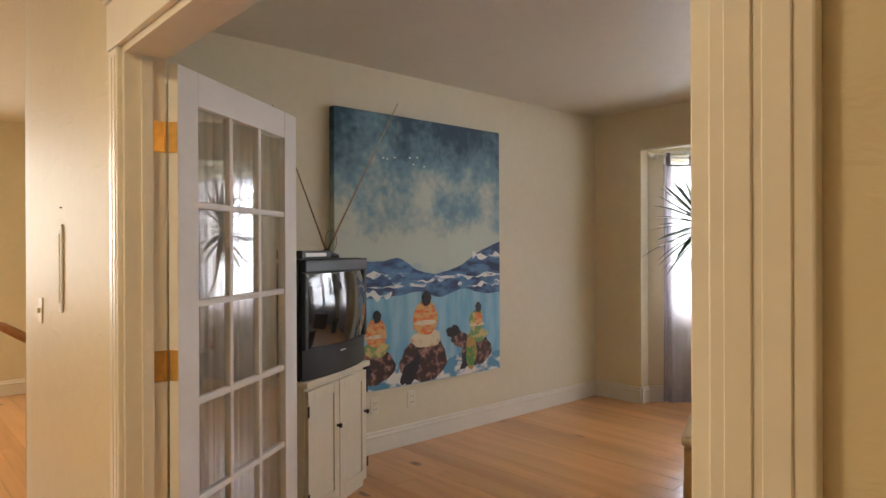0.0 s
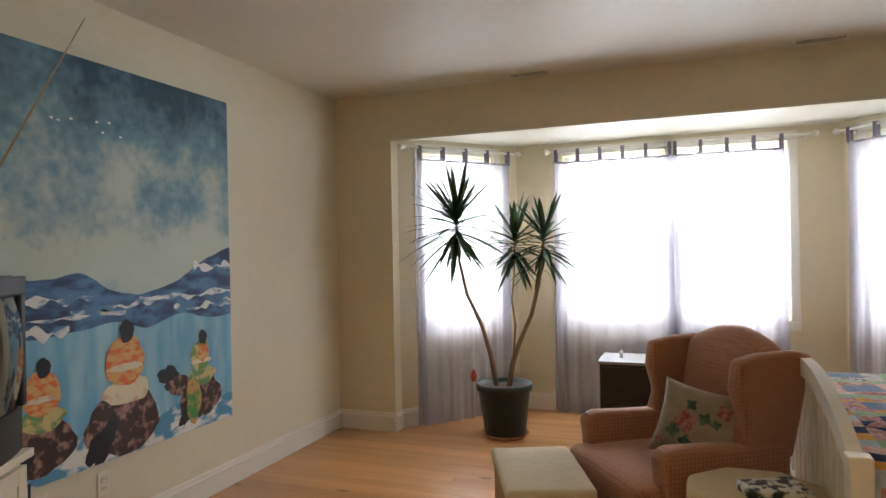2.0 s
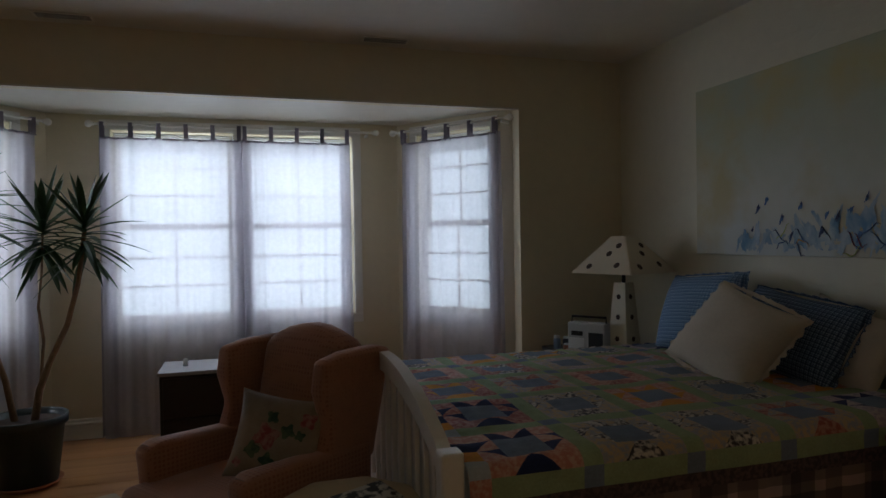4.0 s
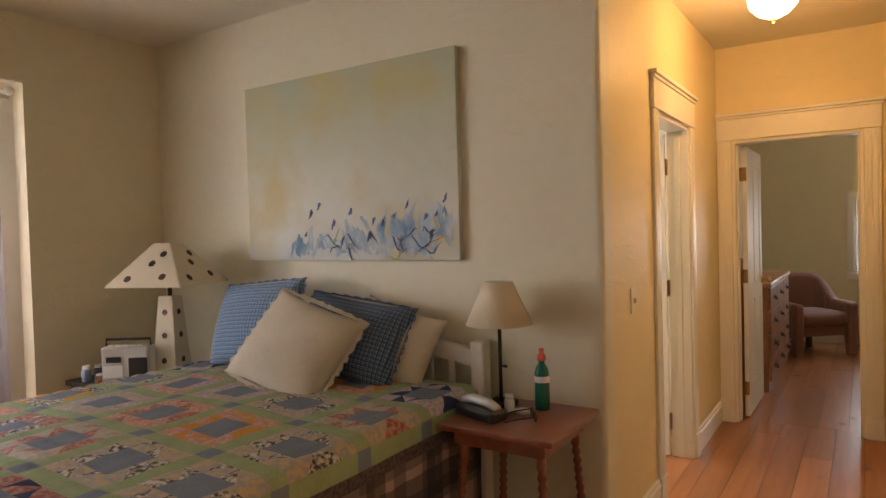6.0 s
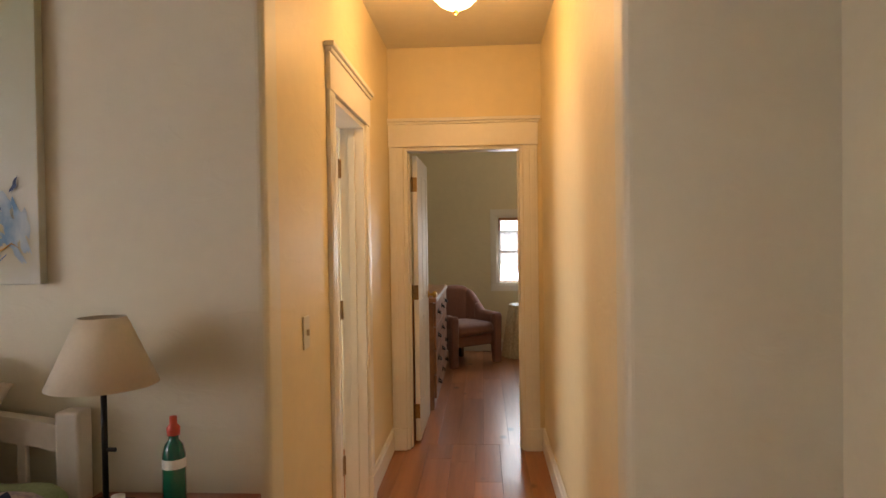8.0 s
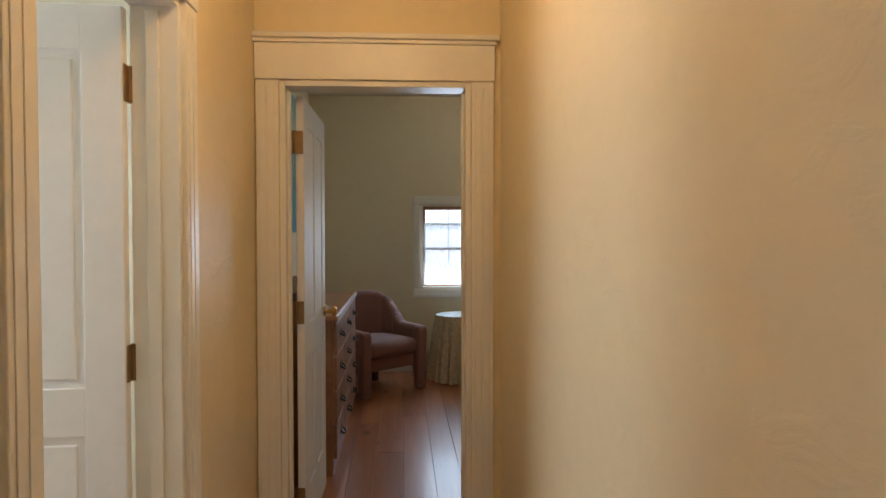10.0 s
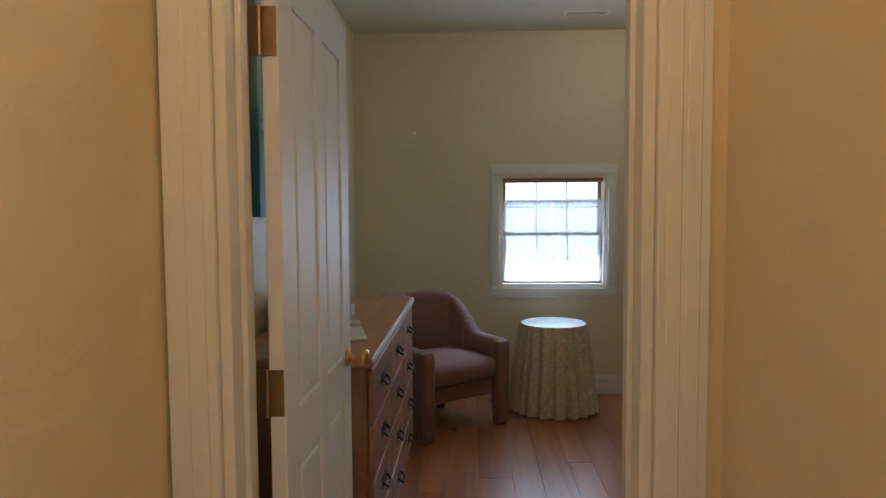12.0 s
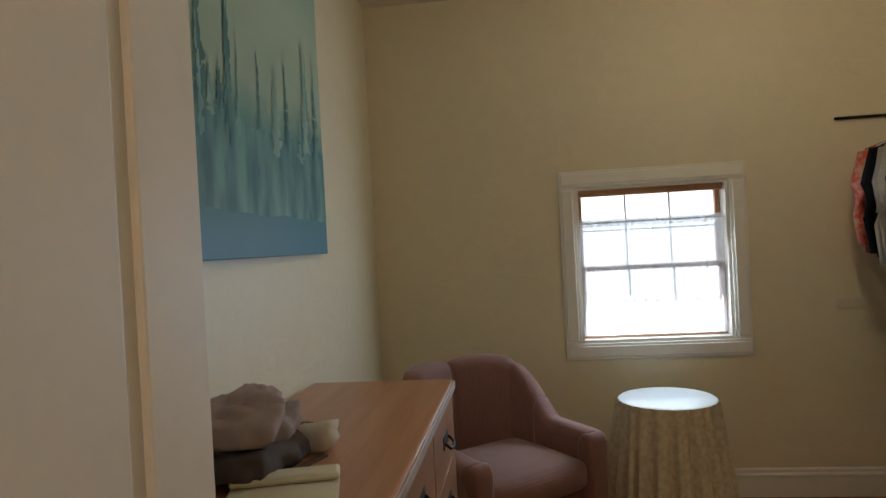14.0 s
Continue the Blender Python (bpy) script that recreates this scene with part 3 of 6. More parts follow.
def curtain(m, x0, x1, top, bottom, tabs, seed, label, flare=0.0, side=0.07, amp=0.016):
    e = thing("curtain", m, label, "curtain", "tab-top sheer curtains")
    part("cloth", pleated(x0, x1, bottom, top, amp, 7 * (x1 - x0), seed, flare, sag=0.032, tabs=tabs), M_CURTAIN, e, smooth=True)
    hem = pleated(x0, x1, top - 0.034, top - 0.004, amp, 7 * (x1 - x0), seed, 0, nz=2, sag=0.032, tabs=tabs)
    hem.transform(Matrix.Translation((0, -0.004, 0)))
    part("hem", hem, M_TAB, e, "darker stitched top hem", True)
    for i in range(tabs + 1):
        x = x0 + 0.016 + (x1 - x0 - 0.032) * i / tabs
        bm = bmesh.new()
        box(x - 0.014, -0.022, top - 0.02, x + 0.014, -0.018, top + 0.085, 0.001, 1, bm=bm)
        box(x - 0.014, 0.014, top - 0.02, x + 0.014, 0.018, top + 0.085, 0.001, 1, bm=bm)
        box(x - 0.014, -0.022, top + 0.0845, x + 0.014, 0.018, top + 0.089, 0.001, 1, bm=bm)
        part("tab", bm, M_TAB, e)
    # gathered, doubled side edges read darker
    for xa, xb in ((x0 - 0.01, x0 + side), (x1 - side, x1 + 0.01)):
        g = pleated(xa, xb, bottom + 0.01, top - 0.01, 0.022, 3, seed + 7, 0.02, nx=26)
        g.transform(Matrix.Translation((0, 0.028, 0)))
        part("side_gather", g, M_CURTAIN, e, smooth=True)
    return e


def rod(m, x0, x1, z, label):
    e = thing("curtain_rod", m, label, "curtain rod")
    part("rod", tube([(x0, 0, z), (x1, 0, z)], 0.009, 10), M_TRIM, e, smooth=True)
    for x, s in ((x0, -1), (x1, 1)):
        b = lathe([(0.009, 0), (0.016, 0.006), (0.012, 0.014), (0.024, 0.03), (0.026, 0.045), (0.016, 0.06), (0, 0.066)], 12)
        f = part("finial", b, M_TRIM, e, smooth=True)
        f.matrix_basis = pose(x, 0, z, 0, 90 * s, 0)
        part("bracket", box(x - 0.008 - 0.03 * s, 0.0, z - 0.03, x + 0.008 - 0.03 * s, 0.105, z - 0.008, 0.003), M_TRIM, e)


RODZ = 2.285
OFF = pose(0, -0.11, 0)
rod(BM[0] @ OFF, 0.02, 1.10, RODZ, "white wooden curtain rod with turned finials")
rod(BM[1] @ OFF, 0.34, 2.34, RODZ, "white wooden curtain rod with turned finials")
rod(BM[2] @ OFF, LN[2] - 1.08, LN[2] - 0.06, RODZ, "white wooden curtain rod with turned finials")
CT = RODZ - 0.075
curtain(BM[0] @ OFF, 0.13, 1.04, CT, 0.015, 4, 11, "lilac-grey sheer tab-top curtain reaching the floor", -0.04)
curtain(BM[1] @ OFF, 0.37, 1.34, CT, 0.015, 5, 12, "lilac-grey sheer tab-top curtain reaching the floor", 0.03)
curtain(BM[1] @ OFF, 1.35, 2.16, CT, 0.015, 4, 13, "lilac-grey sheer tab-top curtain drawn short of the window edge", -0.03)
curtain(BM[2] @ OFF, LN[2] - 1.02, LN[2] - 0.13, CT, 0.015, 4, 14, "lilac-grey sheer tab-top curtain reaching the floor", 0.05, 0.10)

# small window of the dressing room
e = thing("window_9", pose(CX, CW[1], 0, 0, 0, -90), "small square wooden window with white casing and lace half curtain", "window", kind="structure")
w = CW[1] - CW[0]
for a in ((-0.09, CW[2] - 0.09, w + 0.09, CW[2] - 0.003), (-0.09, CW[3] + 0.003, w + 0.09, CW[3] + 0.09), (-0.09, CW[2] - 0.002, -0.003, CW[3] + 0.002), (w + 0.003, CW[2] - 0.002, w + 0.09, CW[3] + 0.002)):
    bm = box(a[0], -0.016, a[1], a[2], -0.0006, a[3], 0.003)
    i = 0.014
    box(a[0] + i, -0.024, a[1] + i, a[2] - i, -0.0155, a[3] - i, 0.004, bm=bm)
    part("window_casing", bm, M_TRIM, e)
for a in ((0.0005, CW[2] + 0.0005, w - 0.0005, CW[2] + 0.014), (0.0005, CW[3] - 0.014, w - 0.0005, CW[3] - 0.0005), (0.0005, CW[2] + 0.0145, 0.014, CW[3] - 0.0145), (w - 0.014, CW[2] + 0.0145, w - 0.0005, CW[3] - 0.0145)):
    part("window_lining", box(a[0], -0.002, a[1], a[2], 0.13, a[3], 0.001, 1), M_TRIM, e)
zm = (CW[2] + CW[3] - 0.05) / 2
# wooden muntins given trim white and drawn thin: window glare put into them
sash(e, 0.016, w - 0.016, CW[2] + 0.016, zm + 0.012, 0.055, M_WINWOOD, 3, 2, 0.024, 0.010, M_TRIM)
sash(e, 0.016, w - 0.016, zm - 0.012, CW[3] - 0.016, 0.097, M_WINWOOD, 3, 2, 0.024, 0.010, M_TRIM)
part("shade_head", box(0.016, 0.02, CW[3] - 0.034, w - 0.016, 0.05, CW[3] - 0.015, 0.003), M_WINWOOD, e, "wooden shade head")
part("shade_roll", tube([(0.02, 0.034, CW[3] - 0.042), (w - 0.02, 0.034, CW[3] - 0.042)], 0.010, 10), M_WINWOOD, e, "rolled wooden slat shade", True)
lc = thing("cafe_curtain", pose(CX + 0.035, CW[1], 0, 0, 0, -90), "short white lace cafe curtain across the small window", "curtain")
part("cloth", pleated(0.02, w / 2 - 0.004, CW[2] + 0.03, CW[3] - 0.18, 0.007, 7, 31, nx=60), M_WHITESHEER, lc, smooth=True)
part("cloth", pleated(w / 2 + 0.004, w - 0.02, CW[2] + 0.03, CW[3] - 0.18, 0.007, 7, 32, nx=60), M_WHITESHEER, lc, smooth=True)
part("heading", pleated(0.02, w - 0.02, CW[3] - 0.22, CW[3] - 0.175, 0.008, 16, 33, nx=110, nz=3), M_WHITESHEER, lc, "gathered heading", True)
part("rod", tube([(0.012, 0.002, CW[3] - 0.195), (w - 0.012, 0.002, CW[3] - 0.195)], 0.005, 8), M_TRIM, lc)


def vent(m, label):
    e = thing("ceiling_vent", m, label, "vent")
    for a in ((-0.15, -0.05, 0.15, -0.038), (-0.15, 0.038, 0.15, 0.05), (-0.15, -0.038, -0.135, 0.038), (0.135, -0.038, 0.15, 0.038)):
        part("frame", box(a[0], a[1], -0.008, a[2], a[3], -0.0005, 0.002), M_TRIM, e)
    # dark sheet that paints the shade seen between the louvres
    part("duct_shade", box(-0.134, -0.037, -0.0078, 0.134, 0.037, -0.001), M_DARK, e)
    for i in range(6):
        y = -0.03 + i * 0.012
        part("slat", box(-0.134, y - 0.0012, -0.0095, 0.134, y, -0.0079), M_BLIND, e)


vent(pose(-1.21, 6.81, CEIL), "white louvred metal vent in the ceiling")
vent(pose(0.62, 6.81, CEIL), "white louvred metal vent in the ceiling")
vent(pose(8.28, 2.60, CC, 0, 0, 90), "white louvred metal vent in the ceiling")

# ---- glazed door, paintings ----
M_PLAS = material("ivory_plastic", (0.78, 0.73, 0.60), 0.4, vary=0.03)
M_BLACK = material("black_plastic", (0.018, 0.018, 0.020), 0.32, vary=0.15, scale=20, bump=0.05, bump_scale=200)
M_CREAMP = material("cream_cabinet_paint", (0.74, 0.68, 0.54), 0.4, vary=0.05, scale=4, bump=0.06, bump_scale=40)
M_SHEERW = sheer("white_door_sheer", (0.84, 0.82, 0.76), 0.12)
M_IRON = material("black_iron", (0.02, 0.018, 0.016), 0.45, 0.6)

fd = thing("door_1", pose(-1.345, 2.369, 0, 0, 0, 125.8), "white fifteen-pane French door standing open, sheer cloth behind the glass", "door", kind="structure")
FW, FH, FT = 0.885, 2.04, 0.036
SX, ZB, ZT = 0.115, 0.24, FH - 0.115
for a in ((0, 0.012, SX, FH), (FW - SX, 0.012, FW, FH)):
    part("stile", box(a[0], -FT, a[1], a[2], 0, a[3], 0.003), M_DOORW, fd)
part("bottom_rail", box(SX, -FT + 0.0005, 0.012, FW - SX, -0.0005, ZB, 0.003), M_DOORW, fd)
part("top_rail", box(SX, -FT + 0.0005, ZT, FW - SX, -0.0005, FH, 0.003), M_DOORW, fd)
pw, ph = (FW - 2 * SX) / 3, (ZT - ZB) / 5
for i in (1, 2):
    part("muntin", box(SX + i * pw - 0.012, -FT + 0.004, ZB, SX + i * pw + 0.012, -0.004, ZT, 0.004), M_DOORW, fd)
for j in range(1, 5):
    part("muntin", box(SX, -FT + 0.005, ZB + j * ph - 0.012, FW - SX, -0.005, ZB + j * ph + 0.012, 0.004), M_DOORW, fd)
for i in range(3):
    for j in range(5):
        g = part("pane", box(SX + i * pw + 0.011, -0.020, ZB + j * ph + 0.011, SX + (i + 1) * pw - 0.011, -0.016, ZB + (j + 1) * ph - 0.011), M_GLASS, fd)
        g.visible_shadow = False
sc = pleated(SX - 0.02, FW - SX + 0.02, ZB - 0.04, ZT + 0.04, 0.008, 11, 3, nx=110)
sc.transform(Matrix.Translation((0, 0.016, 0)))
part("sheer_panel", sc, M_SHEERW, fd, "gathered white sheer cloth", True)
for z in (0.25, 1.06, 1.80):
    part("hinge", box(-0.0032, -FT + 0.003, z - 0.05, -0.0006, -0.003, z + 0.05, 0.001, 1), M_BRASS, fd, "polished brass hinge leaf")
    h = part("hinge", box(FO[0] + 0.0186, 2.321, z - 0.05, FO[0] + 0.0212, 2.363, z + 0.05, 0.001, 1), M_BRASS, fd, "polished brass hinge leaf")
    h.matrix_basis = fd.matrix_basis.inverted()
    part("hinge_knuckle", tube([(-0.008, 0.004, z - 0.05), (-0.008, 0.004, z + 0.05)], 0.006, 8), M_BRASS, fd)


def gradient_material(name, stops, noise_scale=3.0, amount=0.25, detail=6, tint=None):
    """Canvas painted in horizontal zones that drift into each other; object z runs 0 to 1 over the height."""
    m = bpy.data.materials.new(name)
    m.use_nodes = True
    nt = m.node_tree
    L = nt.links.new
    b = nt.nodes["Principled BSDF"]
    b.inputs["Roughness"].default_value = 0.55
    tc, n1, n2, sp = (nt.nodes.new(k) for k in ("ShaderNodeTexCoord", "ShaderNodeTexNoise", "ShaderNodeTexNoise", "ShaderNodeSeparateXYZ"))
    L(tc.outputs["Generated"], sp.inputs[0])
    n1.inputs["Scale"].default_value, n1.inputs["Detail"].default_value, n1.inputs["Distortion"].default_value = noise_scale, detail, 0.15
    n2.inputs["Scale"].default_value, n2.inputs["Detail"].default_value = noise_scale * 9, 4
    L(tc.outputs["Object"], n1.inputs["Vector"])
    L(tc.outputs["Object"], n2.inputs["Vector"])
    a1 = nt.nodes.new("ShaderNodeMath")
    a1.operation, a1.inputs[1].default_value = "MULTIPLY_ADD", amount
    L(n1.outputs[0], a1.inputs[0])
    L(sp.outputs[2], a1.inputs[2])
    a2 = nt.nodes.new("ShaderNodeMath")
    a2.operation, a2.inputs[1].default_value = "MULTIPLY_ADD", amount * 0.25
    L(n2.outputs[0], a2.inputs[0])
    L(a1.outputs[0], a2.inputs[2])
    a3 = nt.nodes.new("ShaderNodeMath")
    a3.operation, a3.inputs[1].default_value = "SUBTRACT", amount * 0.625
    L(a2.outputs[0], a3.inputs[0])
    rp = nt.nodes.new("ShaderNodeValToRGB")
    while len(rp.color_ramp.elements) < len(stops):
        rp.color_ramp.elements.new(0.5)
    for el, (p, c) in zip(rp.color_ramp.elements, stops):
        el.position, el.color = p, (*c, 1)
    L(a3.outputs[0], rp.inputs[0])
    out = rp.outputs[0]
    if tint:
        mx, n3, mr = nt.nodes.new("ShaderNodeMixRGB"), nt.nodes.new("ShaderNodeTexNoise"), nt.nodes.new("ShaderNodeMapRange")
        n3.inputs["Scale"].default_value, n3.inputs["Detail"].default_value = 2.2, 4
        off = nt.nodes.new("ShaderNodeVectorMath")
        off.inputs[1].default_value = (7, 3, 5)
        L(tc.outputs["Object"], off.inputs[0])
        L(off.outputs[0], n3.inputs["Vector"])
        mr.inputs[1].default_value, mr.inputs[2].default_value, mr.inputs[4].default_value = 0.52, 0.70, 0.75
        L(n3.outputs[0], mr.inputs[0])
        L(mr.outputs[0], mx.inputs[0])
        L(out, mx.inputs[1])
        mx.inputs[2].default_value = (*tint, 1)
        out = mx.outputs[0]
    L(out, b.inputs["Base Color"])
    bp = nt.nodes.new("ShaderNodeBump")
    bp.inputs["Strength"].default_value, bp.inputs["Distance"].default_value = 0.25, 0.003
    L(n2.outputs[0], bp.inputs["Height"])
    L(bp.outputs[0], b.inputs["Normal"])
    return m


def two_tone(name, a, b2, scale=9.0, edge=(0.46, 0.54), stretch=(1, 1, 1)):
    """Paint in two colours broken by a ragged edge."""
    m = bpy.data.materials.new(name)
    m.use_nodes = True
    nt = m.node_tree
    L = nt.links.new
    b = nt.nodes["Principled BSDF"]
    b.inputs["Roughness"].default_value = 0.6
    tc, mp, n1, rp = (nt.nodes.new(k) for k in ("ShaderNodeTexCoord", "ShaderNodeMapping", "ShaderNodeTexNoise", "ShaderNodeValToRGB"))
    mp.inputs["Scale"].default_value = stretch
    L(tc.outputs["Object"], mp.inputs[0])
    L(mp.outputs[0], n1.inputs["Vector"])
    n1.inputs["Scale"].default_value, n1.inputs["Detail"].default_value = scale, 5
    rp.color_ramp.elements[0].position, rp.color_ramp.elements[1].position = edge
    rp.color_ramp.elements[0].color, rp.color_ramp.elements[1].color = (*a, 1), (*b2, 1)
    L(n1.outputs[0], rp.inputs[0])
    L(rp.outputs[0], b.inputs["Base Color"])
    return m


def blob(bm, cx, cz, rx, rz, y, seed=0, ragged=0.15, n=22, lean=0.0, edge=1.376):
    """A ragged dab of paint lying just off the canvas."""
    rnd = random.Random(seed)
    ph = [rnd.uniform(0, 6.3) for _ in range(3)]
    vs = []
    for i in range(n):
        a = 2 * math.pi * i / n
        k = 1 + ragged * (math.sin(3 * a + ph[0]) * 0.5 + math.sin(5 * a + ph[1]) * 0.35 + math.sin(9 * a + ph[2]) * 0.25)
        x, z = rx * k * math.cos(a), rz * k * math.sin(a)
        vs.append(bm.verts.new((min(max(cx + x + lean * z, 0.004), edge), y, max(cz + z, 0.005))))
    f = bm.faces.new(vs)
    if f.normal.y > 0:
        f.normal_flip()
    return bm


def ridge(x0, x1, z_of, base, y, n=60):
    bm = bmesh.new()
    top = [bm.verts.new((x0 + (x1 - x0) * i / n, y, z_of(i / n))) for i in range(n + 1)]
    low = [bm.verts.new((x0 + (x1 - x0) * i / n, y, base(i / n))) for i in range(n + 1)]
    for i in range(n):
        bm.faces.new((low[i], low[i + 1], top[i + 1], top[i]))
    return bm


# large painting on the west wall: face in local x (0..1.585) and z, front towards -y
PW, PH = 1.585, 1.93
pa = thing("painting", pose(XW, 3.936, 0.45, 0, 0, 90), "large unframed painting of three riders before blue snowy mountains and water", "painting")
M_SKYP = gradient_material("painted_stormy_sky", [(0.0, (0.30, 0.52, 0.62)), (0.24, (0.22, 0.44, 0.56)), (0.42, (0.52, 0.60, 0.52)), (0.62, (0.50, 0.56, 0.48)), (0.80, (0.16, 0.30, 0.38)), (1.0, (0.02, 0.07, 0.12))], 2.2, 0.95)
part("canvas", box(0, -0.062, 0, PW, -0.002, PH, 0.004), M_SKYP, pa)
Y0 = -0.0632
M_LAKE = two_tone("painted_lake", (0.15, 0.40, 0.60), (0.32, 0.56, 0.68), 5, (0.35, 0.65), (2.5, 1, 0.5))
M_MOUNT = two_tone("painted_mountain", (0.02, 0.045, 0.13), (0.09, 0.22, 0.45), 7, (0.4, 0.6), (1, 1, 2.4))
M_SNOWP = two_tone("painted_snow", (0.78, 0.80, 0.80), (0.10, 0.24, 0.44), 8, (0.50, 0.60), (1, 1, 2.5))
M_FOAM = two_tone("painted_foreground_snow", (0.80, 0.80, 0.76), (0.10, 0.30, 0.50), 8, (0.45, 0.56), (1, 1, 2))
zt = lambda u: 0.90 - 0.10 * math.exp(-((u - 0.55) / 0.20) ** 2) + 0.05 * math.exp(-((u - 0.34) / 0.07) ** 2) + 0.14 * max(0, (u - 0.74) / 0.26) ** 0.8 - 0.02 * max(0, 1 - u / 0.2) + 0.012 * noise.noise(Vector((u * 17, 1, 0)))
part("lake", ridge(0.002, PW - 0.002, lambda u: 0.70 + 0.03 * noise.noise(Vector((u * 5, 3, 0))), lambda u: 0.003, Y0), M_LAKE, pa)
part("mountain_range", ridge(0.002, PW - 0.002, zt, lambda u: 0.66 + 0.05 * noise.noise(Vector((u * 6, 8, 0))) - 0.06 * abs(u - 0.5), Y0 - 0.0008), M_MOUNT, pa)
for k, (u0, u1, zz, hh) in enumerate(((0.0, 0.40, 0.80, 0.035), (0.0, 0.30, 0.66, 0.05), (0.30, 0.62, 0.745, 0.022), (0.55, 1.0, 0.77, 0.03), (0.70, 1.0, 0.70, 0.035), (0.80, 1.0, 0.93, 0.04), (0.05, 0.5, 0.72, 0.02))):
    part("snow_band", ridge(PW * u0 + 0.003, PW * u1 - 0.003, lambda u: zz + hh * (0.4 + noise.noise(Vector((u * 7, k * 3.1, 0)))), lambda u: zz - hh * (0.4 + noise.noise(Vector((u * 9, k * 5.3, 4)))), Y0 - 0.0016), M_SNOWP, pa)
part("foreground", ridge(0.003, PW - 0.003, lambda u: 0.16 + 0.10 * noise.noise(Vector((u * 6, 2, 2))), lambda u: 0.004, Y0 - 0.0012), M_FOAM, pa)
M_BLANK = two_tone("painted_orange_blanket", (0.72, 0.16, 0.04), (0.70, 0.42, 0.14), 16, (0.44, 0.54), (1, 1, 2.2))
M_YELL = two_tone("painted_patterned_robe", (0.62, 0.50, 0.20), (0.16, 0.30, 0.10), 18, (0.45, 0.55))
M_HORSE = two_tone("painted_spotted_rump", (0.05, 0.022, 0.018), (0.40, 0.20, 0.16), 15, (0.5, 0.62))
M_PALEP = two_tone("painted_pale_cloth", (0.75, 0.66, 0.46), (0.62, 0.40, 0.22), 14, (0.5, 0.66))
M_INK = material("painted_black", (0.015, 0.014, 0.02), 0.6)
for cx, cz, s, robe in ((0.32, 0.36, 0.74, M_BLANK), (0.77, 0.42, 0.96, M_BLANK), (1.31, 0.37, 0.72, M_YELL)):
    part("horse_shape", blob(bmesh.new(), cx, cz - 0.26 * s, 0.235 * s, 0.175 * s, Y0 - 0.0024, int(cx * 50), 0.10, edge=PW - 0.004), M_HORSE, pa)
    part("dark_tail_shape", blob(bmesh.new(), cx - 0.14 * s, cz - 0.34 * s, 0.075 * s, 0.11 * s, Y0 - 0.0030, int(cx * 90), 0.3, lean=0.5, edge=PW - 0.004), M_INK, pa)
    part("saddle_cloth_shape", blob(bmesh.new(), cx + 0.02 * s, cz - 0.10 * s, 0.15 * s, 0.075 * s, Y0 - 0.0034, int(cx * 70), 0.14, edge=PW - 0.004), M_PALEP if s > 0.9 else M_YELL, pa)
    part("robe_shape", blob(bmesh.new(), cx + 0.01, cz + 0.055 * s, 0.125 * s, 0.135 * s, Y0 - 0.0042, int(cx * 40), 0.08), robe, pa)
    part("stripe_shape", blob(bmesh.new(), cx + 0.01, cz + 0.02 * s, 0.118 * s, 0.020 * s, Y0 - 0.0048, 5, 0.1, edge=PW - 0.004), M_PALEP, pa)
    part("hood_shape", blob(bmesh.new(), cx + 0.02, cz + 0.205 * s, 0.046 * s, 0.06 * s, Y0 - 0.0050, 8, 0.1, edge=PW - 0.004), M_INK, pa)
part("horse_head_shape", blob(bmesh.new(), 1.07, 0.34, 0.075, 0.055, Y0 - 0.0024, 77, 0.25, lean=-0.4, edge=PW - 0.004), M_INK, pa)
part("horse_neck_shape", blob(bmesh.new(), 1.15, 0.27, 0.10, 0.06, Y0 - 0.0026, 78, 0.2, lean=-0.4, edge=PW - 0.004), M_HORSE, pa)
M_GREENP = two_tone("painted_green_skirt", (0.08, 0.28, 0.06), (0.55, 0.30, 0.08), 22, (0.45, 0.55))
part("skirt_shape", blob(bmesh.new(), 1.25, 0.17, 0.060, 0.13, Y0 - 0.0046, 79, 0.15, edge=PW - 0.004), M_GREENP, pa)
part("robe_patch_shape", blob(bmesh.new(), 1.33, 0.43, 0.045, 0.05, Y0 - 0.0052, 80, 0.2, edge=PW - 0.004), M_BLANK, pa)
for i in range(9):
    bm = blob(bmesh.new(), 0.40 + 0.055 * i + 0.02 * math.sin(i * 5), 1.62 + 0.035 * math.sin(i * 3.3), 0.010, 0.006, Y0 - 0.0012, i, 0.3, 8)
    part("bird_mark", bm, M_FOAM, pa)

# painting over the bed: local x runs from the far end to the near end
QW, QH = 1.43, 0.985
pb = thing("painting", pose(XE, 6.067, 1.305, 0, 0, -90), "wide pale abstract painting with blue figures along its lower edge", "painting")
M_PALEC = gradient_material("painted_pale_clouds", [(0.0, (0.60, 0.63, 0.60)), (0.3, (0.68, 0.67, 0.58)), (0.55, (0.56, 0.57, 0.44)), (0.8, (0.48, 0.50, 0.34)), (1.0, (0.44, 0.47, 0.34))], 1.6, 0.5, 4, (0.55, 0.44, 0.16))
part("canvas", box(0, -0.036, 0, QW, -0.002, QH, 0.003), M_PALEC, pb)
Y1 = -0.0372
M_BLUEP = two_tone("painted_blue_wash", (0.13, 0.27, 0.44), (0.56, 0.63, 0.64), 13, (0.34, 0.62), (1, 1, 0.6))
M_NAVYP = two_tone("painted_navy", (0.02, 0.03, 0.10), (0.07, 0.16, 0.36), 15, (0.45, 0.6))
M_REDP = material("painted_dark_red", (0.16, 0.03, 0.06), 0.6)
rq = random.Random(21)
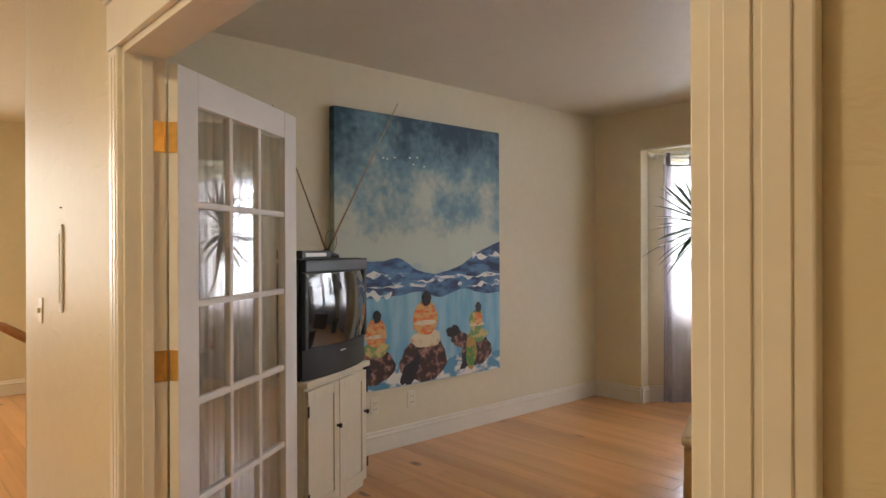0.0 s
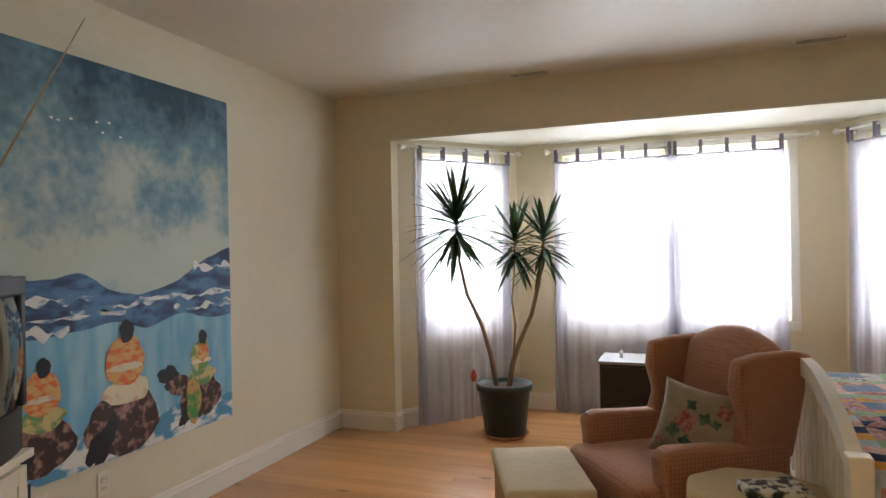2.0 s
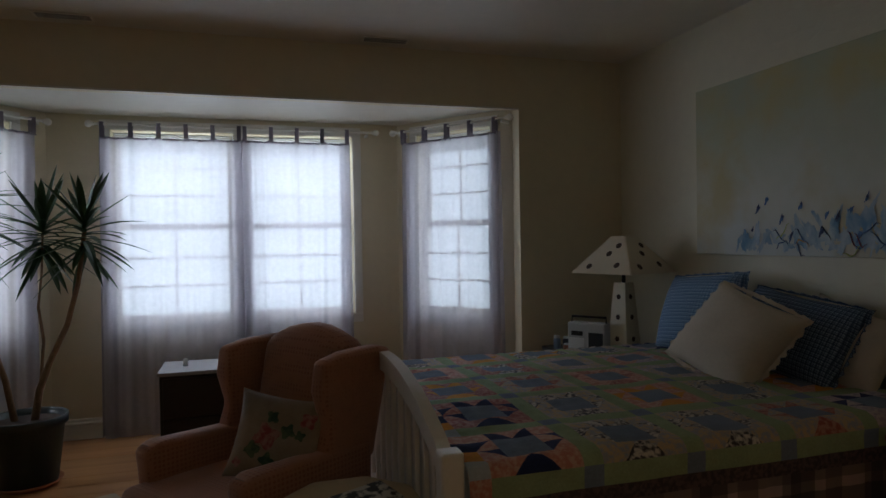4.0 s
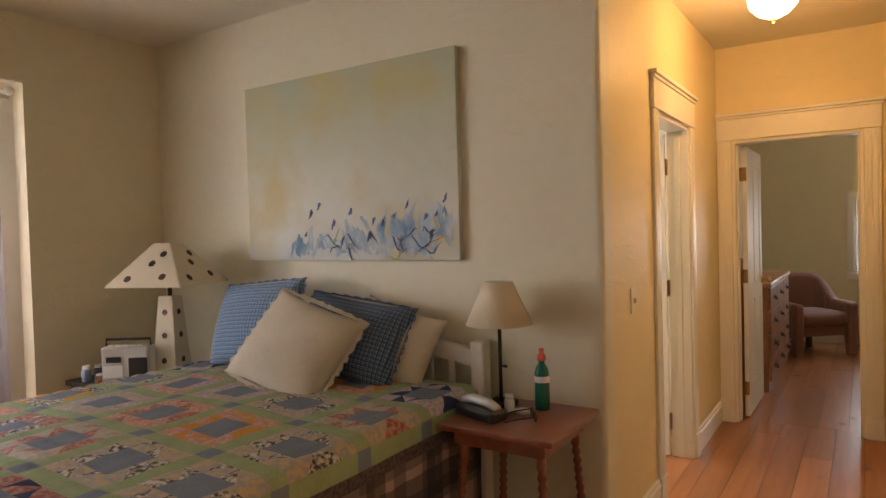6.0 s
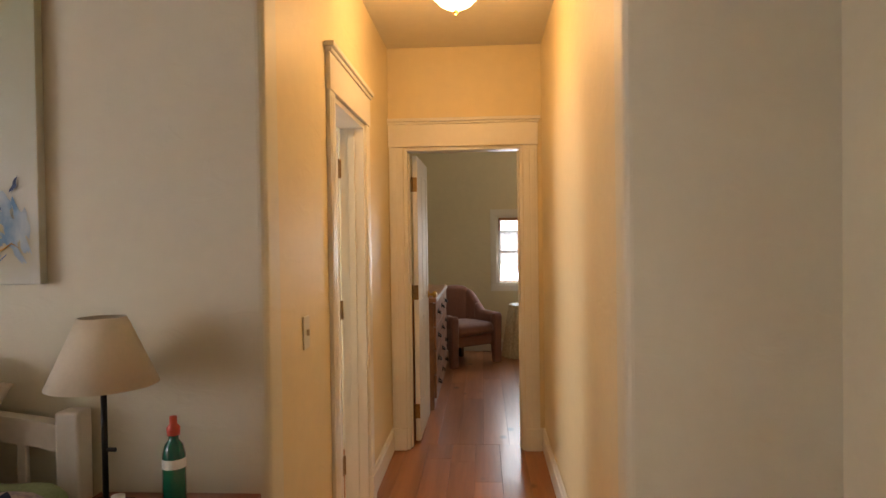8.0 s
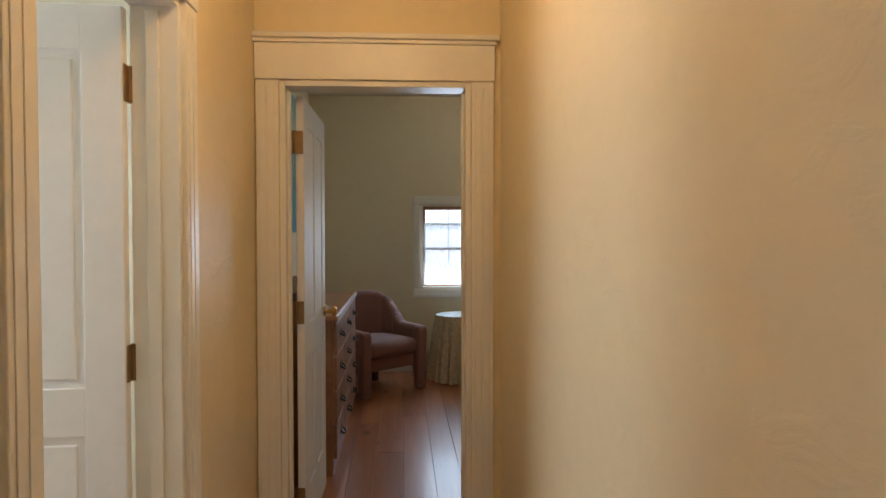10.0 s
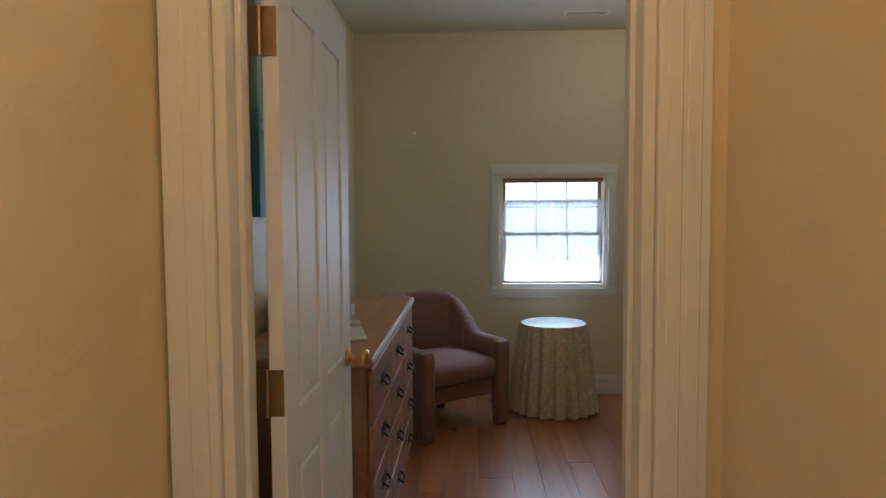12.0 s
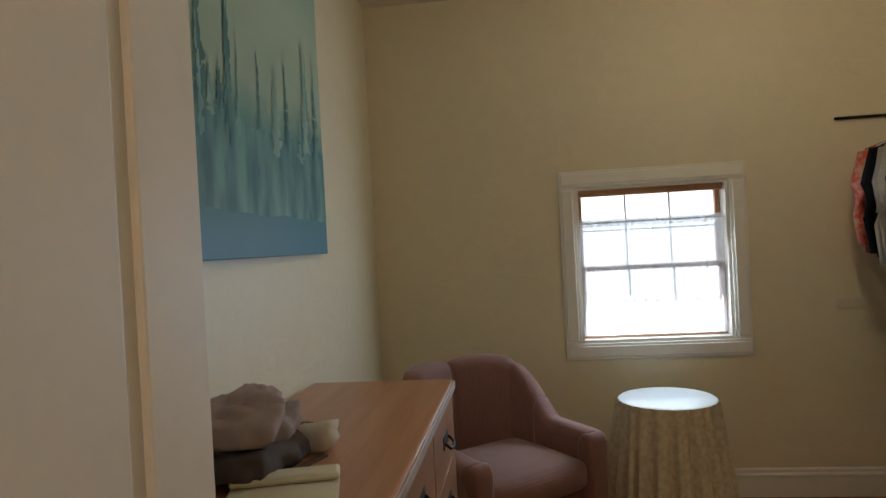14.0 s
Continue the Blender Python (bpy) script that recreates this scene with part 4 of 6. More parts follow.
for i in range(64):
    x = 0.34 + 1.07 * rq.random() ** 0.75
    lift = 0.14 * rq.random() * (x - 0.2)
    h = rq.uniform(0.018, 0.070)
    part("wash_shape", blob(bmesh.new(), min(x, QW - 0.05), 0.012 + h + lift, rq.uniform(0.010, 0.034), h, Y1 - 0.0004 - 0.00005 * i, i, 0.55, 26, rq.uniform(-0.7, 0.7), edge=QW - 0.004), M_BLUEP, pb)
for i, (x, z) in enumerate(((0.50, 0.25), (0.56, 0.29), (0.78, 0.25), (0.93, 0.20), (0.99, 0.19), (1.06, 0.22), (1.14, 0.27), (1.25, 0.21), (1.31, 0.22), (1.36, 0.29), (0.66, 0.19), (0.46, 0.14), (0.90, 0.12), (1.10, 0.10), (1.28, 0.13), (0.72, 0.10))):
    part("figure_mark", blob(bmesh.new(), x, z, 0.007 + 0.006 * rq.random(), 0.012 + 0.020 * rq.random(), Y1 - 0.0045, i + 90, 0.5, 14, 0.4, edge=QW - 0.004), M_NAVYP, pb)
M_LIME = material("painted_lime", (0.45, 0.52, 0.14), 0.6)
M_ORNG = material("painted_ochre", (0.65, 0.33, 0.05), 0.6)
for i in range(16):
    x, z0, w_ = rq.uniform(0.45, 1.28), rq.uniform(0.03, 0.13), rq.uniform(0.05, 0.12)
    part("stroke_mark", tube([(x + w_ * t, Y1 - 0.004, z0 + 0.045 * math.sin(2.6 * t + i) + 0.01 * math.sin(9 * t)) for t in (0, 0.2, 0.4, 0.6, 0.8, 1.0)], [0.0010, 0.0026, 0.0034, 0.0026, 0.0018, 0.0006], 5), (M_NAVYP, M_NAVYP, M_REDP, M_NAVYP, M_LIME, M_NAVYP, M_ORNG)[i % 7], pb)

# painting over the dresser
pc = thing("painting", pose(6.31, CYL, 1.41, 0, 0, 0), "teal painting of misty trees over a dark shore", "painting")
M_TEAL = gradient_material("painted_teal_mist", [(0.0, (0.05, 0.20, 0.32)), (0.26, (0.07, 0.22, 0.24)), (0.36, (0.13, 0.30, 0.27)), (0.46, (0.34, 0.46, 0.38)), (0.75, (0.40, 0.52, 0.42)), (1.0, (0.22, 0.40, 0.38))], 2.4, 0.2)
part("canvas", box(0, -0.036, 0, 1.38, -0.002, 1.12, 0.003), M_TEAL, pc)
M_TEALP = two_tone("painted_pale_trees", (0.17, 0.36, 0.36), (0.32, 0.47, 0.42), 9, (0.35, 0.65), (2, 1, 0.6))
M_TEALD = two_tone("painted_dark_trees", (0.05, 0.17, 0.20), (0.17, 0.36, 0.35), 7, (0.35, 0.65), (2, 1, 0.6))
part("shore", ridge(0.004, 1.376, lambda u: 0.40 + 0.05 * noise.noise(Vector((u * 7, 1, 5))) + 0.015 * noise.noise(Vector((u * 40, 2, 5))), lambda u: 0.13 + 0.04 * noise.noise(Vector((u * 5, 9, 1))), Y1), M_TEALD, pc)
for i in range(22):
    x, h, w_ = rq.uniform(0.05, 1.33), rq.uniform(0.10, 0.46), rq.uniform(0.014, 0.04)
    z0 = 0.36 + rq.uniform(-0.03, 0.05)
    tree = bmesh.new()
    for k in range(7):
        u = k / 6
        blob(tree, x + rq.uniform(-0.006, 0.006), z0 + h * u, w_ * (1.05 - u), h * 0.09, Y1 - 0.0006 - 0.0001 * i - 0.00001 * k, i * 9 + k, 0.5, 12, edge=1.376)
    part("tree_shape", tree, M_TEALD if i % 3 else M_TEALP, pc)

# ---- television corner ----
cab = thing("tv_cabinet", pose(-2.26, 3.60, 0, 0, 0, 118), "cream painted wooden cabinet standing across the corner", "cabinet")
part("body", box(-0.33, 0.012, 0.0, 0.33, 0.40, 0.725, 0.004), M_CREAMP, cab)
part("top", box(-0.355, -0.025, 0.726, 0.355, 0.42, 0.757, 0.006), M_CREAMP, cab, "cream top with moulded edge")
for s in (-1, 1):
    x0, x1 = (-0.325, -0.003) if s < 0 else (0.003, 0.325)
    d = part("door", box(x0 + 0.002, -0.004, 0.05, x1 - 0.002, 0.011, 0.705, 0.002), M_CREAMP, cab)
    for a in ((x0, 0.05, x0 + 0.055, 0.705), (x1 - 0.055, 0.05, x1, 0.705), (x0 + 0.055, 0.05, x1 - 0.055, 0.11), (x0 + 0.055, 0.645, x1 - 0.055, 0.705)):
        part("door_frame", box(a[0], -0.012, a[1], a[2], -0.0035, a[3], 0.002), M_CREAMP, d)
    part("knob", lathe([(0, 0), (0.008, 0.001), (0.007, 0.012), (0.014, 0.02), (0.012, 0.028), (0, 0.031)], 12, m=pose(0.30 if s > 0 else -0.03, -0.012, 0.46, 90)), M_IRON, d, "small black iron knob", True)
    for z in (0.15, 0.60):
        part("hinge", box((-0.333 if s < 0 else 0.326), -0.016, z - 0.03, (-0.318 if s < 0 else 0.34), -0.0125, z + 0.03, 0.001), M_IRON, d, "black iron hinge")

tv = thing("television", pose(-2.275, 3.592, 0.757, 0, 0, 118), "large black tube television with bulging dark screen", "television")
TW, TH = 0.345, 0.625
bm = bmesh.new()
sec = [(0.0, TW, 0.0, TH), (0.10, TW, 0.0, TH), (0.16, TW - 0.02, 0.01, TH - 0.02), (0.30, TW - 0.09, 0.02, TH - 0.08), (0.38, TW - 0.15, 0.03, TH - 0.14)]
rings = [[bm.verts.new((x, y, z)) for x, z in ((-w, a), (w, a), (w, b), (-w, b))] for y, w, a, b in sec]
for a, b in zip(rings, rings[1:]):
    for i in range(4):
        bm.faces.new((a[i], a[(i + 1) % 4], b[(i + 1) % 4], b[i]))
bm.faces.new(rings[0][::-1])
bm.faces.new(rings[-1])
bmesh.ops.recalc_face_normals(bm, faces=bm.faces)
bmesh.ops.bevel(bm, geom=list(bm.edges), offset=0.012, segments=2, affect="EDGES")
part("housing", bm, M_BLACK, tv)
# bulging front with a rounded belly under the screen
bm = bmesh.new()
N = 16
gr = [[bm.verts.new((-TW + 2 * TW * i / N, -0.045 * (1 - (2 * i / N - 1) ** 2) - 0.006, 0.002 + 0.155 * j / 4)) for i in range(N + 1)] for j in range(5)]
for a, b in zip(gr, gr[1:]):
    for i in range(N):
        bm.faces.new((a[i], a[i + 1], b[i + 1], b[i]))
part("lower_front", bm, M_BLACK, tv, "", True)
bm = bmesh.new()
gr = [[bm.verts.new((-0.31 + 0.62 * i / N, -0.040 * (1 - (2 * i / N - 1) ** 2) - 0.012 - 0.018 * (1 - (2 * j / 10 - 1) ** 2), 0.165 + 0.385 * j / 10)) for i in range(N + 1)] for j in range(11)]
for a, b in zip(gr, gr[1:]):
    for i in range(N):
        bm.faces.new((a[i], a[i + 1], b[i + 1], b[i]))
M_SCREEN = material("dark_tube_glass", (0.012, 0.013, 0.014), 0.06, vary=0.02, coat=1.0)
part("screen", bm, M_SCREEN, tv, "dark glossy glass screen", True)
for a in ((-TW, 0.158, -0.31, 0.555), (0.31, 0.158, TW, 0.555)):
    part("bezel", box(a[0] + 0.002, -0.026, a[1], a[2] - 0.002, -0.001, a[3], 0.006), M_BLACK, tv)
part("bezel_top", box(-TW + 0.002, -0.030, 0.556, TW - 0.002, -0.001, TH - 0.003, 0.006), M_BLACK, tv)
part("maker_badge", box(-0.03, -0.0535, 0.115, 0.03, -0.0505, 0.124, 0.002), M_BLIND, tv, "small silver oval badge")
vcr = thing("converter_box", pose(-2.275, 3.592, 0.757 + TH, 0, 0, 118), "thin black converter box with pale front marks on the television", "set-top box")
part("case", box(-0.30, 0.02, 0.001, 0.00, 0.20, 0.045, 0.004), M_BLACK, vcr)
part("front_strip", box(-0.27, 0.016, 0.012, -0.06, 0.0195, 0.032, 0.002), M_BLIND, vcr, "pale display strip")
ant = thing("antenna", pose(-2.275, 3.592, 0.757 + TH, 0, 0, 118), "rabbit-ear antenna with wire loop on the television", "antenna")
part("base", lathe([(0.0, 0), (0.075, 0.001), (0.07, 0.02), (0.03, 0.035), (0.018, 0.05), (0, 0.052)], 20, m=pose(0.12, 0.12, 0.001)), M_BLACK, ant, "", True)
M_CHROME = material("tarnished_chrome", (0.42, 0.34, 0.26), 0.25, 1.0, vary=0.1)
part("rod", tube([(0.11, 0.12, 0.045), (0.07, 0.27, 0.47), (0.02, 0.42, 0.90)], [0.006, 0.004, 0.002], 6), M_CHROME, ant)
part("rod", tube([(0.13, 0.12, 0.045), (0.15, -0.09, 0.45), (0.18, -0.31, 0.88)], [0.006, 0.004, 0.002], 6), M_CHROME, ant)
part("loop", tube([(0.17 + 0.065 * math.cos(a), 0.12, 0.10 + 0.065 * math.sin(a)) for a in [i * 0.33 for i in range(20)]], 0.0022, 6), M_CHROME, ant)


def plate(name, m, label, category, kind_):
    e = thing(name, m, label, category)
    part("cover", box(-0.036, -0.007, -0.058, 0.036, -0.0006, 0.058, 0.003), M_PLAS, e)
    if kind_ == "switch":
        part("toggle", box(-0.005, -0.018, -0.012, 0.005, -0.0065, 0.010, 0.002), M_PLAS, e)
    else:
        for z in (-0.022, 0.022):
            r = part("receptacle", box(-0.016, -0.0095, z - 0.014, 0.016, -0.0065, z + 0.014, 0.004), M_PLAS, e)
            for x in (-0.006, 0.006):
                part("slot", box(x - 0.001, -0.0102, z - 0.005, x + 0.001, -0.0094, z + 0.005), M_DARK, r)
    return e


plate("wall_outlet", pose(XW, 4.63, 0.33, 0, 0, 90), "ivory wall outlet under the large painting", "outlet", "outlet")
plate("wall_outlet", pose(XW, 4.30, 0.33, 0, 0, 90), "ivory wall outlet under the large painting", "outlet", "outlet")
plate("light_switch", pose(2.81, HL, 1.10), "ivory light switch on the hallway wall", "light switch", "switch")
plate("light_switch", pose(-2.62, 2.24, 1.16), "ivory light switch on the foyer wall", "light switch", "switch")
th = thing("wall_thermometer", pose(-2.21, 2.24, 1.36), "long white wall thermometer hung on a nail", "thermometer")
part("board", box(-0.03, -0.009, -0.18, 0.03, -0.001, 0.18, 0.003), M_BLIND, th)
part("tube", tube([(0, -0.010, -0.14), (0, -0.010, 0.14)], 0.003, 8), M_PLAS, th)
part("nail", tube([(0, -0.008, 0.25), (0, 0.0, 0.25)], 0.003, 6), M_IRON, th)

# stair rail beyond the foyer
M_OAK = wood("oak_rail", (0.46, 0.22, 0.09), (0.28, 0.12, 0.045), 0.35)
sr = thing("stair_handrail", pose(0, 0, 0), "varnished wooden stair handrail with square newel post", "handrail")
part("newel", box(-4.03, 2.40, -0.002, -3.95, 2.48, 0.86, 0.006), M_OAK, sr)
part("rail", tube([(-4.0, 2.44, 0.85), (-4.15, 2.30, 0.94), (-4.6, 2.16, 0.96), (-5.8, 2.16, 0.96)], 0.03, 10), M_OAK, sr, smooth=True)

# ---- plant, chest, seating ----
M_LEAF = material("yucca_leaf", (0.045, 0.095, 0.030), 0.42, vary=0.35, scale=14)
M_TRUNK = material("cane_bark", (0.27, 0.17, 0.09), 0.8, vary=0.3, scale=20, bump=0.6, bump_scale=50)
M_POT = material("dark_green_plastic", (0.022, 0.034, 0.030), 0.4, vary=0.15, scale=8)
M_SOIL = material("dry_soil", (0.06, 0.04, 0.028), 0.95, vary=0.4, scale=60, bump=1.0, bump_scale=90)
M_TERRA = material("terracotta", (0.40, 0.17, 0.09), 0.75, vary=0.12, scale=12)
pl = thing("potted_yucca", pose(-1.52, 7.10, 0), "tall three-stemmed yucca with spiky leaf heads in a dark green pot", "potted plant")
part("saucer", lathe([(0.0, 0.0), (0.15, 0.001), (0.185, 0.03), (0.178, 0.032), (0.15, 0.012), (0, 0.012)], 32), M_TERRA, pl, "terracotta saucer", True)
part("pot", lathe([(0.0, 0.013), (0.150, 0.014), (0.156, 0.02), (0.198, 0.36), (0.215, 0.362), (0.218, 0.41), (0.210, 0.414), (0.198, 0.405), (0.190, 0.37), (0, 0.37)], 40), M_POT, pl, "", True)
part("soil", lathe([(0.0, 0.385), (0.10, 0.388), (0.189, 0.376), (0.189, 0.371), (0, 0.371)], 24), M_SOIL, pl)


def leaf_head(seed, centre, r, count, droop):
    """One spiky crown: long tapering leaves in every direction."""
    rnd = random.Random(seed)
    bm = bmesh.new()
    c = Vector(centre)
    for i in range(count):
        up = 1.05 - 1.75 * (i + rnd.random()) / count
        az = i * 2.39996 + rnd.uniform(-0.3, 0.3)
        el = math.asin(max(-0.92, min(0.97, up)))
        ln = r * rnd.uniform(0.78, 1.12) * (1.05 if el > -0.3 else 0.9)
        w = 0.018 * rnd.uniform(0.8, 1.3)
        base = c + Vector((0, 0, 0.12 * (up - 0.1)))
        d = Vector((math.cos(el) * math.cos(az), math.cos(el) * math.sin(az), math.sin(el)))
        side = Vector((-math.sin(az), math.cos(az), 0))
        nrm = d.cross(side)
        prev = None
        for s in range(6):
            t = s / 5
            p = base + d * ln * t + Vector((0, 0, -droop * ln * t * t * (1.0 if el < 0.6 else 0.35)))
            ww = w * (0.55 + 1.3 * t) * (1 - t) ** 0.75 * 1.5 if t < 1 else 0.0005
            ww = max(ww, 0.0008)
            row = [bm.verts.new(p - side * ww), bm.verts.new(p - nrm * ww * 0.35), bm.verts.new(p + side * ww)]
            if prev:
                bm.faces.new((prev[0], prev[1], row[1], row[0]))
                bm.faces.new((prev[1], prev[2], row[2], row[1]))
            prev = row
    return bm


O = Vector((-1.52, 7.10, 0))
heads = [(Vector((-1.86, 7.02, 1.62)), 0.45, 64, 0.22), (Vector((-1.43, 7.16, 1.46)), 0.34, 44, 0.30), (Vector((-1.17, 7.00, 1.47)), 0.35, 36, 0.26)]
stems = [[(-0.06, 0, 0.37), (-0.10, -0.01, 0.62), (-0.16, -0.03, 0.85), (-0.27, -0.06, 1.10), (-0.32, -0.08, 1.35), (-0.34, -0.08, 1.66)],
         [(0.08, 0.0, 0.62), (0.09, 0.03, 0.85), (0.06, 0.05, 1.05), (0.08, 0.06, 1.25), (0.09, 0.06, 1.50)],
         [(0.04, 0, 0.37), (0.07, 0, 0.56), (0.13, -0.02, 0.72), (0.24, -0.06, 0.95), (0.31, -0.09, 1.20), (0.35, -0.10, 1.50)]]
for (h, r, n, dr), st, rad in zip(heads, stems, (0.020, 0.010, 0.022)):
    k = len(st)
    part("stem", tube(st, [rad * (1 - 0.55 * i / k) for i in range(k)], 10), M_TRUNK, pl, "", True)
    part("leaf_crown", leaf_head(int(r * 100) + n, h - O, r, n, dr), M_LEAF, pl, "spiky crown of long narrow leaves")
orn = part("ornament", lathe([(0.0, 0), (0.018, 0.01), (0.028, 0.04), (0.020, 0.075), (0.006, 0.10), (0, 0.105)], 12, m=pose(-0.245, 0.0, 0.40)), material("red_ornament", (0.45, 0.06, 0.04), 0.5), pl, "small red ornament clipped to the rim", True)

M_ESP = material("espresso_wood", (0.016, 0.011, 0.009), 0.4, vary=0.25, scale=10)
M_GREYT = material("grey_white_top", (0.30, 0.28, 0.28), 0.45, vary=0.08)
ch = thing("chest", pose(-0.80, 7.14, 0), "dark espresso chest with pale top before the curtains", "chest")
part("body", box(0, 0.01, 0.0, 0.74, 0.40, 0.578, 0.004), M_ESP, ch)
part("drawer_front", box(0.02, -0.004, 0.05, 0.72, 0.0095, 0.30, 0.003), M_ESP, ch)
part("drawer_front", box(0.02, -0.004, 0.31, 0.72, 0.0095, 0.56, 0.003), M_ESP, ch)
part("top", box(-0.012, -0.012, 0.579, 0.752, 0.41, 0.602, 0.004), M_GREYT, ch, "pale top")
tk = thing("small_figurine", pose(-0.66, 7.34, 0.602), "tiny white figurine on the chest", "figurine")
part("figure", lathe([(0, 0), (0.016, 0.001), (0.013, 0.02), (0.018, 0.032), (0.010, 0.05), (0, 0.055)], 12), M_BLIND, tk, "", True)


def fabric(name, a, b2, scale, rough=0.9, dots=True):
    """Woven upholstery with a small raised repeat."""
    m = material(name, a, rough, vary=0.10, scale=3, sheen=0.3, bump=0.0)
    nt = m.node_tree
    L = nt.links.new
    b = nt.nodes["Principled BSDF"]
    src = b.inputs["Base Color"].links[0].from_socket
    tc, vo, mr, mx, bp = (nt.nodes.new(k) for k in ("ShaderNodeTexCoord", "ShaderNodeTexVoronoi", "ShaderNodeMapRange", "ShaderNodeMixRGB", "ShaderNodeBump"))
    vo.inputs["Scale"].default_value = scale
    vo.inputs["Randomness"].default_value = 0.12
    L(tc.outputs["Object"], vo.inputs["Vector"])
    mr.inputs[1].default_value, mr.inputs[2].default_value = 0.22, 0.42
    mr.inputs[3].default_value, mr.inputs[4].default_value = 0.75, 0.0
    L(vo.outputs["Distance"], mr.inputs[0])
    L(mr.outputs[0], mx.inputs[0])
    L(src, mx.inputs[1])
    mx.inputs[2].default_value = (*b2, 1)
    L(mx.outputs[0], b.inputs["Base Color"])
    bp.inputs["Strength"].default_value, bp.inputs["Distance"].default_value = 0.35, 0.004
    L(mr.outputs[0], bp.inputs["Height"])
    L(bp.outputs[0], b.inputs["Normal"])
    return m


M_WING = fabric("terracotta_upholstery", (0.44, 0.20, 0.11), (0.31, 0.115, 0.06), 52)
M_DKWOOD = wood("dark_turned_wood", (0.10, 0.05, 0.028), (0.05, 0.022, 0.012), 0.4)


def curve_block(outline, x0, x1, bev=0.03):
    """A padded slab: an outline in y and z, thick along x."""
    b = bmesh.new()
    A = [b.verts.new((x0, y, z)) for y, z in outline]
    B = [b.verts.new((x1, y, z)) for y, z in outline]
    n = len(outline)
    b.faces.new(A)
    b.faces.new(B[::-1])
    for i in range(n):
        b.faces.new((A[i], B[i], B[(i + 1) % n], A[(i + 1) % n]))
    bmesh.ops.recalc_face_normals(b, faces=b.faces)
    bmesh.ops.bevel(b, geom=list(b.edges), offset=bev, segments=3, affect="EDGES", profile=0.6)
    return b


wc_ = thing("wing_chair", pose(-0.54, 5.33, 0, 0, 0, -55), "terracotta upholstered wing armchair with rolled arms", "armchair")
part("base", box(-0.33, 0.06, 0.14, 0.33, 0.68, 0.30, 0.03), M_WING, wc_)
part("seat_cushion", soft_block(-0.35, -0.04, 0.30, 0.35, 0.52, 0.44, 0.045, 3, 0.022, 1), M_WING, wc_, "thick seat cushion with piped edge", True)
back = soft_block(-0.27, 0.50, 0.30, 0.27, 0.66, 0.965, 0.05, 5, 0.03, 2)
for v in back.verts:
    t = (v.co.z - 0.3) / 0.665
    v.co.y += 0.12 * t
    if t > 0.55:
        v.co.z += 0.05 * (1 - (v.co.x / 0.27) ** 2) * (t - 0.55) / 0.45
part("backrest", back, M_WING, wc_, "", True)
for s in (-1, 1):
    xa, xb = (s * 0.27, s * 0.385) if s > 0 else (s * 0.385, s * 0.27)
    part("wing", curve_block([(0.42, 0.56), (0.70, 0.50), (0.82, 0.95), (0.74, 0.97), (0.56, 0.965), (0.44, 0.94), (0.42, 0.82), (0.46, 0.68)], xa + 0.012, xb - 0.012, 0.032), M_WING, wc_, "", True)
    part("arm", curve_block([(0.06, 0.16), (0.68, 0.16), (0.68, 0.585), (0.35, 0.590), (0.10, 0.600), (0.04, 0.57), (0.055, 0.45)], xa, xb, 0.035), M_WING, wc_, "", True)
for x in (-0.30, 0.30):
    for y in (0.09, 0.64):
        part("leg", tube([(x, y, 0.15), (x, y - 0.01, 0.08), (x * 1.02, y - 0.02 if y < 0.3 else y + 0.04, 0.0)], [0.026, 0.02, 0.014], 8), M_DKWOOD, wc_, "dark wooden leg")

M_FLORAL = gradient_material("cream_floral_cloth", [(0.0, (0.30, 0.22, 0.14)), (0.5, (0.40, 0.31, 0.21)), (1.0, (0.27, 0.20, 0.13))], 14, 1.1)
M_ROSE = two_tone("printed_rose", (0.34, 0.07, 0.07), (0.46, 0.24, 0.20), 44, (0.42, 0.6))
M_LEAFP = two_tone("printed_leaf", (0.03, 0.08, 0.05), (0.12, 0.17, 0.09), 30, (0.4, 0.6))


def cushion_mesh(w, h, t, seed, ear=0.05, n=18):
    """A stuffed square cushion in x and z, thick along y, corners drawn out."""
    bm = bmesh.new()
    rnd = random.Random(seed)
    o = rnd.uniform(0, 50)
    sides = []
    for s in (-1, 1):
        g = []
        for j in range(n + 1):
            row = []
            for i in range(n + 1):
                u, v = 2 * i / n - 1, 2 * j / n - 1
                pinch = 1 - ear * (1 - u * u) * abs(v) ** 3 * 2
                pinch2 = 1 - ear * (1 - v * v) * abs(u) ** 3 * 2
                y = s * t / 2 * ((1 - abs(u) ** 2.4) * (1 - abs(v) ** 2.4)) ** 0.55
                y += s * 0.012 * noise.noise(Vector((u * 2.2 + o, v * 2.2, s))) * (1 - max(abs(u), abs(v)))
                row.append(bm.verts.new((u * w / 2 * pinch2, y, v * h / 2 * pinch)))
            g.append(row)
        for a, b in zip(g, g[1:]):
            for i in range(n):
                q = (a[i], a[i + 1], b[i + 1], b[i])
                bm.faces.new(q if s < 0 else q[::-1])
    bmesh.ops.remove_doubles(bm, verts=bm.verts, dist=0.0006)
    return bm


fc = thing("floral_cushion", pose(-0.54, 5.33, 0, 0, 0, -55) @ pose(0.17, 0.36, 0.63, 0, 0, 34) @ pose(0, 0, 0, -20, 9, 0), "cream cushion printed with roses on the wing chair", "cushion")
part("cover", cushion_mesh(0.38, 0.35, 0.15, 4), M_FLORAL, fc, smooth=True)


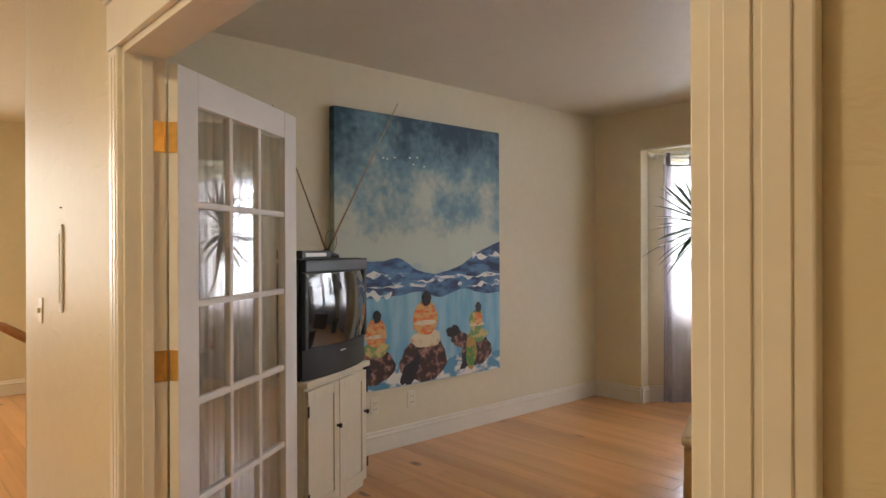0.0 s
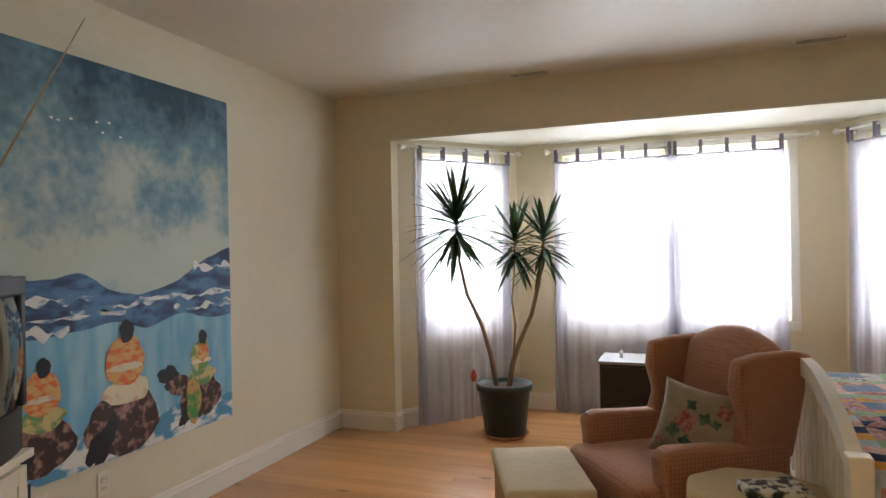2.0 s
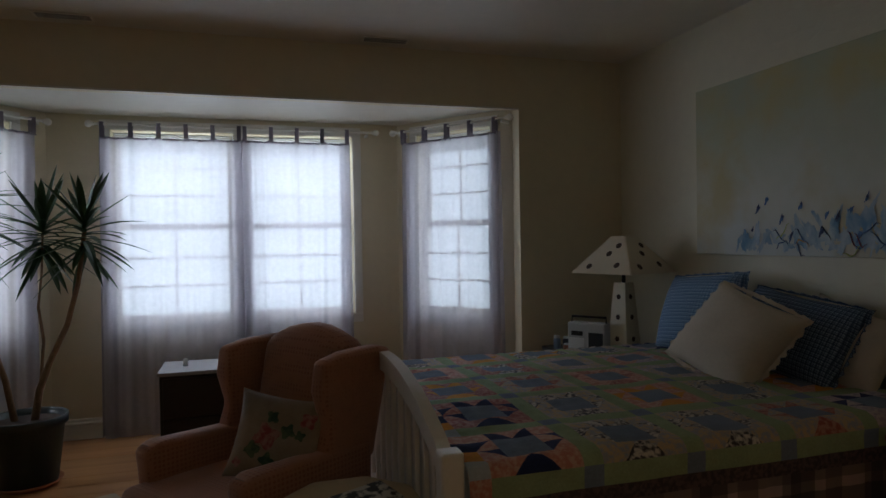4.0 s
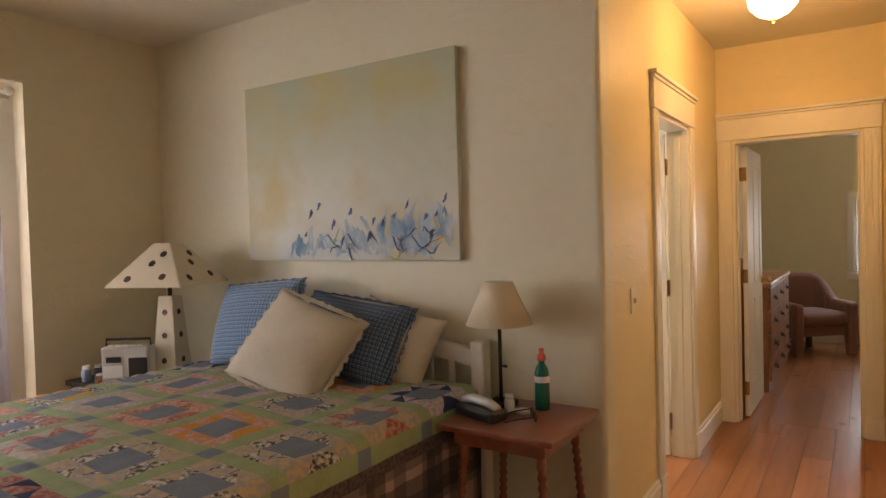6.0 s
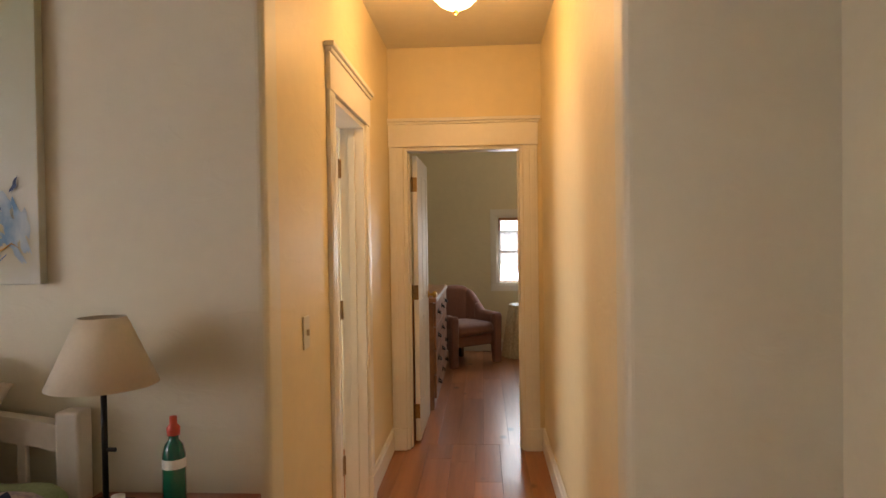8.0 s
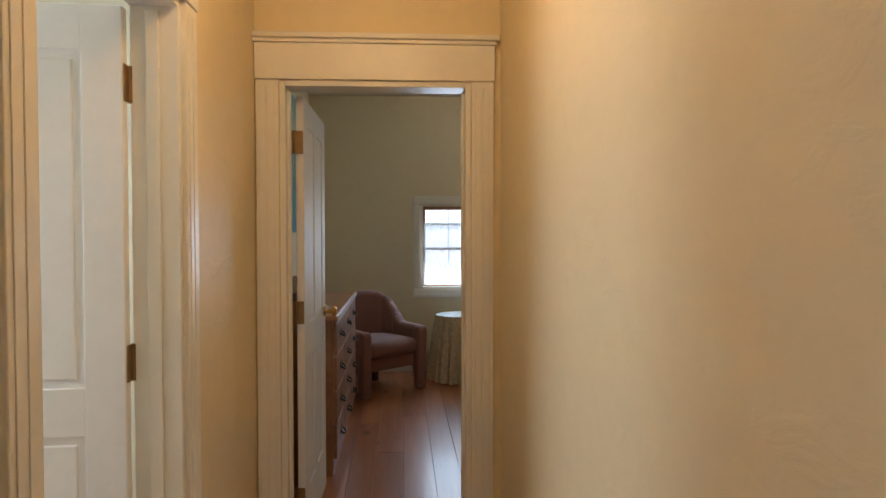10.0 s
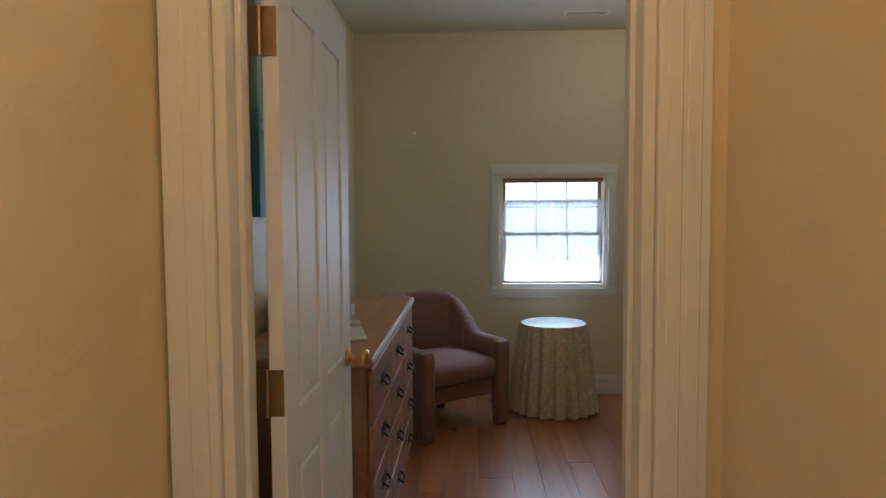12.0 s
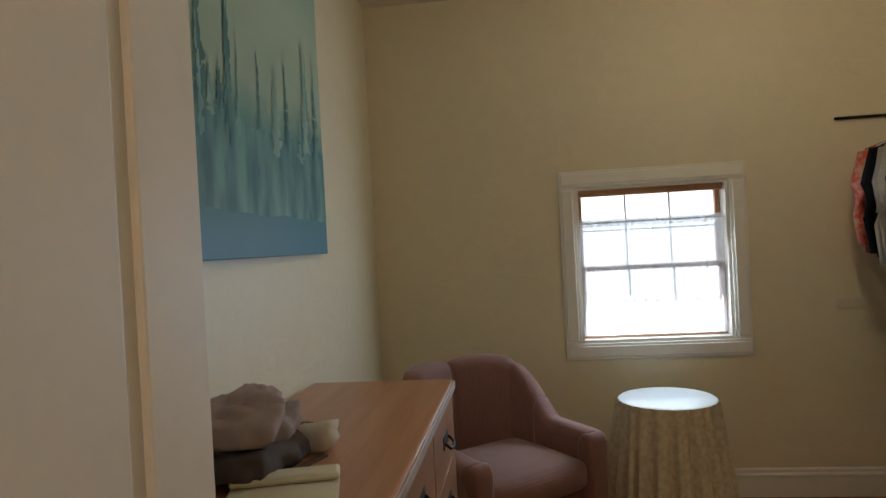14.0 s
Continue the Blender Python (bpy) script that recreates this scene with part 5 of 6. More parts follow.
def surface_print(parent, name, cx, cz, r, mat, w, h, t, seed):
    """A printed motif that follows the front of a cushion."""
    bm = bmesh.new()
    f = lambda x, z: -t / 2 * max(0.0, (1 - abs(2 * x / w) ** 2.4) * (1 - abs(2 * z / h) ** 2.4)) ** 0.55 - 0.0075
    rnd = random.Random(seed)
    c = bm.verts.new((cx, f(cx, cz), cz))
    pts = []
    for i in range(18):
        a = 2 * math.pi * i / 18
        rr = r * (1 + 0.25 * math.sin(4 * a + seed) + rnd.uniform(-0.1, 0.1))
        x, z = cx + rr * math.cos(a), cz + rr * math.sin(a)
        pts.append(bm.verts.new((x, f(x, z), z)))
    for i in range(18):
        bm.faces.new((c, pts[i], pts[(i + 1) % 18]))
    return part(name, bm, mat, parent)


for i, (x, z, r, mt) in enumerate(((-0.03, 0.00, 0.055, M_ROSE), (-0.075, -0.055, 0.035, M_LEAFP), (-0.01, -0.09, 0.034, M_LEAFP), (0.05, 0.03, 0.032, M_LEAFP), (-0.02, 0.075, 0.028, M_LEAFP), (0.12, 0.08, 0.036, M_ROSE), (0.10, 0.02, 0.022, M_LEAFP), (-0.13, -0.11, 0.022, M_ROSE), (0.09, -0.10, 0.026, M_ROSE))):
    surface_print(fc, "printed_flower" if mt is M_ROSE else "printed_leaf", x, z, r * 0.82, mt, 0.38, 0.35, 0.15, i)

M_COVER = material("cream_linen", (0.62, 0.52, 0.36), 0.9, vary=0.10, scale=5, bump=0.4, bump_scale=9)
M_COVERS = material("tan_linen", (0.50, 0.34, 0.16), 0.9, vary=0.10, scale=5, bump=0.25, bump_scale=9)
ot = thing("ottoman", pose(-0.84, 5.24, 0, 0, 0, 22), "square ottoman under a loose cream linen cover on dark feet", "ottoman")
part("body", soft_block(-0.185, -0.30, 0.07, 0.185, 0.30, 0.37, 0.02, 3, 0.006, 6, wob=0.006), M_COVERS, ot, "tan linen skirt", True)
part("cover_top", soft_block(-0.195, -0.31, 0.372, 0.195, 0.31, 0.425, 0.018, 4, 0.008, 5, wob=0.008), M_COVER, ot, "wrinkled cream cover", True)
for x in (-0.15, 0.15):
    for y in (-0.26, 0.26):
        part("foot", box(x - 0.025, y - 0.025, 0, x + 0.025, y + 0.025, 0.075, 0.004), M_DKWOOD, ot)

M_WICK = fabric("straw_tapestry", (0.52, 0.38, 0.17), (0.34, 0.24, 0.10), 60)
st = thing("footstool", pose(0.055, 4.88, 0), "octagonal straw-coloured stool with floral cloth on top", "stool")
oc = [(0.27 * math.cos(math.pi / 8 + i * math.pi / 4), 0.27 * math.sin(math.pi / 8 + i * math.pi / 4)) for i in range(8)]
part("body", prism([(x * 0.96, y * 0.96) for x, y in oc], 0.0, 0.46, 0.012), M_WICK, st)
part("top", prism(oc, 0.461, 0.545, 0.03, 3), M_WICK, st, "padded octagonal top", True)
nap = thing("floral_scarf", pose(0.10, 4.84, 0.546, 0, 0, 20), "crumpled dark floral scarf on the stool", "scarf")
part("cloth", soft_block(-0.11, -0.07, 0.0, 0.11, 0.07, 0.035, 0.012, 4, 0.004, 9, wob=0.02), two_tone("dark_floral_cloth", (0.015, 0.02, 0.018), (0.60, 0.56, 0.45), 26, (0.45, 0.55)), nap, smooth=True)

# ---- bed ----
M_BEDW = material("white_bed_paint", (0.78, 0.73, 0.64), 0.4, vary=0.05, scale=4, bump=0.06, bump_scale=30)
bed = thing("bed", pose(0, 0, 0), "white slatted wooden double bed", "bed")
BY0, BY1, BXF, BXH = 4.53, 6.15, 0.30, 2.36
for x, h in ((BXF, 0.80), (BXH, 0.945)):
    for y in (BY0, BY1):
        part("post", box(x - 0.035, y - 0.035, 0, x + 0.035, y + 0.035, h, 0.008), M_BEDW, bed)


def arch_rail(x, z0, rise, t, h, seg=28):
    bm = bmesh.new()
    ya, yb = BY0 + 0.034, BY1 - 0.034
    rows = []
    for i in range(seg + 1):
        u = i / seg
        s = math.sin(math.pi * u) ** 0.75
        z = z0 + rise * s
        y = ya + (yb - ya) * u
        rows.append([bm.verts.new(p) for p in ((x - t, y, z - h), (x + t, y, z - h), (x + t, y, z), (x - t, y, z))])
    for a, b in zip(rows, rows[1:]):
        for k in range(4):
            bm.faces.new((a[k], a[(k + 1) % 4], b[(k + 1) % 4], b[k]))
    bm.faces.new(rows[0][::-1])
    bm.faces.new(rows[-1])
    bmesh.ops.recalc_face_normals(bm, faces=bm.faces)
    return bm


for x, z0, rise in ((BXF, 0.775, 0.17), (BXH, 0.905, 0.06)):
    part("top_rail", arch_rail(x, z0, rise, 0.022, 0.075), M_BEDW, bed)
    part("lower_rail", box(x - 0.018, BY0 + 0.034, 0.22, x + 0.018, BY1 - 0.034, 0.32, 0.004), M_BEDW, bed)
    n = 13
    for i in range(1, n):
        u = i / n
        y = BY0 + 0.034 + (BY1 - BY0 - 0.068) * u
        part("slat", box(x - 0.009, y - 0.014, 0.319, x + 0.009, y + 0.014, z0 + rise * math.sin(math.pi * u) ** 0.75 - 0.07, 0.003), M_BEDW, bed)
for y in (BY0, BY1):
    part("side_rail", box(BXF + 0.034, y - 0.013, 0.22, BXH - 0.034, y + 0.013, 0.36, 0.004), M_BEDW, bed)
M_TICK = material("white_ticking", (0.70, 0.68, 0.62), 0.9, vary=0.05)
mt_ = thing("mattress", pose(0, 0, 0), "thick white mattress on the bed", "mattress")
part("body", box(BXF + 0.05, BY0 + 0.045, 0.30, BXH - 0.05, BY1 - 0.045, 0.715, 0.05, 3), M_TICK, mt_)


def plaid(name, base, d1, d2, sx=34.0):
    m = bpy.data.materials.new(name)
    m.use_nodes = True
    nt = m.node_tree
    L = nt.links.new
    b = nt.nodes["Principled BSDF"]
    b.inputs["Roughness"].default_value = 0.95
    tc, sp = nt.nodes.new("ShaderNodeTexCoord"), nt.nodes.new("ShaderNodeSeparateXYZ")
    L(tc.outputs["Object"], sp.inputs[0])
    col = None
    for ax, c, f, th in ((0, d1, sx, 0.2), (2, d1, sx, 0.1), (0, d2, sx * 0.5, 0.6), (2, d2, sx * 0.5, 0.55)):
        mu, si, gt, mx = (nt.nodes.new(k) for k in ("ShaderNodeMath", "ShaderNodeMath", "ShaderNodeMath", "ShaderNodeMixRGB"))
        mu.operation, mu.inputs[1].default_value = "MULTIPLY", f
        si.operation = "SINE"
        gt.operation, gt.inputs[1].default_value = "GREATER_THAN", th
        L(sp.outputs[ax], mu.inputs[0])
        L(mu.outputs[0], si.inputs[0])
        L(si.outputs[0], gt.inputs[0])
        ml = nt.nodes.new("ShaderNodeMath")
        ml.operation, ml.inputs[1].default_value = "MULTIPLY", 0.62
        L(gt.outputs[0], ml.inputs[0])
        L(ml.outputs[0], mx.inputs[0])
        if col is None:
            mx.inputs[1].default_value = (*base, 1)
        else:
            L(col, mx.inputs[1])
        mx.inputs[2].default_value = (*c, 1)
        col = mx.outputs[0]
    L(col, b.inputs["Base Color"])
    return m


M_PLAID = plaid("plaid_bed_skirt", (0.42, 0.30, 0.26), (0.10, 0.08, 0.09), (0.03, 0.028, 0.035))
sk = thing("bed_skirt", pose(0, 0, 0), "dark plaid bed skirt hanging to the floor", "bed skirt")
for ya, sg in ((BY0 - 0.026, 1), (BY1 + 0.026, 1)):
    b = pleated(BXF + 0.05, BXH - 0.05, 0.02, 0.62, 0.009, 14, 40 + int(ya), nx=130)
    b.transform(Matrix.Translation((0, ya, 0)))
    part("skirt", b, M_PLAID, sk, smooth=True)

# patchwork quilt: star blocks between green sashes
def cloth(name, c, v=0.16, print_=None):
    return two_tone(name, c, print_, 60, (0.42, 0.6)) if print_ else material(name, c, 0.95, vary=v, scale=12, bump=0.15, bump_scale=160)


QUILT = [cloth("quilt_green", (0.29, 0.36, 0.20)), cloth("quilt_slate", (0.17, 0.21, 0.28)), cloth("quilt_salmon", (0.50, 0.20, 0.14), print_=(0.58, 0.36, 0.26)), cloth("quilt_orange", (0.60, 0.27, 0.04)),
         cloth("quilt_navy", (0.018, 0.028, 0.10)), cloth("quilt_brick", (0.30, 0.07, 0.05), print_=(0.45, 0.22, 0.16)), cloth("quilt_lilac_print", (0.36, 0.28, 0.34), print_=(0.55, 0.46, 0.44)),
         cloth("quilt_stripe", (0.04, 0.035, 0.05), print_=(0.60, 0.55, 0.48)), cloth("quilt_tan_print", (0.50, 0.36, 0.20), print_=(0.30, 0.30, 0.32)), cloth("quilt_dark_border", (0.045, 0.035, 0.045), print_=(0.12, 0.08, 0.08)), cloth("quilt_pale_blue", (0.42, 0.46, 0.50))]
qx0, qx1, qy0, qy1 = BXF + 0.045, BXH - 0.09, BY0 - 0.045, BY1 + 0.045
qz = 0.765


def drape(x, s):
    """Place of the quilt at length x and width s, which runs from the near hem over the top to the far hem."""
    drop, r = 0.11, 0.05
    top = qy1 - qy0 - 2 * r
    arc = r * math.pi / 2
    und = 0.012 * noise.noise(Vector((x * 3.1, s * 3.1, 0))) + 0.005 * noise.noise(Vector((x * 11, s * 11, 3)))
    if s < drop:
        return Vector((x, qy0 + 0.6 * und, qz - r - (drop - s)))
    s -= drop
    if s < arc:
        a = s / r
        return Vector((x, qy0 + r - r * math.cos(a), qz - r + r * math.sin(a)))
    s -= arc
    if s < top:
        k = s / top
        return Vector((x, qy0 + r + s, qz + und + 0.018 * math.sin(math.pi * k)))
    s -= top
    if s < arc:
        a = s / r
        return Vector((x, qy1 - r + r * math.sin(a), qz - r + r * math.cos(a)))
    s -= arc
    return Vector((x, qy1 + 0.6 * und, qz - r - s))


total = 0.22 + 0.05 * math.pi + (qy1 - qy0 - 0.1)
bm = bmesh.new()
rk = random.Random(8)
BORD, SASH, CELLS = 0.05, 0.068, 4
nbx, nby = 5, 5
bx_ = (qx1 - qx0 - SASH * (nbx + 1)) / nbx
by_ = (total - 2 * BORD - SASH * (nby + 1)) / nby
xs, sy, ix, iy = [qx0], [0.0, BORD], [], [("b", 0)]
for i in range(nbx):
    xs += [xs[-1] + SASH]
    ix += [("s", 0)]
    for c in range(CELLS):
        xs += [xs[-1] + bx_ / CELLS]
        ix += [(i, c)]
xs += [xs[-1] + SASH]
ix += [("s", 0)]
for i in range(nby):
    sy += [sy[-1] + SASH]
    iy += [("s", 0)]
    for c in range(CELLS):
        sy += [sy[-1] + by_ / CELLS]
        iy += [(i, c)]
sy += [sy[-1] + SASH, total]
iy += [("s", 0), ("b", 0)]
pal = {}
for i in range(nbx):
    for j in range(nby):
        star = rk.choice((3, 4, 5, 7, 6, 3, 5))
        ground = rk.choice((2, 5, 2, 8, 2, 7, 6))
        pal[i, j] = (star, ground if ground != star else 8, rk.choice((1, 1, 10, 1)))
SUB = 3


def patch(xa, xb, sa, sb, mats):
    """One patch of cloth, as small faces; mats gives the material below and above its diagonal."""
    lo, hi, flip = mats
    g = [[bm.verts.new(drape(xa + (xb - xa) * u / SUB, sa + (sb - sa) * v / SUB) + Vector((0, 0, -0.004 if (u in (0, SUB) or v in (0, SUB)) else 0.0015))) for u in range(SUB + 1)] for v in range(SUB + 1)]
    for v in range(SUB):
        for u in range(SUB):
            q = (g[v][u], g[v][u + 1], g[v + 1][u + 1], g[v + 1][u])
            uu = SUB - 1 - u if flip else u
            if uu == v and lo != hi:
                tris = ((q[0], q[1], q[2]), (q[0], q[2], q[3])) if not flip else ((q[0], q[1], q[3]), (q[1], q[2], q[3]))
                for k_, t3 in enumerate(tris):
                    bm.faces.new(t3).material_index = (lo, hi)[k_]
            else:
                bm.faces.new(q).material_index = lo if uu > v else hi


for a in range(len(ix)):
    for b in range(len(iy)):
        (i, c), (j, d) = ix[a], iy[b]
        if j == "b":
            mt3 = (9, 9, False)
        elif a == 0:
            mt3 = ((4, 4, False), (2, 2, False), (10, 10, False), (3, 3, False))[b % 4]
        elif i == "s" and j == "s":
            mt3 = (1, 1, False)
        elif i == "s" or j == "s":
            mt3 = (0, 0, False)
        else:
            s_, g_, c_ = pal[i, j]
            if c in (1, 2) and d in (1, 2):
                mt3 = (c_, c_, False)
            elif c in (0, 3) and d in (0, 3):
                mt3 = (g_, g_, False)
            else:
                mt3 = (s_, g_, (c + d) % 2 == 0) if d in (0, 3) else (g_, s_, (c + d) % 2 == 1)
        patch(xs[a], xs[a + 1], sy[b], sy[b + 1], mt3)
bmesh.ops.remove_doubles(bm, verts=bm.verts, dist=0.0004)
qu = thing("quilt", pose(0, 0, 0), "patchwork quilt of star blocks with green sashes spread on the bed", "quilt")
part("patchwork", bm, QUILT, qu, smooth=True)


def gingham(name, a, b2, f):
    return plaid(name, a, b2, tuple(x * 0.75 for x in b2), f)


M_GING = gingham("blue_gingham", (0.42, 0.54, 0.70), (0.08, 0.17, 0.32), 620)
M_GING2 = gingham("navy_gingham", (0.30, 0.38, 0.50), (0.025, 0.06, 0.14), 620)
M_LINEN = material("cream_cotton", (0.62, 0.54, 0.43), 0.95, vary=0.06, scale=8, bump=0.35, bump_scale=14)


def pillow(m, w, h, t, mat, seed, label, ruffle=None, category="pillow"):
    e = thing("pillow", m, label, category, "pillows on the bed")
    part("cover", cushion_mesh(w, h, t, seed, 0.045, 22), mat, e, smooth=True)
    if ruffle:
        b = bmesh.new()
        n = 120
        inner, outer = [], []
        for i in range(n):
            a = 2 * math.pi * i / n
            c, s = math.cos(a), math.sin(a)
            k = 1 / max(abs(c), abs(s))
            pinch = 0.955
            p = Vector((c * k * w / 2 * pinch, 0, s * k * h / 2 * pinch))
            d = p.normalized() * ruffle
            inner.append(b.verts.new(p))
            outer.append(b.verts.new(p + d * (1 + (0.14 if ruffle > 0.02 else 0.05) * math.sin(i * 2.3)) + Vector((0, 0.010 * math.sin(i * 1.7 + seed), 0))))
        for i in range(n):
            b.faces.new((inner[i], inner[(i + 1) % n], outer[(i + 1) % n], outer[i]))
        part("flange", b, mat, e, "flat stitched flange", True)
    return e


# seen from the foot of the bed: local -y faces the foot
FACE = pose(0, 0, 0, 0, 0, -90)
pillow(pose(2.16, 5.77, 0.985) @ FACE @ pose(0, 0, 0, -22, -5, 0), 0.62, 0.47, 0.24, M_GING, 5, "plump blue gingham pillow leaning on the headboard", 0.012)
pillow(pose(2.16, 5.14, 0.945) @ FACE @ pose(0, 0, 0, -30, 6, 0), 0.66, 0.42, 0.20, M_GING2, 6, "navy gingham pillow leaning on the headboard", 0.014)
pillow(pose(2.24, 4.93, 0.915) @ FACE @ pose(0, 0, 0, -20, 14, 0), 0.46, 0.38, 0.15, M_LINEN, 7, "plain cream pillow behind the gingham one")
pillow(pose(1.92, 5.24, 0.935) @ FACE @ pose(0, 0, 0, -38, 15, 0), 0.55, 0.47, 0.21, M_LINEN, 8, "cream cotton pillow with frilled edge in front", 0.021)

# ---- bedside ----
M_RED = wood("red_brown_wood", (0.30, 0.10, 0.055), (0.16, 0.05, 0.028), 0.35, coat=0.2)
M_SHADE = sheer("cream_lamp_shade", (0.80, 0.72, 0.58), 0.02)


def bobbin_leg(parent, top, foot):
    a, b = Vector(top), Vector(foot)
    n = 34
    pts = [a + (b - a) * i / n for i in range(n + 1)]
    rad = [0.019 if i < 4 else (0.012 + 0.007 * abs(math.sin(i * math.pi / 2))) for i in range(n + 1)]
    part("leg", tube(pts, rad, 10), M_RED, parent, "turned bobbin leg", True)


ns = thing("bedside_table", pose(0, 0, 0), "red-brown wooden side table with splayed bobbin legs", "side table")
part("top", box(1.90, 3.99, 0.675, 2.385, 4.47, 0.70, 0.006), M_RED, ns)
part("apron", box(1.95, 4.04, 0.615, 2.335, 4.42, 0.6745, 0.004), M_RED, ns)
for sx, sy_ in ((-1, -1), (1, -1), (-1, 1), (1, 1)):
    cx_, cy_ = 2.142, 4.23
    bobbin_leg(ns, (cx_ + sx * 0.16, cy_ + sy_ * 0.16, 0.63), (cx_ + sx * 0.20, cy_ + sy_ * 0.20, 0.0))
part("shelf", box(2.00, 4.09, 0.20, 2.285, 4.37, 0.218, 0.004), M_RED, ns)

la = thing("table_lamp", pose(2.24, 4.365, 0.70), "slim black table lamp with cream cone shade", "lamp")
part("base", box(-0.055, -0.055, 0.0, 0.055, 0.055, 0.022, 0.005), M_IRON, la)
part("stem", tube([(0, 0, 0.02), (0, 0, 0.37)], 0.008, 10), M_IRON, la, smooth=True)
part("switch", tube([(0, -0.006, 0.17), (0, -0.03, 0.17)], 0.006, 8), M_IRON, la)


def cone(r0, r1, z0, z1, seg=36):
    b = bmesh.new()
    A, B = ([b.verts.new((r * math.cos(2 * math.pi * i / seg), r * math.sin(2 * math.pi * i / seg), z)) for i in range(seg)] for r, z in ((r0, z0), (r1, z1)))
    C, D = ([b.verts.new(((r - 0.003) * math.cos(2 * math.pi * i / seg), (r - 0.003) * math.sin(2 * math.pi * i / seg), z)) for i in range(seg)] for r, z in ((r0, z0), (r1, z1)))
    for i in range(seg):
        k = (i + 1) % seg
        for q in ((A[i], A[k], B[k], B[i]), (C[k], C[i], D[i], D[k]), (A[k], A[i], C[i], C[k]), (B[i], B[k], D[k], D[i])):
            b.faces.new(q)
    return b


M_SHADEC = material("cream_shade_paper", (0.72, 0.63, 0.48), 0.85, vary=0.04, scale=10)
part("shade", cone(0.140, 0.060, 0.345, 0.525), M_SHADEC, la, "cream cone shade", True)

ph = thing("telephone", pose(2.06, 4.36, 0.70, 0, 0, 70), "black and silver cordless telephone on the table", "telephone")
part("cradle", soft_block(-0.11, -0.045, 0.0, 0.11, 0.045, 0.045, 0.012, 2, 0.004, 3), M_BLACK, ph, smooth=True)
part("handset", tube([(-0.10, 0, 0.050), (-0.05, 0, 0.066), (0.05, 0, 0.068), (0.105, 0, 0.052)], [0.018, 0.020, 0.020, 0.016], 10), material("silver_plastic", (0.55, 0.54, 0.52), 0.35, 0.3), ph, "silver handset", True)
bo = thing("mouthwash_bottle", pose(2.27, 4.19, 0.70), "tall green plastic bottle with red cap on the side table", "bottle")
M_GRN = material("green_liquid_bottle", (0.0, 0.13, 0.075), 0.12, vary=0.03, coat=0.6)
part("body", lathe([(0, 0), (0.030, 0.002), (0.031, 0.03), (0.030, 0.15), (0.024, 0.175), (0.013, 0.19), (0.013, 0.20), (0, 0.201)], 20), M_GRN, bo, smooth=True)
part("cap", lathe([(0, 0.201), (0.017, 0.202), (0.018, 0.222), (0.010, 0.232), (0.010, 0.252), (0, 0.254)], 16), material("red_cap", (0.62, 0.08, 0.04), 0.4), bo, "red dispenser cap", True)
part("paper_label", lathe([(0.0312, 0.115), (0.0312, 0.140)], 20), M_BLIND, bo)
pb2 = thing("pill_bottle", pose(2.17, 4.29, 0.70), "small white pill bottle on the side table", "bottle")
part("body", lathe([(0, 0), (0.021, 0.001), (0.021, 0.05), (0.014, 0.056), (0, 0.057)], 16), M_BLIND, pb2, smooth=True)
part("cap", lathe([(0, 0.057), (0.017, 0.058), (0.017, 0.075), (0, 0.076)], 16), M_BLIND, pb2, smooth=True)
gl = thing("eyeglasses", pose(2.12, 4.16, 0.70, 0, 0, 35), "folded dark eyeglasses on the side table", "eyeglasses")
for x in (-0.033, 0.033):
    part("rim", tube([(x + 0.026 * math.cos(a), 0.0, 0.022 + 0.018 * math.sin(a)) for a in [i * 0.45 for i in range(15)]], 0.0028, 6), M_BLACK, gl)
    part("temple", tube([(x * 1.8, 0, 0.028), (x * 1.7, 0.07, 0.02), (x * 1.2, 0.12, 0.006)], 0.003, 6), M_BLACK, gl)
dish = thing("glass_dish", pose(2.20, 4.20, 0.70), "small clear dish under the bottles", "dish")
part("dish", lathe([(0, 0.0), (0.03, 0.0005), (0.036, 0.012), (0.034, 0.012), (0.028, 0.003), (0, 0.003)], 18, m=pose(0, 0.0, 0)), M_BLIND, dish)
dish.matrix_basis = pose(2.19, 4.24, 0.70)

# far side of the bed
n2 = thing("bedside_cabinet", pose(0, 0, 0), "low dark bedside table crowded with small things", "side table")
part("top", box(1.72, 6.22, 0.63, 2.39, 6.88, 0.66, 0.006), M_ESP, n2)
for x in (1.76, 2.35):
    for y in (6.26, 6.84):
        part("leg", box(x - 0.02, y - 0.02, 0, x + 0.02, y + 0.02, 0.6295, 0.004), M_ESP, n2)
part("shelf", box(1.75, 6.25, 0.25, 2.36, 6.85, 0.27, 0.004), M_ESP, n2)
M_STAR = material("cream_painted_wood", (0.74, 0.66, 0.50), 0.6, vary=0.05, scale=8)
M_SPOT = material("dark_star_motif", (0.05, 0.025, 0.015), 0.7)
l2 = thing("table_lamp", pose(2.08, 6.40, 0.66, 0, 0, 20), "cream lamp with square tapered foot and dotted pyramid shade", "lamp")


def taper(w0, w1, z0, z1, bev=0.003):
    b = bmesh.new()
    A = [b.verts.new((sx * w0, sy2 * w0, z0)) for sx, sy2 in ((-1, -1), (1, -1), (1, 1), (-1, 1))]
    B = [b.verts.new((sx * w1, sy2 * w1, z1)) for sx, sy2 in ((-1, -1), (1, -1), (1, 1), (-1, 1))]
    b.faces.new(A[::-1])
    b.faces.new(B)
    for i in range(4):
        b.faces.new((A[i], A[(i + 1) % 4], B[(i + 1) % 4], B[i]))
    bmesh.ops.bevel(b, geom=list(b.edges), offset=bev, segments=2, affect="EDGES")
    return b


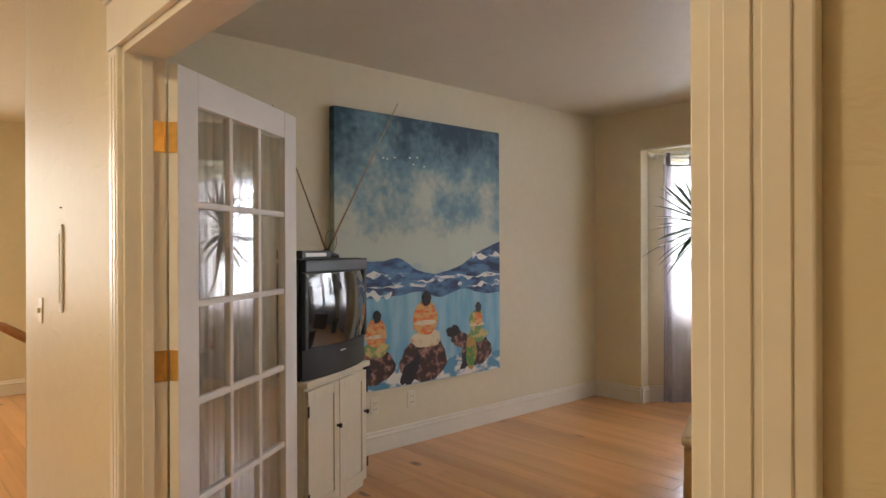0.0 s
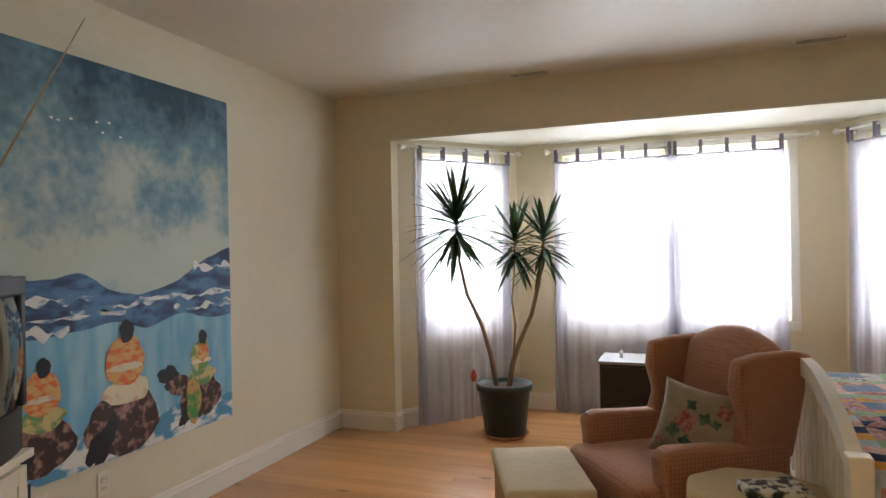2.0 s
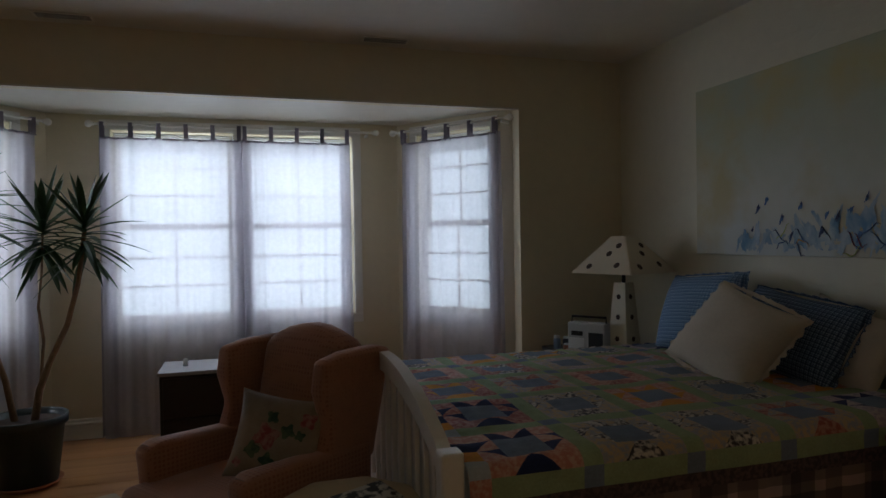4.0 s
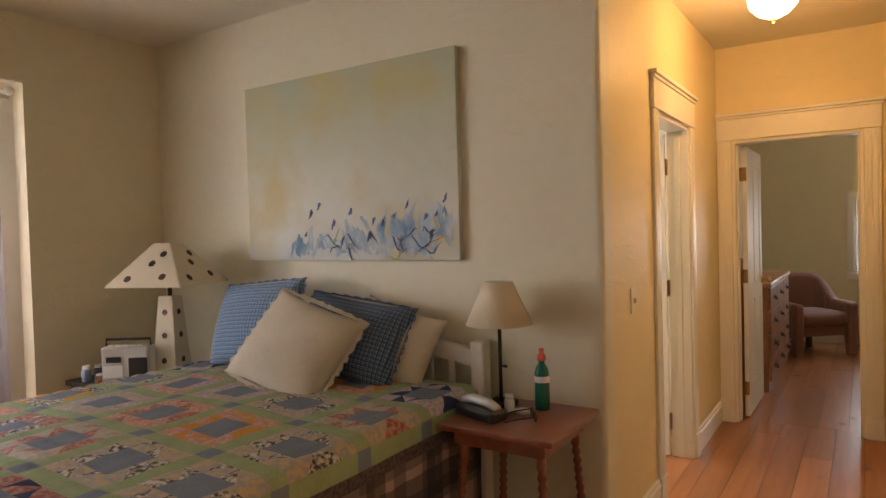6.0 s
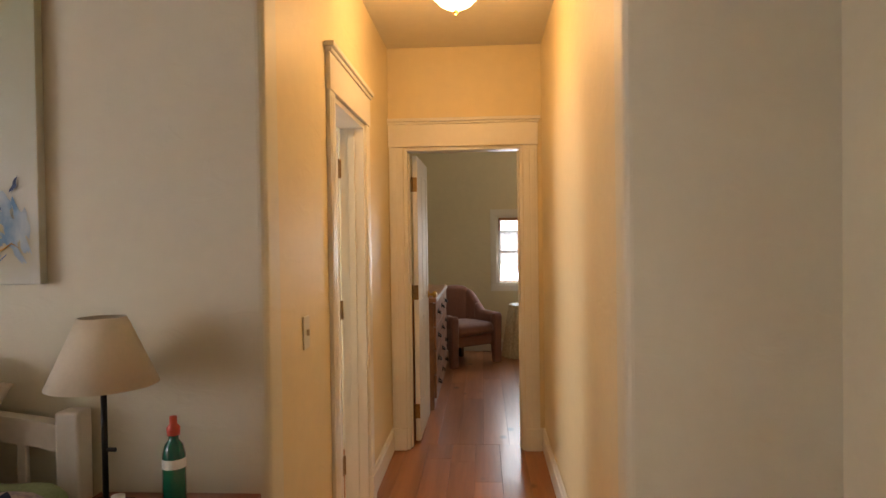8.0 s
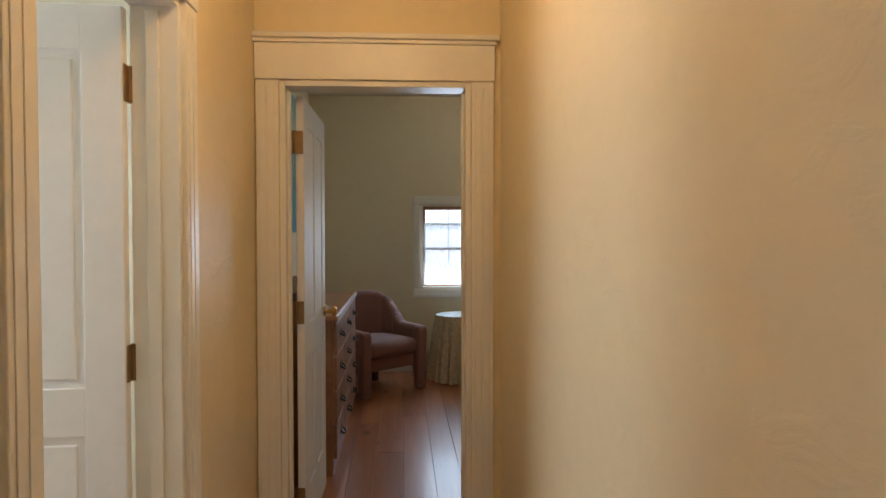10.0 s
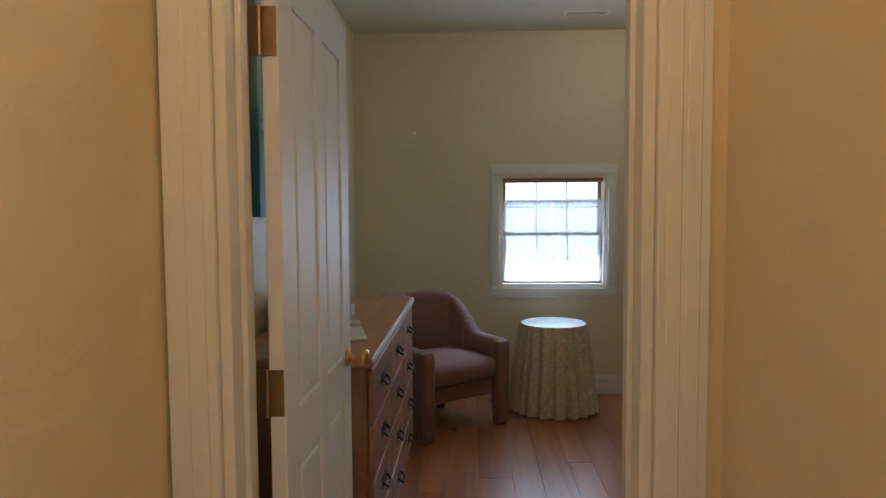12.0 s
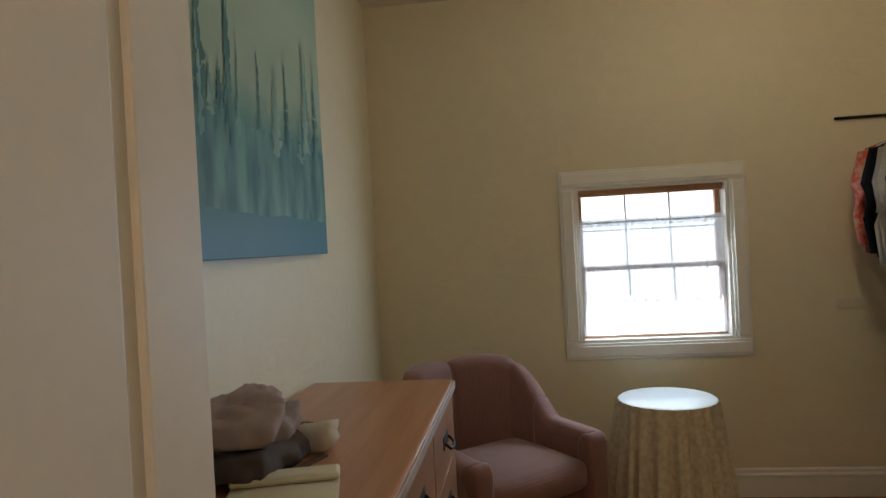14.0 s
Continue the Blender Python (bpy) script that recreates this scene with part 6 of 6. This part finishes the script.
part("foot", taper(0.078, 0.045, 0.0, 0.46), M_STAR, l2)
part("neck", tube([(0, 0, 0.46), (0, 0, 0.53)], 0.012, 8), M_IRON, l2)
part("shade", taper(0.24, 0.055, 0.525, 0.76, 0.004), M_SHADEC, l2, "cream pyramid shade with dark spots")
rs = random.Random(3)
for ang in (0, 90, 180, 270):
    R4 = pose(0, 0, 0, 0, 0, ang)
    for z, off in ((0.58, 0.10), (0.57, -0.11), (0.65, 0.0), (0.70, 0.045)):
        wz = 0.24 + (0.055 - 0.24) * (z - 0.525) / 0.235
        b = lathe([(0.0, 0.0), (0.022, 0.0005), (0.022, 0.0012), (0, 0.0014)], 7)
        b.transform(R4 @ pose(off, -wz - 0.0005, z, 90 - 38, 0, 0))
        part("spot", b, M_SPOT, l2)
    for z in (0.10, 0.24, 0.37):
        wz = 0.078 + (0.045 - 0.078) * z / 0.46
        b = lathe([(0.0, 0.0), (0.018, 0.0005), (0.018, 0.0012), (0, 0.0014)], 6)
        b.transform(R4 @ pose(0.0, -wz - 0.0005, z, 90 - 4, 0, 0))
        part("spot", b, M_SPOT, l2)
ra = thing("radio", pose(1.88, 6.50, 0.66, 0, 0, -55), "silver and black portable radio cassette player with handle", "radio")
M_SILV = material("silver_radio_plastic", (0.58, 0.58, 0.57), 0.4, 0.2, vary=0.05)
part("body", box(-0.13, -0.05, 0.0, 0.13, 0.05, 0.20, 0.012), M_SILV, ra)
part("cassette_door", box(0.02, -0.056, 0.03, 0.12, -0.0495, 0.14, 0.004), M_BLACK, ra, "black cassette door")
part("speaker_grille", box(-0.12, -0.055, 0.03, -0.01, -0.0495, 0.10, 0.004), M_BLIND, ra)
part("display", box(-0.10, -0.0555, 0.115, -0.02, -0.0495, 0.145, 0.002), M_DARK, ra)
for i in range(5):
    part("button", box(-0.10 + i * 0.04, -0.03, 0.1995, -0.07 + i * 0.04, -0.01, 0.206, 0.002), M_BLIND, ra)
part("handle", tube([(-0.12, 0, 0.18), (-0.12, 0, 0.235), (0.12, 0, 0.235), (0.12, 0, 0.18)], 0.008, 8), M_BLACK, ra)
for i, (x, y, c, h) in enumerate(((1.76, 6.72, (0.25, 0.35, 0.5), 0.09), (1.80, 6.80, (0.75, 0.75, 0.75), 0.06), (1.78, 6.62, (0.45, 0.20, 0.12), 0.05), (1.86, 6.78, (0.1, 0.1, 0.12), 0.07))):
    q = thing("small_jar", pose(x, y, 0.66), "small jar among the bedside clutter", "jar")
    part("jar", lathe([(0, 0), (0.024, 0.001), (0.025, h * 0.7), (0.018, h * 0.8), (0, h * 0.8)], 14), material("jar_tint", c, 0.3), q, smooth=True)
    part("lid", lathe([(0, h * 0.8), (0.02, h * 0.81), (0.02, h), (0, h)], 14), M_BLIND, q)

# ---- hall lamp ----
hl = thing("ceiling_lamp", pose(3.6, 3.46, CEIL), "round white glass ceiling lamp with brass finial, lit", "ceiling lamp")
part("canopy", lathe([(0.0, -0.03), (0.06, -0.029), (0.085, -0.012), (0.09, -0.001), (0, -0.0005)], 28), M_BRASS, hl, smooth=True)
M_BULB = glow("lit_opal_glass", (1.0, 0.80, 0.50), 6.0)
bo_ = part("glass_bowl", lathe([(0.0, -0.215), (0.03, -0.212), (0.075, -0.19), (0.112, -0.15), (0.122, -0.11), (0.105, -0.065), (0.07, -0.035)][::-1], 32), M_BULB, hl, "lit opal glass bowl", True)
bo_.visible_shadow = False
part("finial", lathe([(0, -0.24), (0.010, -0.236), (0.012, -0.224), (0.005, -0.214), (0, -0.2135)], 12), M_BRASS, hl, smooth=True)

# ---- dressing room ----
# unseen fixture, added above the clothes to go with the extra light
dl = thing("ceiling_lamp", pose(7.30, 2.30, CC), "unseen opal glass ceiling lamp added to light the dressing room", "ceiling lamp")
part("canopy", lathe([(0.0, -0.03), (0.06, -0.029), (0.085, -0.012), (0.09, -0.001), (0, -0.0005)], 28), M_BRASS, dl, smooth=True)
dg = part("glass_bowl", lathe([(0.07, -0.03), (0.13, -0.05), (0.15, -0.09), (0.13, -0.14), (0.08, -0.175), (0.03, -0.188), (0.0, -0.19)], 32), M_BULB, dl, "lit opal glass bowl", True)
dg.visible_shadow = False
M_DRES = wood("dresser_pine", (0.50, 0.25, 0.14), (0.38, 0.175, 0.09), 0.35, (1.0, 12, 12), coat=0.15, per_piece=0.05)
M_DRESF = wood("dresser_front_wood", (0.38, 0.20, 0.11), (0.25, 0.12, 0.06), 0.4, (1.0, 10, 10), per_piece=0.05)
X0, X1, YF, YB, ZTOP = 5.880, 7.467, 3.741, 4.27, 0.931
dr = thing("dresser", pose(X0, YF, 0), "long pine dresser with three columns of drawers and iron pulls", "dresser")
DW, DD = X1 - X0, YB - YF
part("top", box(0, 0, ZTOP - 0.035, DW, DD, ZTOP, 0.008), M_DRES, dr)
part("top_edge", box(0.0, -0.006, ZTOP - 0.034, DW, -0.0005, ZTOP - 0.006, 0.003), material("worn_pale_edge", (0.50, 0.46, 0.44), 0.35, vary=0.25, scale=30), dr, "worn pale front edge")
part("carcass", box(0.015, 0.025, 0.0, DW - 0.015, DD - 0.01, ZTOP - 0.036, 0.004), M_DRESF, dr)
for c in range(3):
    for r_ in range(4):
        xa = 0.03 + c * (DW - 0.06) / 3
        xb = xa + (DW - 0.06) / 3
        za = 0.09 + r_ * 0.20
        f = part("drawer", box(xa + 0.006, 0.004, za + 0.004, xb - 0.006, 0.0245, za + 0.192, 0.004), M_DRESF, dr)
        for px in ((xa + xb) / 2,):
            h = part("pull", tube([(px - 0.045, 0.0, za + 0.105), (px - 0.04, -0.018, za + 0.088), (px, -0.022, za + 0.080), (px + 0.04, -0.018, za + 0.088), (px + 0.045, 0.0, za + 0.105)], 0.005, 8), M_IRON, f, "black iron bail pull", True)
            part("pull_plate", box(px - 0.055, 0.0005, za + 0.085, px + 0.055, 0.0038, za + 0.125, 0.001), M_IRON, f)
M_PAPER = material("notepad_paper", (0.74, 0.70, 0.57), 0.8, vary=0.03)
npd = thing("notepad", pose(6.300, 3.95, ZTOP, 0, 0, -75), "open pale yellow writing pad on the dresser", "notepad")
part("page_block", box(-0.11, -0.15, 0.0005, 0.11, 0.15, 0.012, 0.002), M_PAPER, npd)
part("folded_cover", box(-0.112, 0.10, 0.0125, 0.112, 0.16, 0.030, 0.008), M_PAPER, npd)
knf = thing("paper_knife", pose(6.560, 3.98, ZTOP, 0, 0, -20), "dark brown paper knife on the dresser", "paper knife")
part("blade", box(-0.06, -0.011, 0.0005, 0.06, 0.011, 0.006, 0.002), M_DKWOOD, knf)
lau = thing("folded_laundry", pose(6.580, 4.12, ZTOP), "heap of crumpled grey and white laundry on the dresser", "laundry")
for i, (x, y, z, w_, c) in enumerate(((0, 0, 0.0, 0.17, (0.10, 0.08, 0.08)), (-0.02, 0.02, 0.07, 0.15, (0.32, 0.26, 0.25)), (-0.05, 0.0, 0.13, 0.12, (0.45, 0.36, 0.36)), (0.10, -0.05, 0.02, 0.05, (0.62, 0.56, 0.48)))):
    heap = soft_block(x - w_, y - 0.10, z * 0.6 + 0.003, x + w_ * 0.8, y + 0.10, z * 0.6 + 0.06, 0.02, 14, 0.004, 20 + i, wob=0.05)
    for v in heap.verts:
        n_ = abs(noise.noise(v.co * 17 + Vector((i * 3, 0, 0)))) + 0.5 * abs(noise.noise(v.co * 38))
        v.co += v.co.normalized() * 0.035 * n_
        v.co.z = max(v.co.z, 0.002)
    part("cloth", heap, material("laundry_cloth", c, 0.95, vary=0.1), lau, smooth=True)

M_PINK = fabric("mauve_striped_upholstery", (0.24, 0.12, 0.10), (0.19, 0.09, 0.078), 90)
tc_ = thing("tub_chair", pose(7.805, 3.445, 0, 0, 0, -50.3), "mauve channel-back tub armchair", "armchair")
TUB_W, TUB_B, TUB_R = 0.305, 0.60, 0.30


def tub_line(u):
    """Centre line of the curved wall seen from above, from one arm (u=-1) round the back to the other (u=1), and its outward direction."""
    s_, k = (1 if u >= 0 else -1), abs(u)
    if k > 0.55:
        t = (k - 0.55) / 0.45
        return Vector((s_ * TUB_W, (TUB_B - TUB_R) * (1 - t), 0)), Vector((s_, 0, 0))
    a = k / 0.55 * math.pi / 2
    return Vector((s_ * TUB_W * math.sin(a), TUB_B - TUB_R + TUB_R * math.cos(a), 0)), Vector((s_ * math.sin(a), math.cos(a), 0))


def tub_wall(u0, u1, n, channels):
    """A padded stretch of the wall: the back stands high and scalloped, the arms sink and roll outwards."""
    bm = bmesh.new()
    rows = []
    for i in range(n + 1):
        u = u0 + (u1 - u0) * i / n
        p, d = tub_line(u)
        k = abs(u)
        e2 = max(0.0, min(1.0, (0.62 - k) / 0.34))
        rise = e2 * e2 * (3 - 2 * e2)
        top = 0.585 + 0.275 * rise - 0.03 * max(0, k - 0.6)
        groove = abs(math.sin(u * channels * math.pi / 0.9)) ** 0.5 if channels else 1.0
        top -= 0.035 * (1 - groove) * rise
        pad = 0.040 + 0.038 * groove * rise
        low = 0.20
        roll = 0.030 * (1 - rise)
        lean = 0.07 * rise
        prof = [(0.040, low), (0.040, 0.42), (0.042 + roll * 0.5, top - 0.10), (0.045 + roll, top - 0.04), (0.030 + roll, top - 0.008), (0.0, top), (-pad * 0.7, top - 0.012), (-pad, top - 0.05), (-pad, 0.46), (-0.040, low)]
        rows.append([bm.verts.new(p + d * (o + lean * (z - low) / 0.66) + Vector((0, 0, z))) for o, z in prof])
    m = len(rows[0])
    for a, b in zip(rows, rows[1:]):
        for j in range(m):
            bm.faces.new((a[j], a[(j + 1) % m], b[(j + 1) % m], b[j]))
    bm.faces.new(rows[0][::-1])
    bm.faces.new(rows[-1])
    bmesh.ops.recalc_face_normals(bm, faces=bm.faces)
    return bm


part("seat_frame", box(-0.26, 0.02, 0.21, 0.26, 0.52, 0.335, 0.02), M_PINK, tc_)
part("seat_cushion", soft_block(-0.26, -0.03, 0.336, 0.26, 0.48, 0.465, 0.045, 4, 0.025, 12), M_PINK, tc_, "rounded seat cushion", True)
part("backrest", tub_wall(-0.5, 0.5, 100, 2.7), M_PINK, tc_, "curved back stitched in upright channels", True)
for s in (-1, 1):
    part("arm", tub_wall(s * 0.499, s * 1.0, 24, 0), M_PINK, tc_, smooth=True)
    part("arm_front", curve_block([(-0.030, 0.0), (0.030, 0.0), (0.055, 0.22), (0.055, 0.52), (0.02, 0.565), (-0.025, 0.568), (-0.045, 0.53), (-0.035, 0.22)], s * TUB_W - 0.046, s * TUB_W + 0.058 if s > 0 else s * TUB_W + 0.046, 0.02), M_PINK, tc_, "upholstered front post reaching the floor", True)
    part("back_leg", box(s * 0.20 - 0.025, 0.50, 0.0, s * 0.20 + 0.025, 0.55, 0.205, 0.006), M_DKWOOD, tc_)

M_LACE = two_tone("ecru_lace", (0.52, 0.45, 0.30), (0.64, 0.57, 0.41), 40, (0.4, 0.6))
M_TTOP = material("white_table_cover", (0.70, 0.72, 0.72), 0.35, vary=0.03)
tb = thing("round_table", pose(8.360, 2.81, 0), "small round table under a floor-length ecru lace cloth", "table")
part("tabletop", lathe([(0.0, 0.60), (0.225, 0.601), (0.232, 0.606), (0.232, 0.618), (0.226, 0.623), (0, 0.624)], 40), M_TTOP, tb, "white round top", True)
part("pedestal", lathe([(0.0, 0.0), (0.12, 0.001), (0.10, 0.02), (0.03, 0.05), (0.028, 0.56), (0.08, 0.599), (0, 0.5995)], 16), M_DKWOOD, tb)
bm = bmesh.new()
seg, nz = 300, 12
rw = []
for j in range(nz + 1):
    v = j / nz
    rw.append([bm.verts.new(((0.236 + 0.065 * v + (0.004 + 0.026 * v ** 0.8) * (abs(math.sin(10.5 * a + 0.8 * math.sin(3 * a))) * 2 - 1.2 + 0.3 * math.sin(37 * a))) * math.cos(a), (0.236 + 0.065 * v + (0.004 + 0.026 * v ** 0.8) * (abs(math.sin(10.5 * a + 0.8 * math.sin(3 * a))) * 2 - 1.2 + 0.3 * math.sin(37 * a))) * math.sin(a), 0.622 - 0.615 * v)) for a in [2 * math.pi * i / seg for i in range(seg)]])
for a, b in zip(rw, rw[1:]):
    for i in range(seg):
        bm.faces.new((a[i], b[i], b[(i + 1) % seg], a[(i + 1) % seg]))
part("tablecloth", bm, M_LACE, tb, "pleated lace cloth", True)

# clothes rails
M_WIRE = material("grey_shelf_edge", (0.15, 0.145, 0.14), 0.35)
M_SHELF = material("cream_shelf_board", (0.68, 0.60, 0.44), 0.5, vary=0.04)
RY = 1.58
su = thing("closet_shelf", pose(0, 0, 0), "cream wardrobe shelf unit with boards and end panel", "shelf unit")
part("end_panel", box(7.000, CYR + 0.001, 0.0, 7.022, 1.80, 2.06, 0.003), M_SHELF, su)
for z in (0.35, 0.75, 1.12, 1.50, 1.86, 2.04):
    part("board", box(6.180, CYR + 0.001, z, 6.999, 1.79, z + 0.02, 0.003), M_SHELF, su)
part("end_panel", box(6.160, CYR + 0.001, 0.0, 6.180, 1.80, 2.06, 0.003), M_SHELF, su)
for zr, name in ((1.90, "upper"), (1.02, "lower")):
    r = thing("clothes_rail", pose(0, 0, 0), "chrome clothes rail under a white shelf edge", "clothes rail", "clothes rails")
    part("rail", tube([(7.023, RY, zr), (8.460 if zr > 1.5 else 8.310, RY, zr)], 0.013, 10), M_CHROME, r)
    part("shelf_edge", box(7.023, 1.765, zr + 0.035, 8.180, 1.795, zr + 0.055, 0.003), M_WIRE, r, "white shelf edge")
    part("shelf_board", box(7.023, CYR + 0.001, zr + 0.056, 8.200, 1.78, zr + 0.068, 0.003), M_DKWOOD, r)
    part("bracket", box(8.160, CYR + 0.001, zr - 0.02, 8.180, 1.76, zr + 0.0345, 0.003), M_IRON, r)
sp_ = thing("rail_stub", pose(0, 0, 0), "thin dark rod end fixed to the wall", "rod")
part("rod", tube([(CX - 0.010, 1.825, 1.965), (CX - 0.010, CYR + 0.02, 1.965)], 0.008, 8), M_IRON, sp_)
part("wall_cleat", box(CX - 0.02, 1.72, 0.985, CX - 0.001, 1.86, 1.03, 0.003), M_SHELF, sp_)

rg = random.Random(17)
PALETTE = [(0.005, 0.005, 0.006), (0.008, 0.007, 0.008), (0.012, 0.010, 0.010), (0.16, 0.125, 0.10), (0.26, 0.21, 0.15), (0.006, 0.007, 0.012), (0.22, 0.095, 0.075), (0.026, 0.018, 0.016)]


def garment(x, z, length, half, mat, hang, seed, label, sleeve=True, fold=0.022, folded=False):
    """A garment on its hanger, spread across the rail; shoulders slope, hem uneven."""
    e = thing("hanging_garment", pose(x, RY, z, 0, 0, random.Random(seed).uniform(-7, 7)), label, "garment", "clothes on the rails")
    part("hanger", tube([(0, -half, -0.125), (0, 0, -0.055), (0, 0, -0.02), (0, 0.018, 0.005), (0, 0.0, 0.019), (0, -0.016, 0.008)], 0.0045, 6), hang, e)
    part("hanger_bar", tube([(0, 0, -0.055), (0, half, -0.125), (0, -half, -0.125)], 0.0045, 6), hang, e)
    r3 = random.Random(seed)
    bm = bmesh.new()
    n, nzz = 12, 8
    for s in (-1, 1):
        g = []
        for j in range(nzz + 1):
            v = j / nzz
            row = []
            for i in range(n + 1):
                u = 2 * i / n - 1
                wy = half * (1.0 + 0.10 * v + (0.10 if sleeve and v < 0.55 else 0))
                zs = -0.128 if folded else -0.062 - 0.075 * abs(u) ** 1.3
                zz_ = zs + (-length - zs + 0.02 * math.sin(u * 5 + seed)) * v
                th_ = fold * (0.35 + 0.9 * v) * (1 - abs(u) ** 6) + 0.006 * math.sin(u * 8 + seed + v * 2) * v
                row.append(bm.verts.new((s * th_, u * wy, zz_)))
            g.append(row)
        for a, b in zip(g, g[1:]):
            for i in range(n):
                q = (a[i], a[i + 1], b[i + 1], b[i])
                bm.faces.new(q if s > 0 else q[::-1])
    bmesh.ops.remove_doubles(bm, verts=bm.verts, dist=0.0015)
    part("cloth", bm, mat, e, smooth=True)
    if sleeve:
        b = tube([(0.0, half * 0.98, -0.14), (0.01, half * 1.12, -0.30), (0.015, half * 1.10, -length * 0.55 - 0.1), (0.01, half * 1.04, -min(0.68, length * 0.95))], [0.035, 0.045, 0.042, 0.035], 8)
        part("sleeve", b, mat, e, smooth=True)
    return e


M_HWHITE = material("white_hanger", (0.70, 0.68, 0.64), 0.4)
cl_m = [material("garment_cloth", c, 0.95, vary=0.15, scale=8, spec=0.08) for i, c in enumerate(PALETTE)]
M_REDF = two_tone("red_print_cloth", (0.55, 0.07, 0.03), (0.50, 0.28, 0.20), 40, (0.45, 0.6))
M_CHK = plaid("black_white_check", (0.55, 0.52, 0.48), (0.02, 0.02, 0.02), (0.10, 0.10, 0.10), 60)
upper = [(8.490, M_REDF, 0.62, "red printed blouse"), (8.410, cl_m[0], 0.66, "black blouse"), (8.330, cl_m[4], 0.72, "beige shirt"), (8.260, cl_m[4], 0.70, "beige shirt"), (8.180, cl_m[5], 0.62, "dark blue shirt"),
         (8.110, cl_m[3], 0.70, "grey-brown shirt"), (8.030, cl_m[0], 0.78, "black shirt"), (7.960, cl_m[0], 0.76, "black shirt"), (7.860, cl_m[6], 0.70, "dusty pink jacket"), (7.780, cl_m[6], 0.66, "dusty pink jacket"), (7.690, M_CHK, 0.76, "black and white checked shirt")]
for i in range(10):
    upper.append((7.600 - i * 0.058, cl_m[i % 3], 0.76 + 0.03 * (i % 2), "black garment"))
for i, (x, mt4, ln_, what) in enumerate(upper):
    garment(x, 1.90, ln_, 0.205 + 0.012 * math.sin(i * 2.1), mt4, M_HWHITE if i % 3 else M_CHROME, i + 1, what + " on a hanger in the upper row", fold=0.024 if i < 11 else 0.030)
for i in range(24):
    x = 8.260 - i * 0.051
    mt5 = cl_m[4] if i in (0, 1) else cl_m[3] if i in (14, 19) else cl_m[7] if i > 18 else cl_m[rg.choice((0, 1, 2, 5, 0))]
    garment(x, 1.02, 0.86 if i not in (0, 1) else 0.80, 0.20 + 0.015 * math.sin(i * 1.7), mt5, M_HWHITE if i % 4 != 1 else M_CHROME, i + 60, "beige trousers and shirt on a hanger in the lower row" if i in (0, 1) else "dark garment on a hanger in the lower row", sleeve=i % 3 == 0, fold=0.022 if i % 3 == 0 else 0.015, folded=i % 3 != 0)
for i, (x, c, wd, hh) in enumerate(((7.980, (0.12, 0.11, 0.12), 0.13, 0.08), (7.660, (0.012, 0.012, 0.013), 0.20, 0.10), (7.360, (0.015, 0.014, 0.016), 0.16, 0.07))):
    q = thing("folded_clothes", pose(x, 1.62, 1.969), "dark clothes heaped on the upper shelf", "clothes pile")
    part("cloth", soft_block(-wd, -0.12, 0.0, wd, 0.12, hh, 0.03, 4, 0.01, i + 3, wob=0.04), material("heap_cloth", tuple(v * 0.5 for v in c), 0.95, vary=0.2, spec=0.08), q, smooth=True)
for z, cs in ((1.14, ((0.55, 0.45, 0.36), (0.5, 0.35, 0.38))), (0.77, ((0.10, 0.24, 0.26), (0.5, 0.3, 0.32))), (1.52, ((0.03, 0.04, 0.05), (0.05, 0.05, 0.06))), (1.88, ((0.05, 0.06, 0.09),))):
    for k_, c in enumerate(cs):
        q = thing("folded_clothes", pose(6.780, 1.58, z + k_ * 0.072), "folded clothes stacked on the wardrobe shelf", "clothes pile")
        part("cloth", soft_block(-0.19, -0.17, 0.0, 0.19, 0.20, 0.07, 0.025, 3, 0.006, k_ + int(z * 10), wob=0.012), material("folded_cloth", c, 0.95, vary=0.15), q, smooth=True)

# ---- floor planks ----
structure("floor", box(-6.9, -0.12, -0.22, CX + 0.18, 8.2, -0.018), M_SEAM, "wide honey pine plank floor with dark knots and seams", "floor")
FLOOR = bpy.data.objects["floor"]
rndp = random.Random(5)


def planks(x0, x1, y0, y1, width, mat):
    y = y0
    while y < y1 - 0.02:
        w = min(width * rndp.uniform(0.85, 1.15), y1 - y)
        x = x0 - rndp.uniform(0, 1.5)
        while x < x1:
            ln = rndp.uniform(1.8, 3.6)
            a, b = max(x, x0), min(x + ln, x1)
            if b - a > 0.03:
                t = rndp.uniform(-0.0006, 0.0006)
                o = part("plank", box(0, 0, -0.016, b - a - 0.001, w - 0.0014, 0, 0.0008, 1), mat, FLOOR)
                o.location = (a, y, t - 0.001)
            x += ln
        y += w


planks(XW, XE, YS, 8.0, 0.165, M_FLOOR)
planks(XE, HX + 0.12, HR, HL, 0.15, M_FLOOR2)
planks(HX + 0.12, CX, CYR, CYL, 0.16, M_FLOOR2)
planks(XE + 0.12, HX, HL, 6.1, 0.15, M_FLOOR2)
planks(-6.78, XE, 0.0, YS, 0.165, M_FLOOR)
planks(-6.78, XW - 0.12, YS, 3.28, 0.165, M_FLOOR)
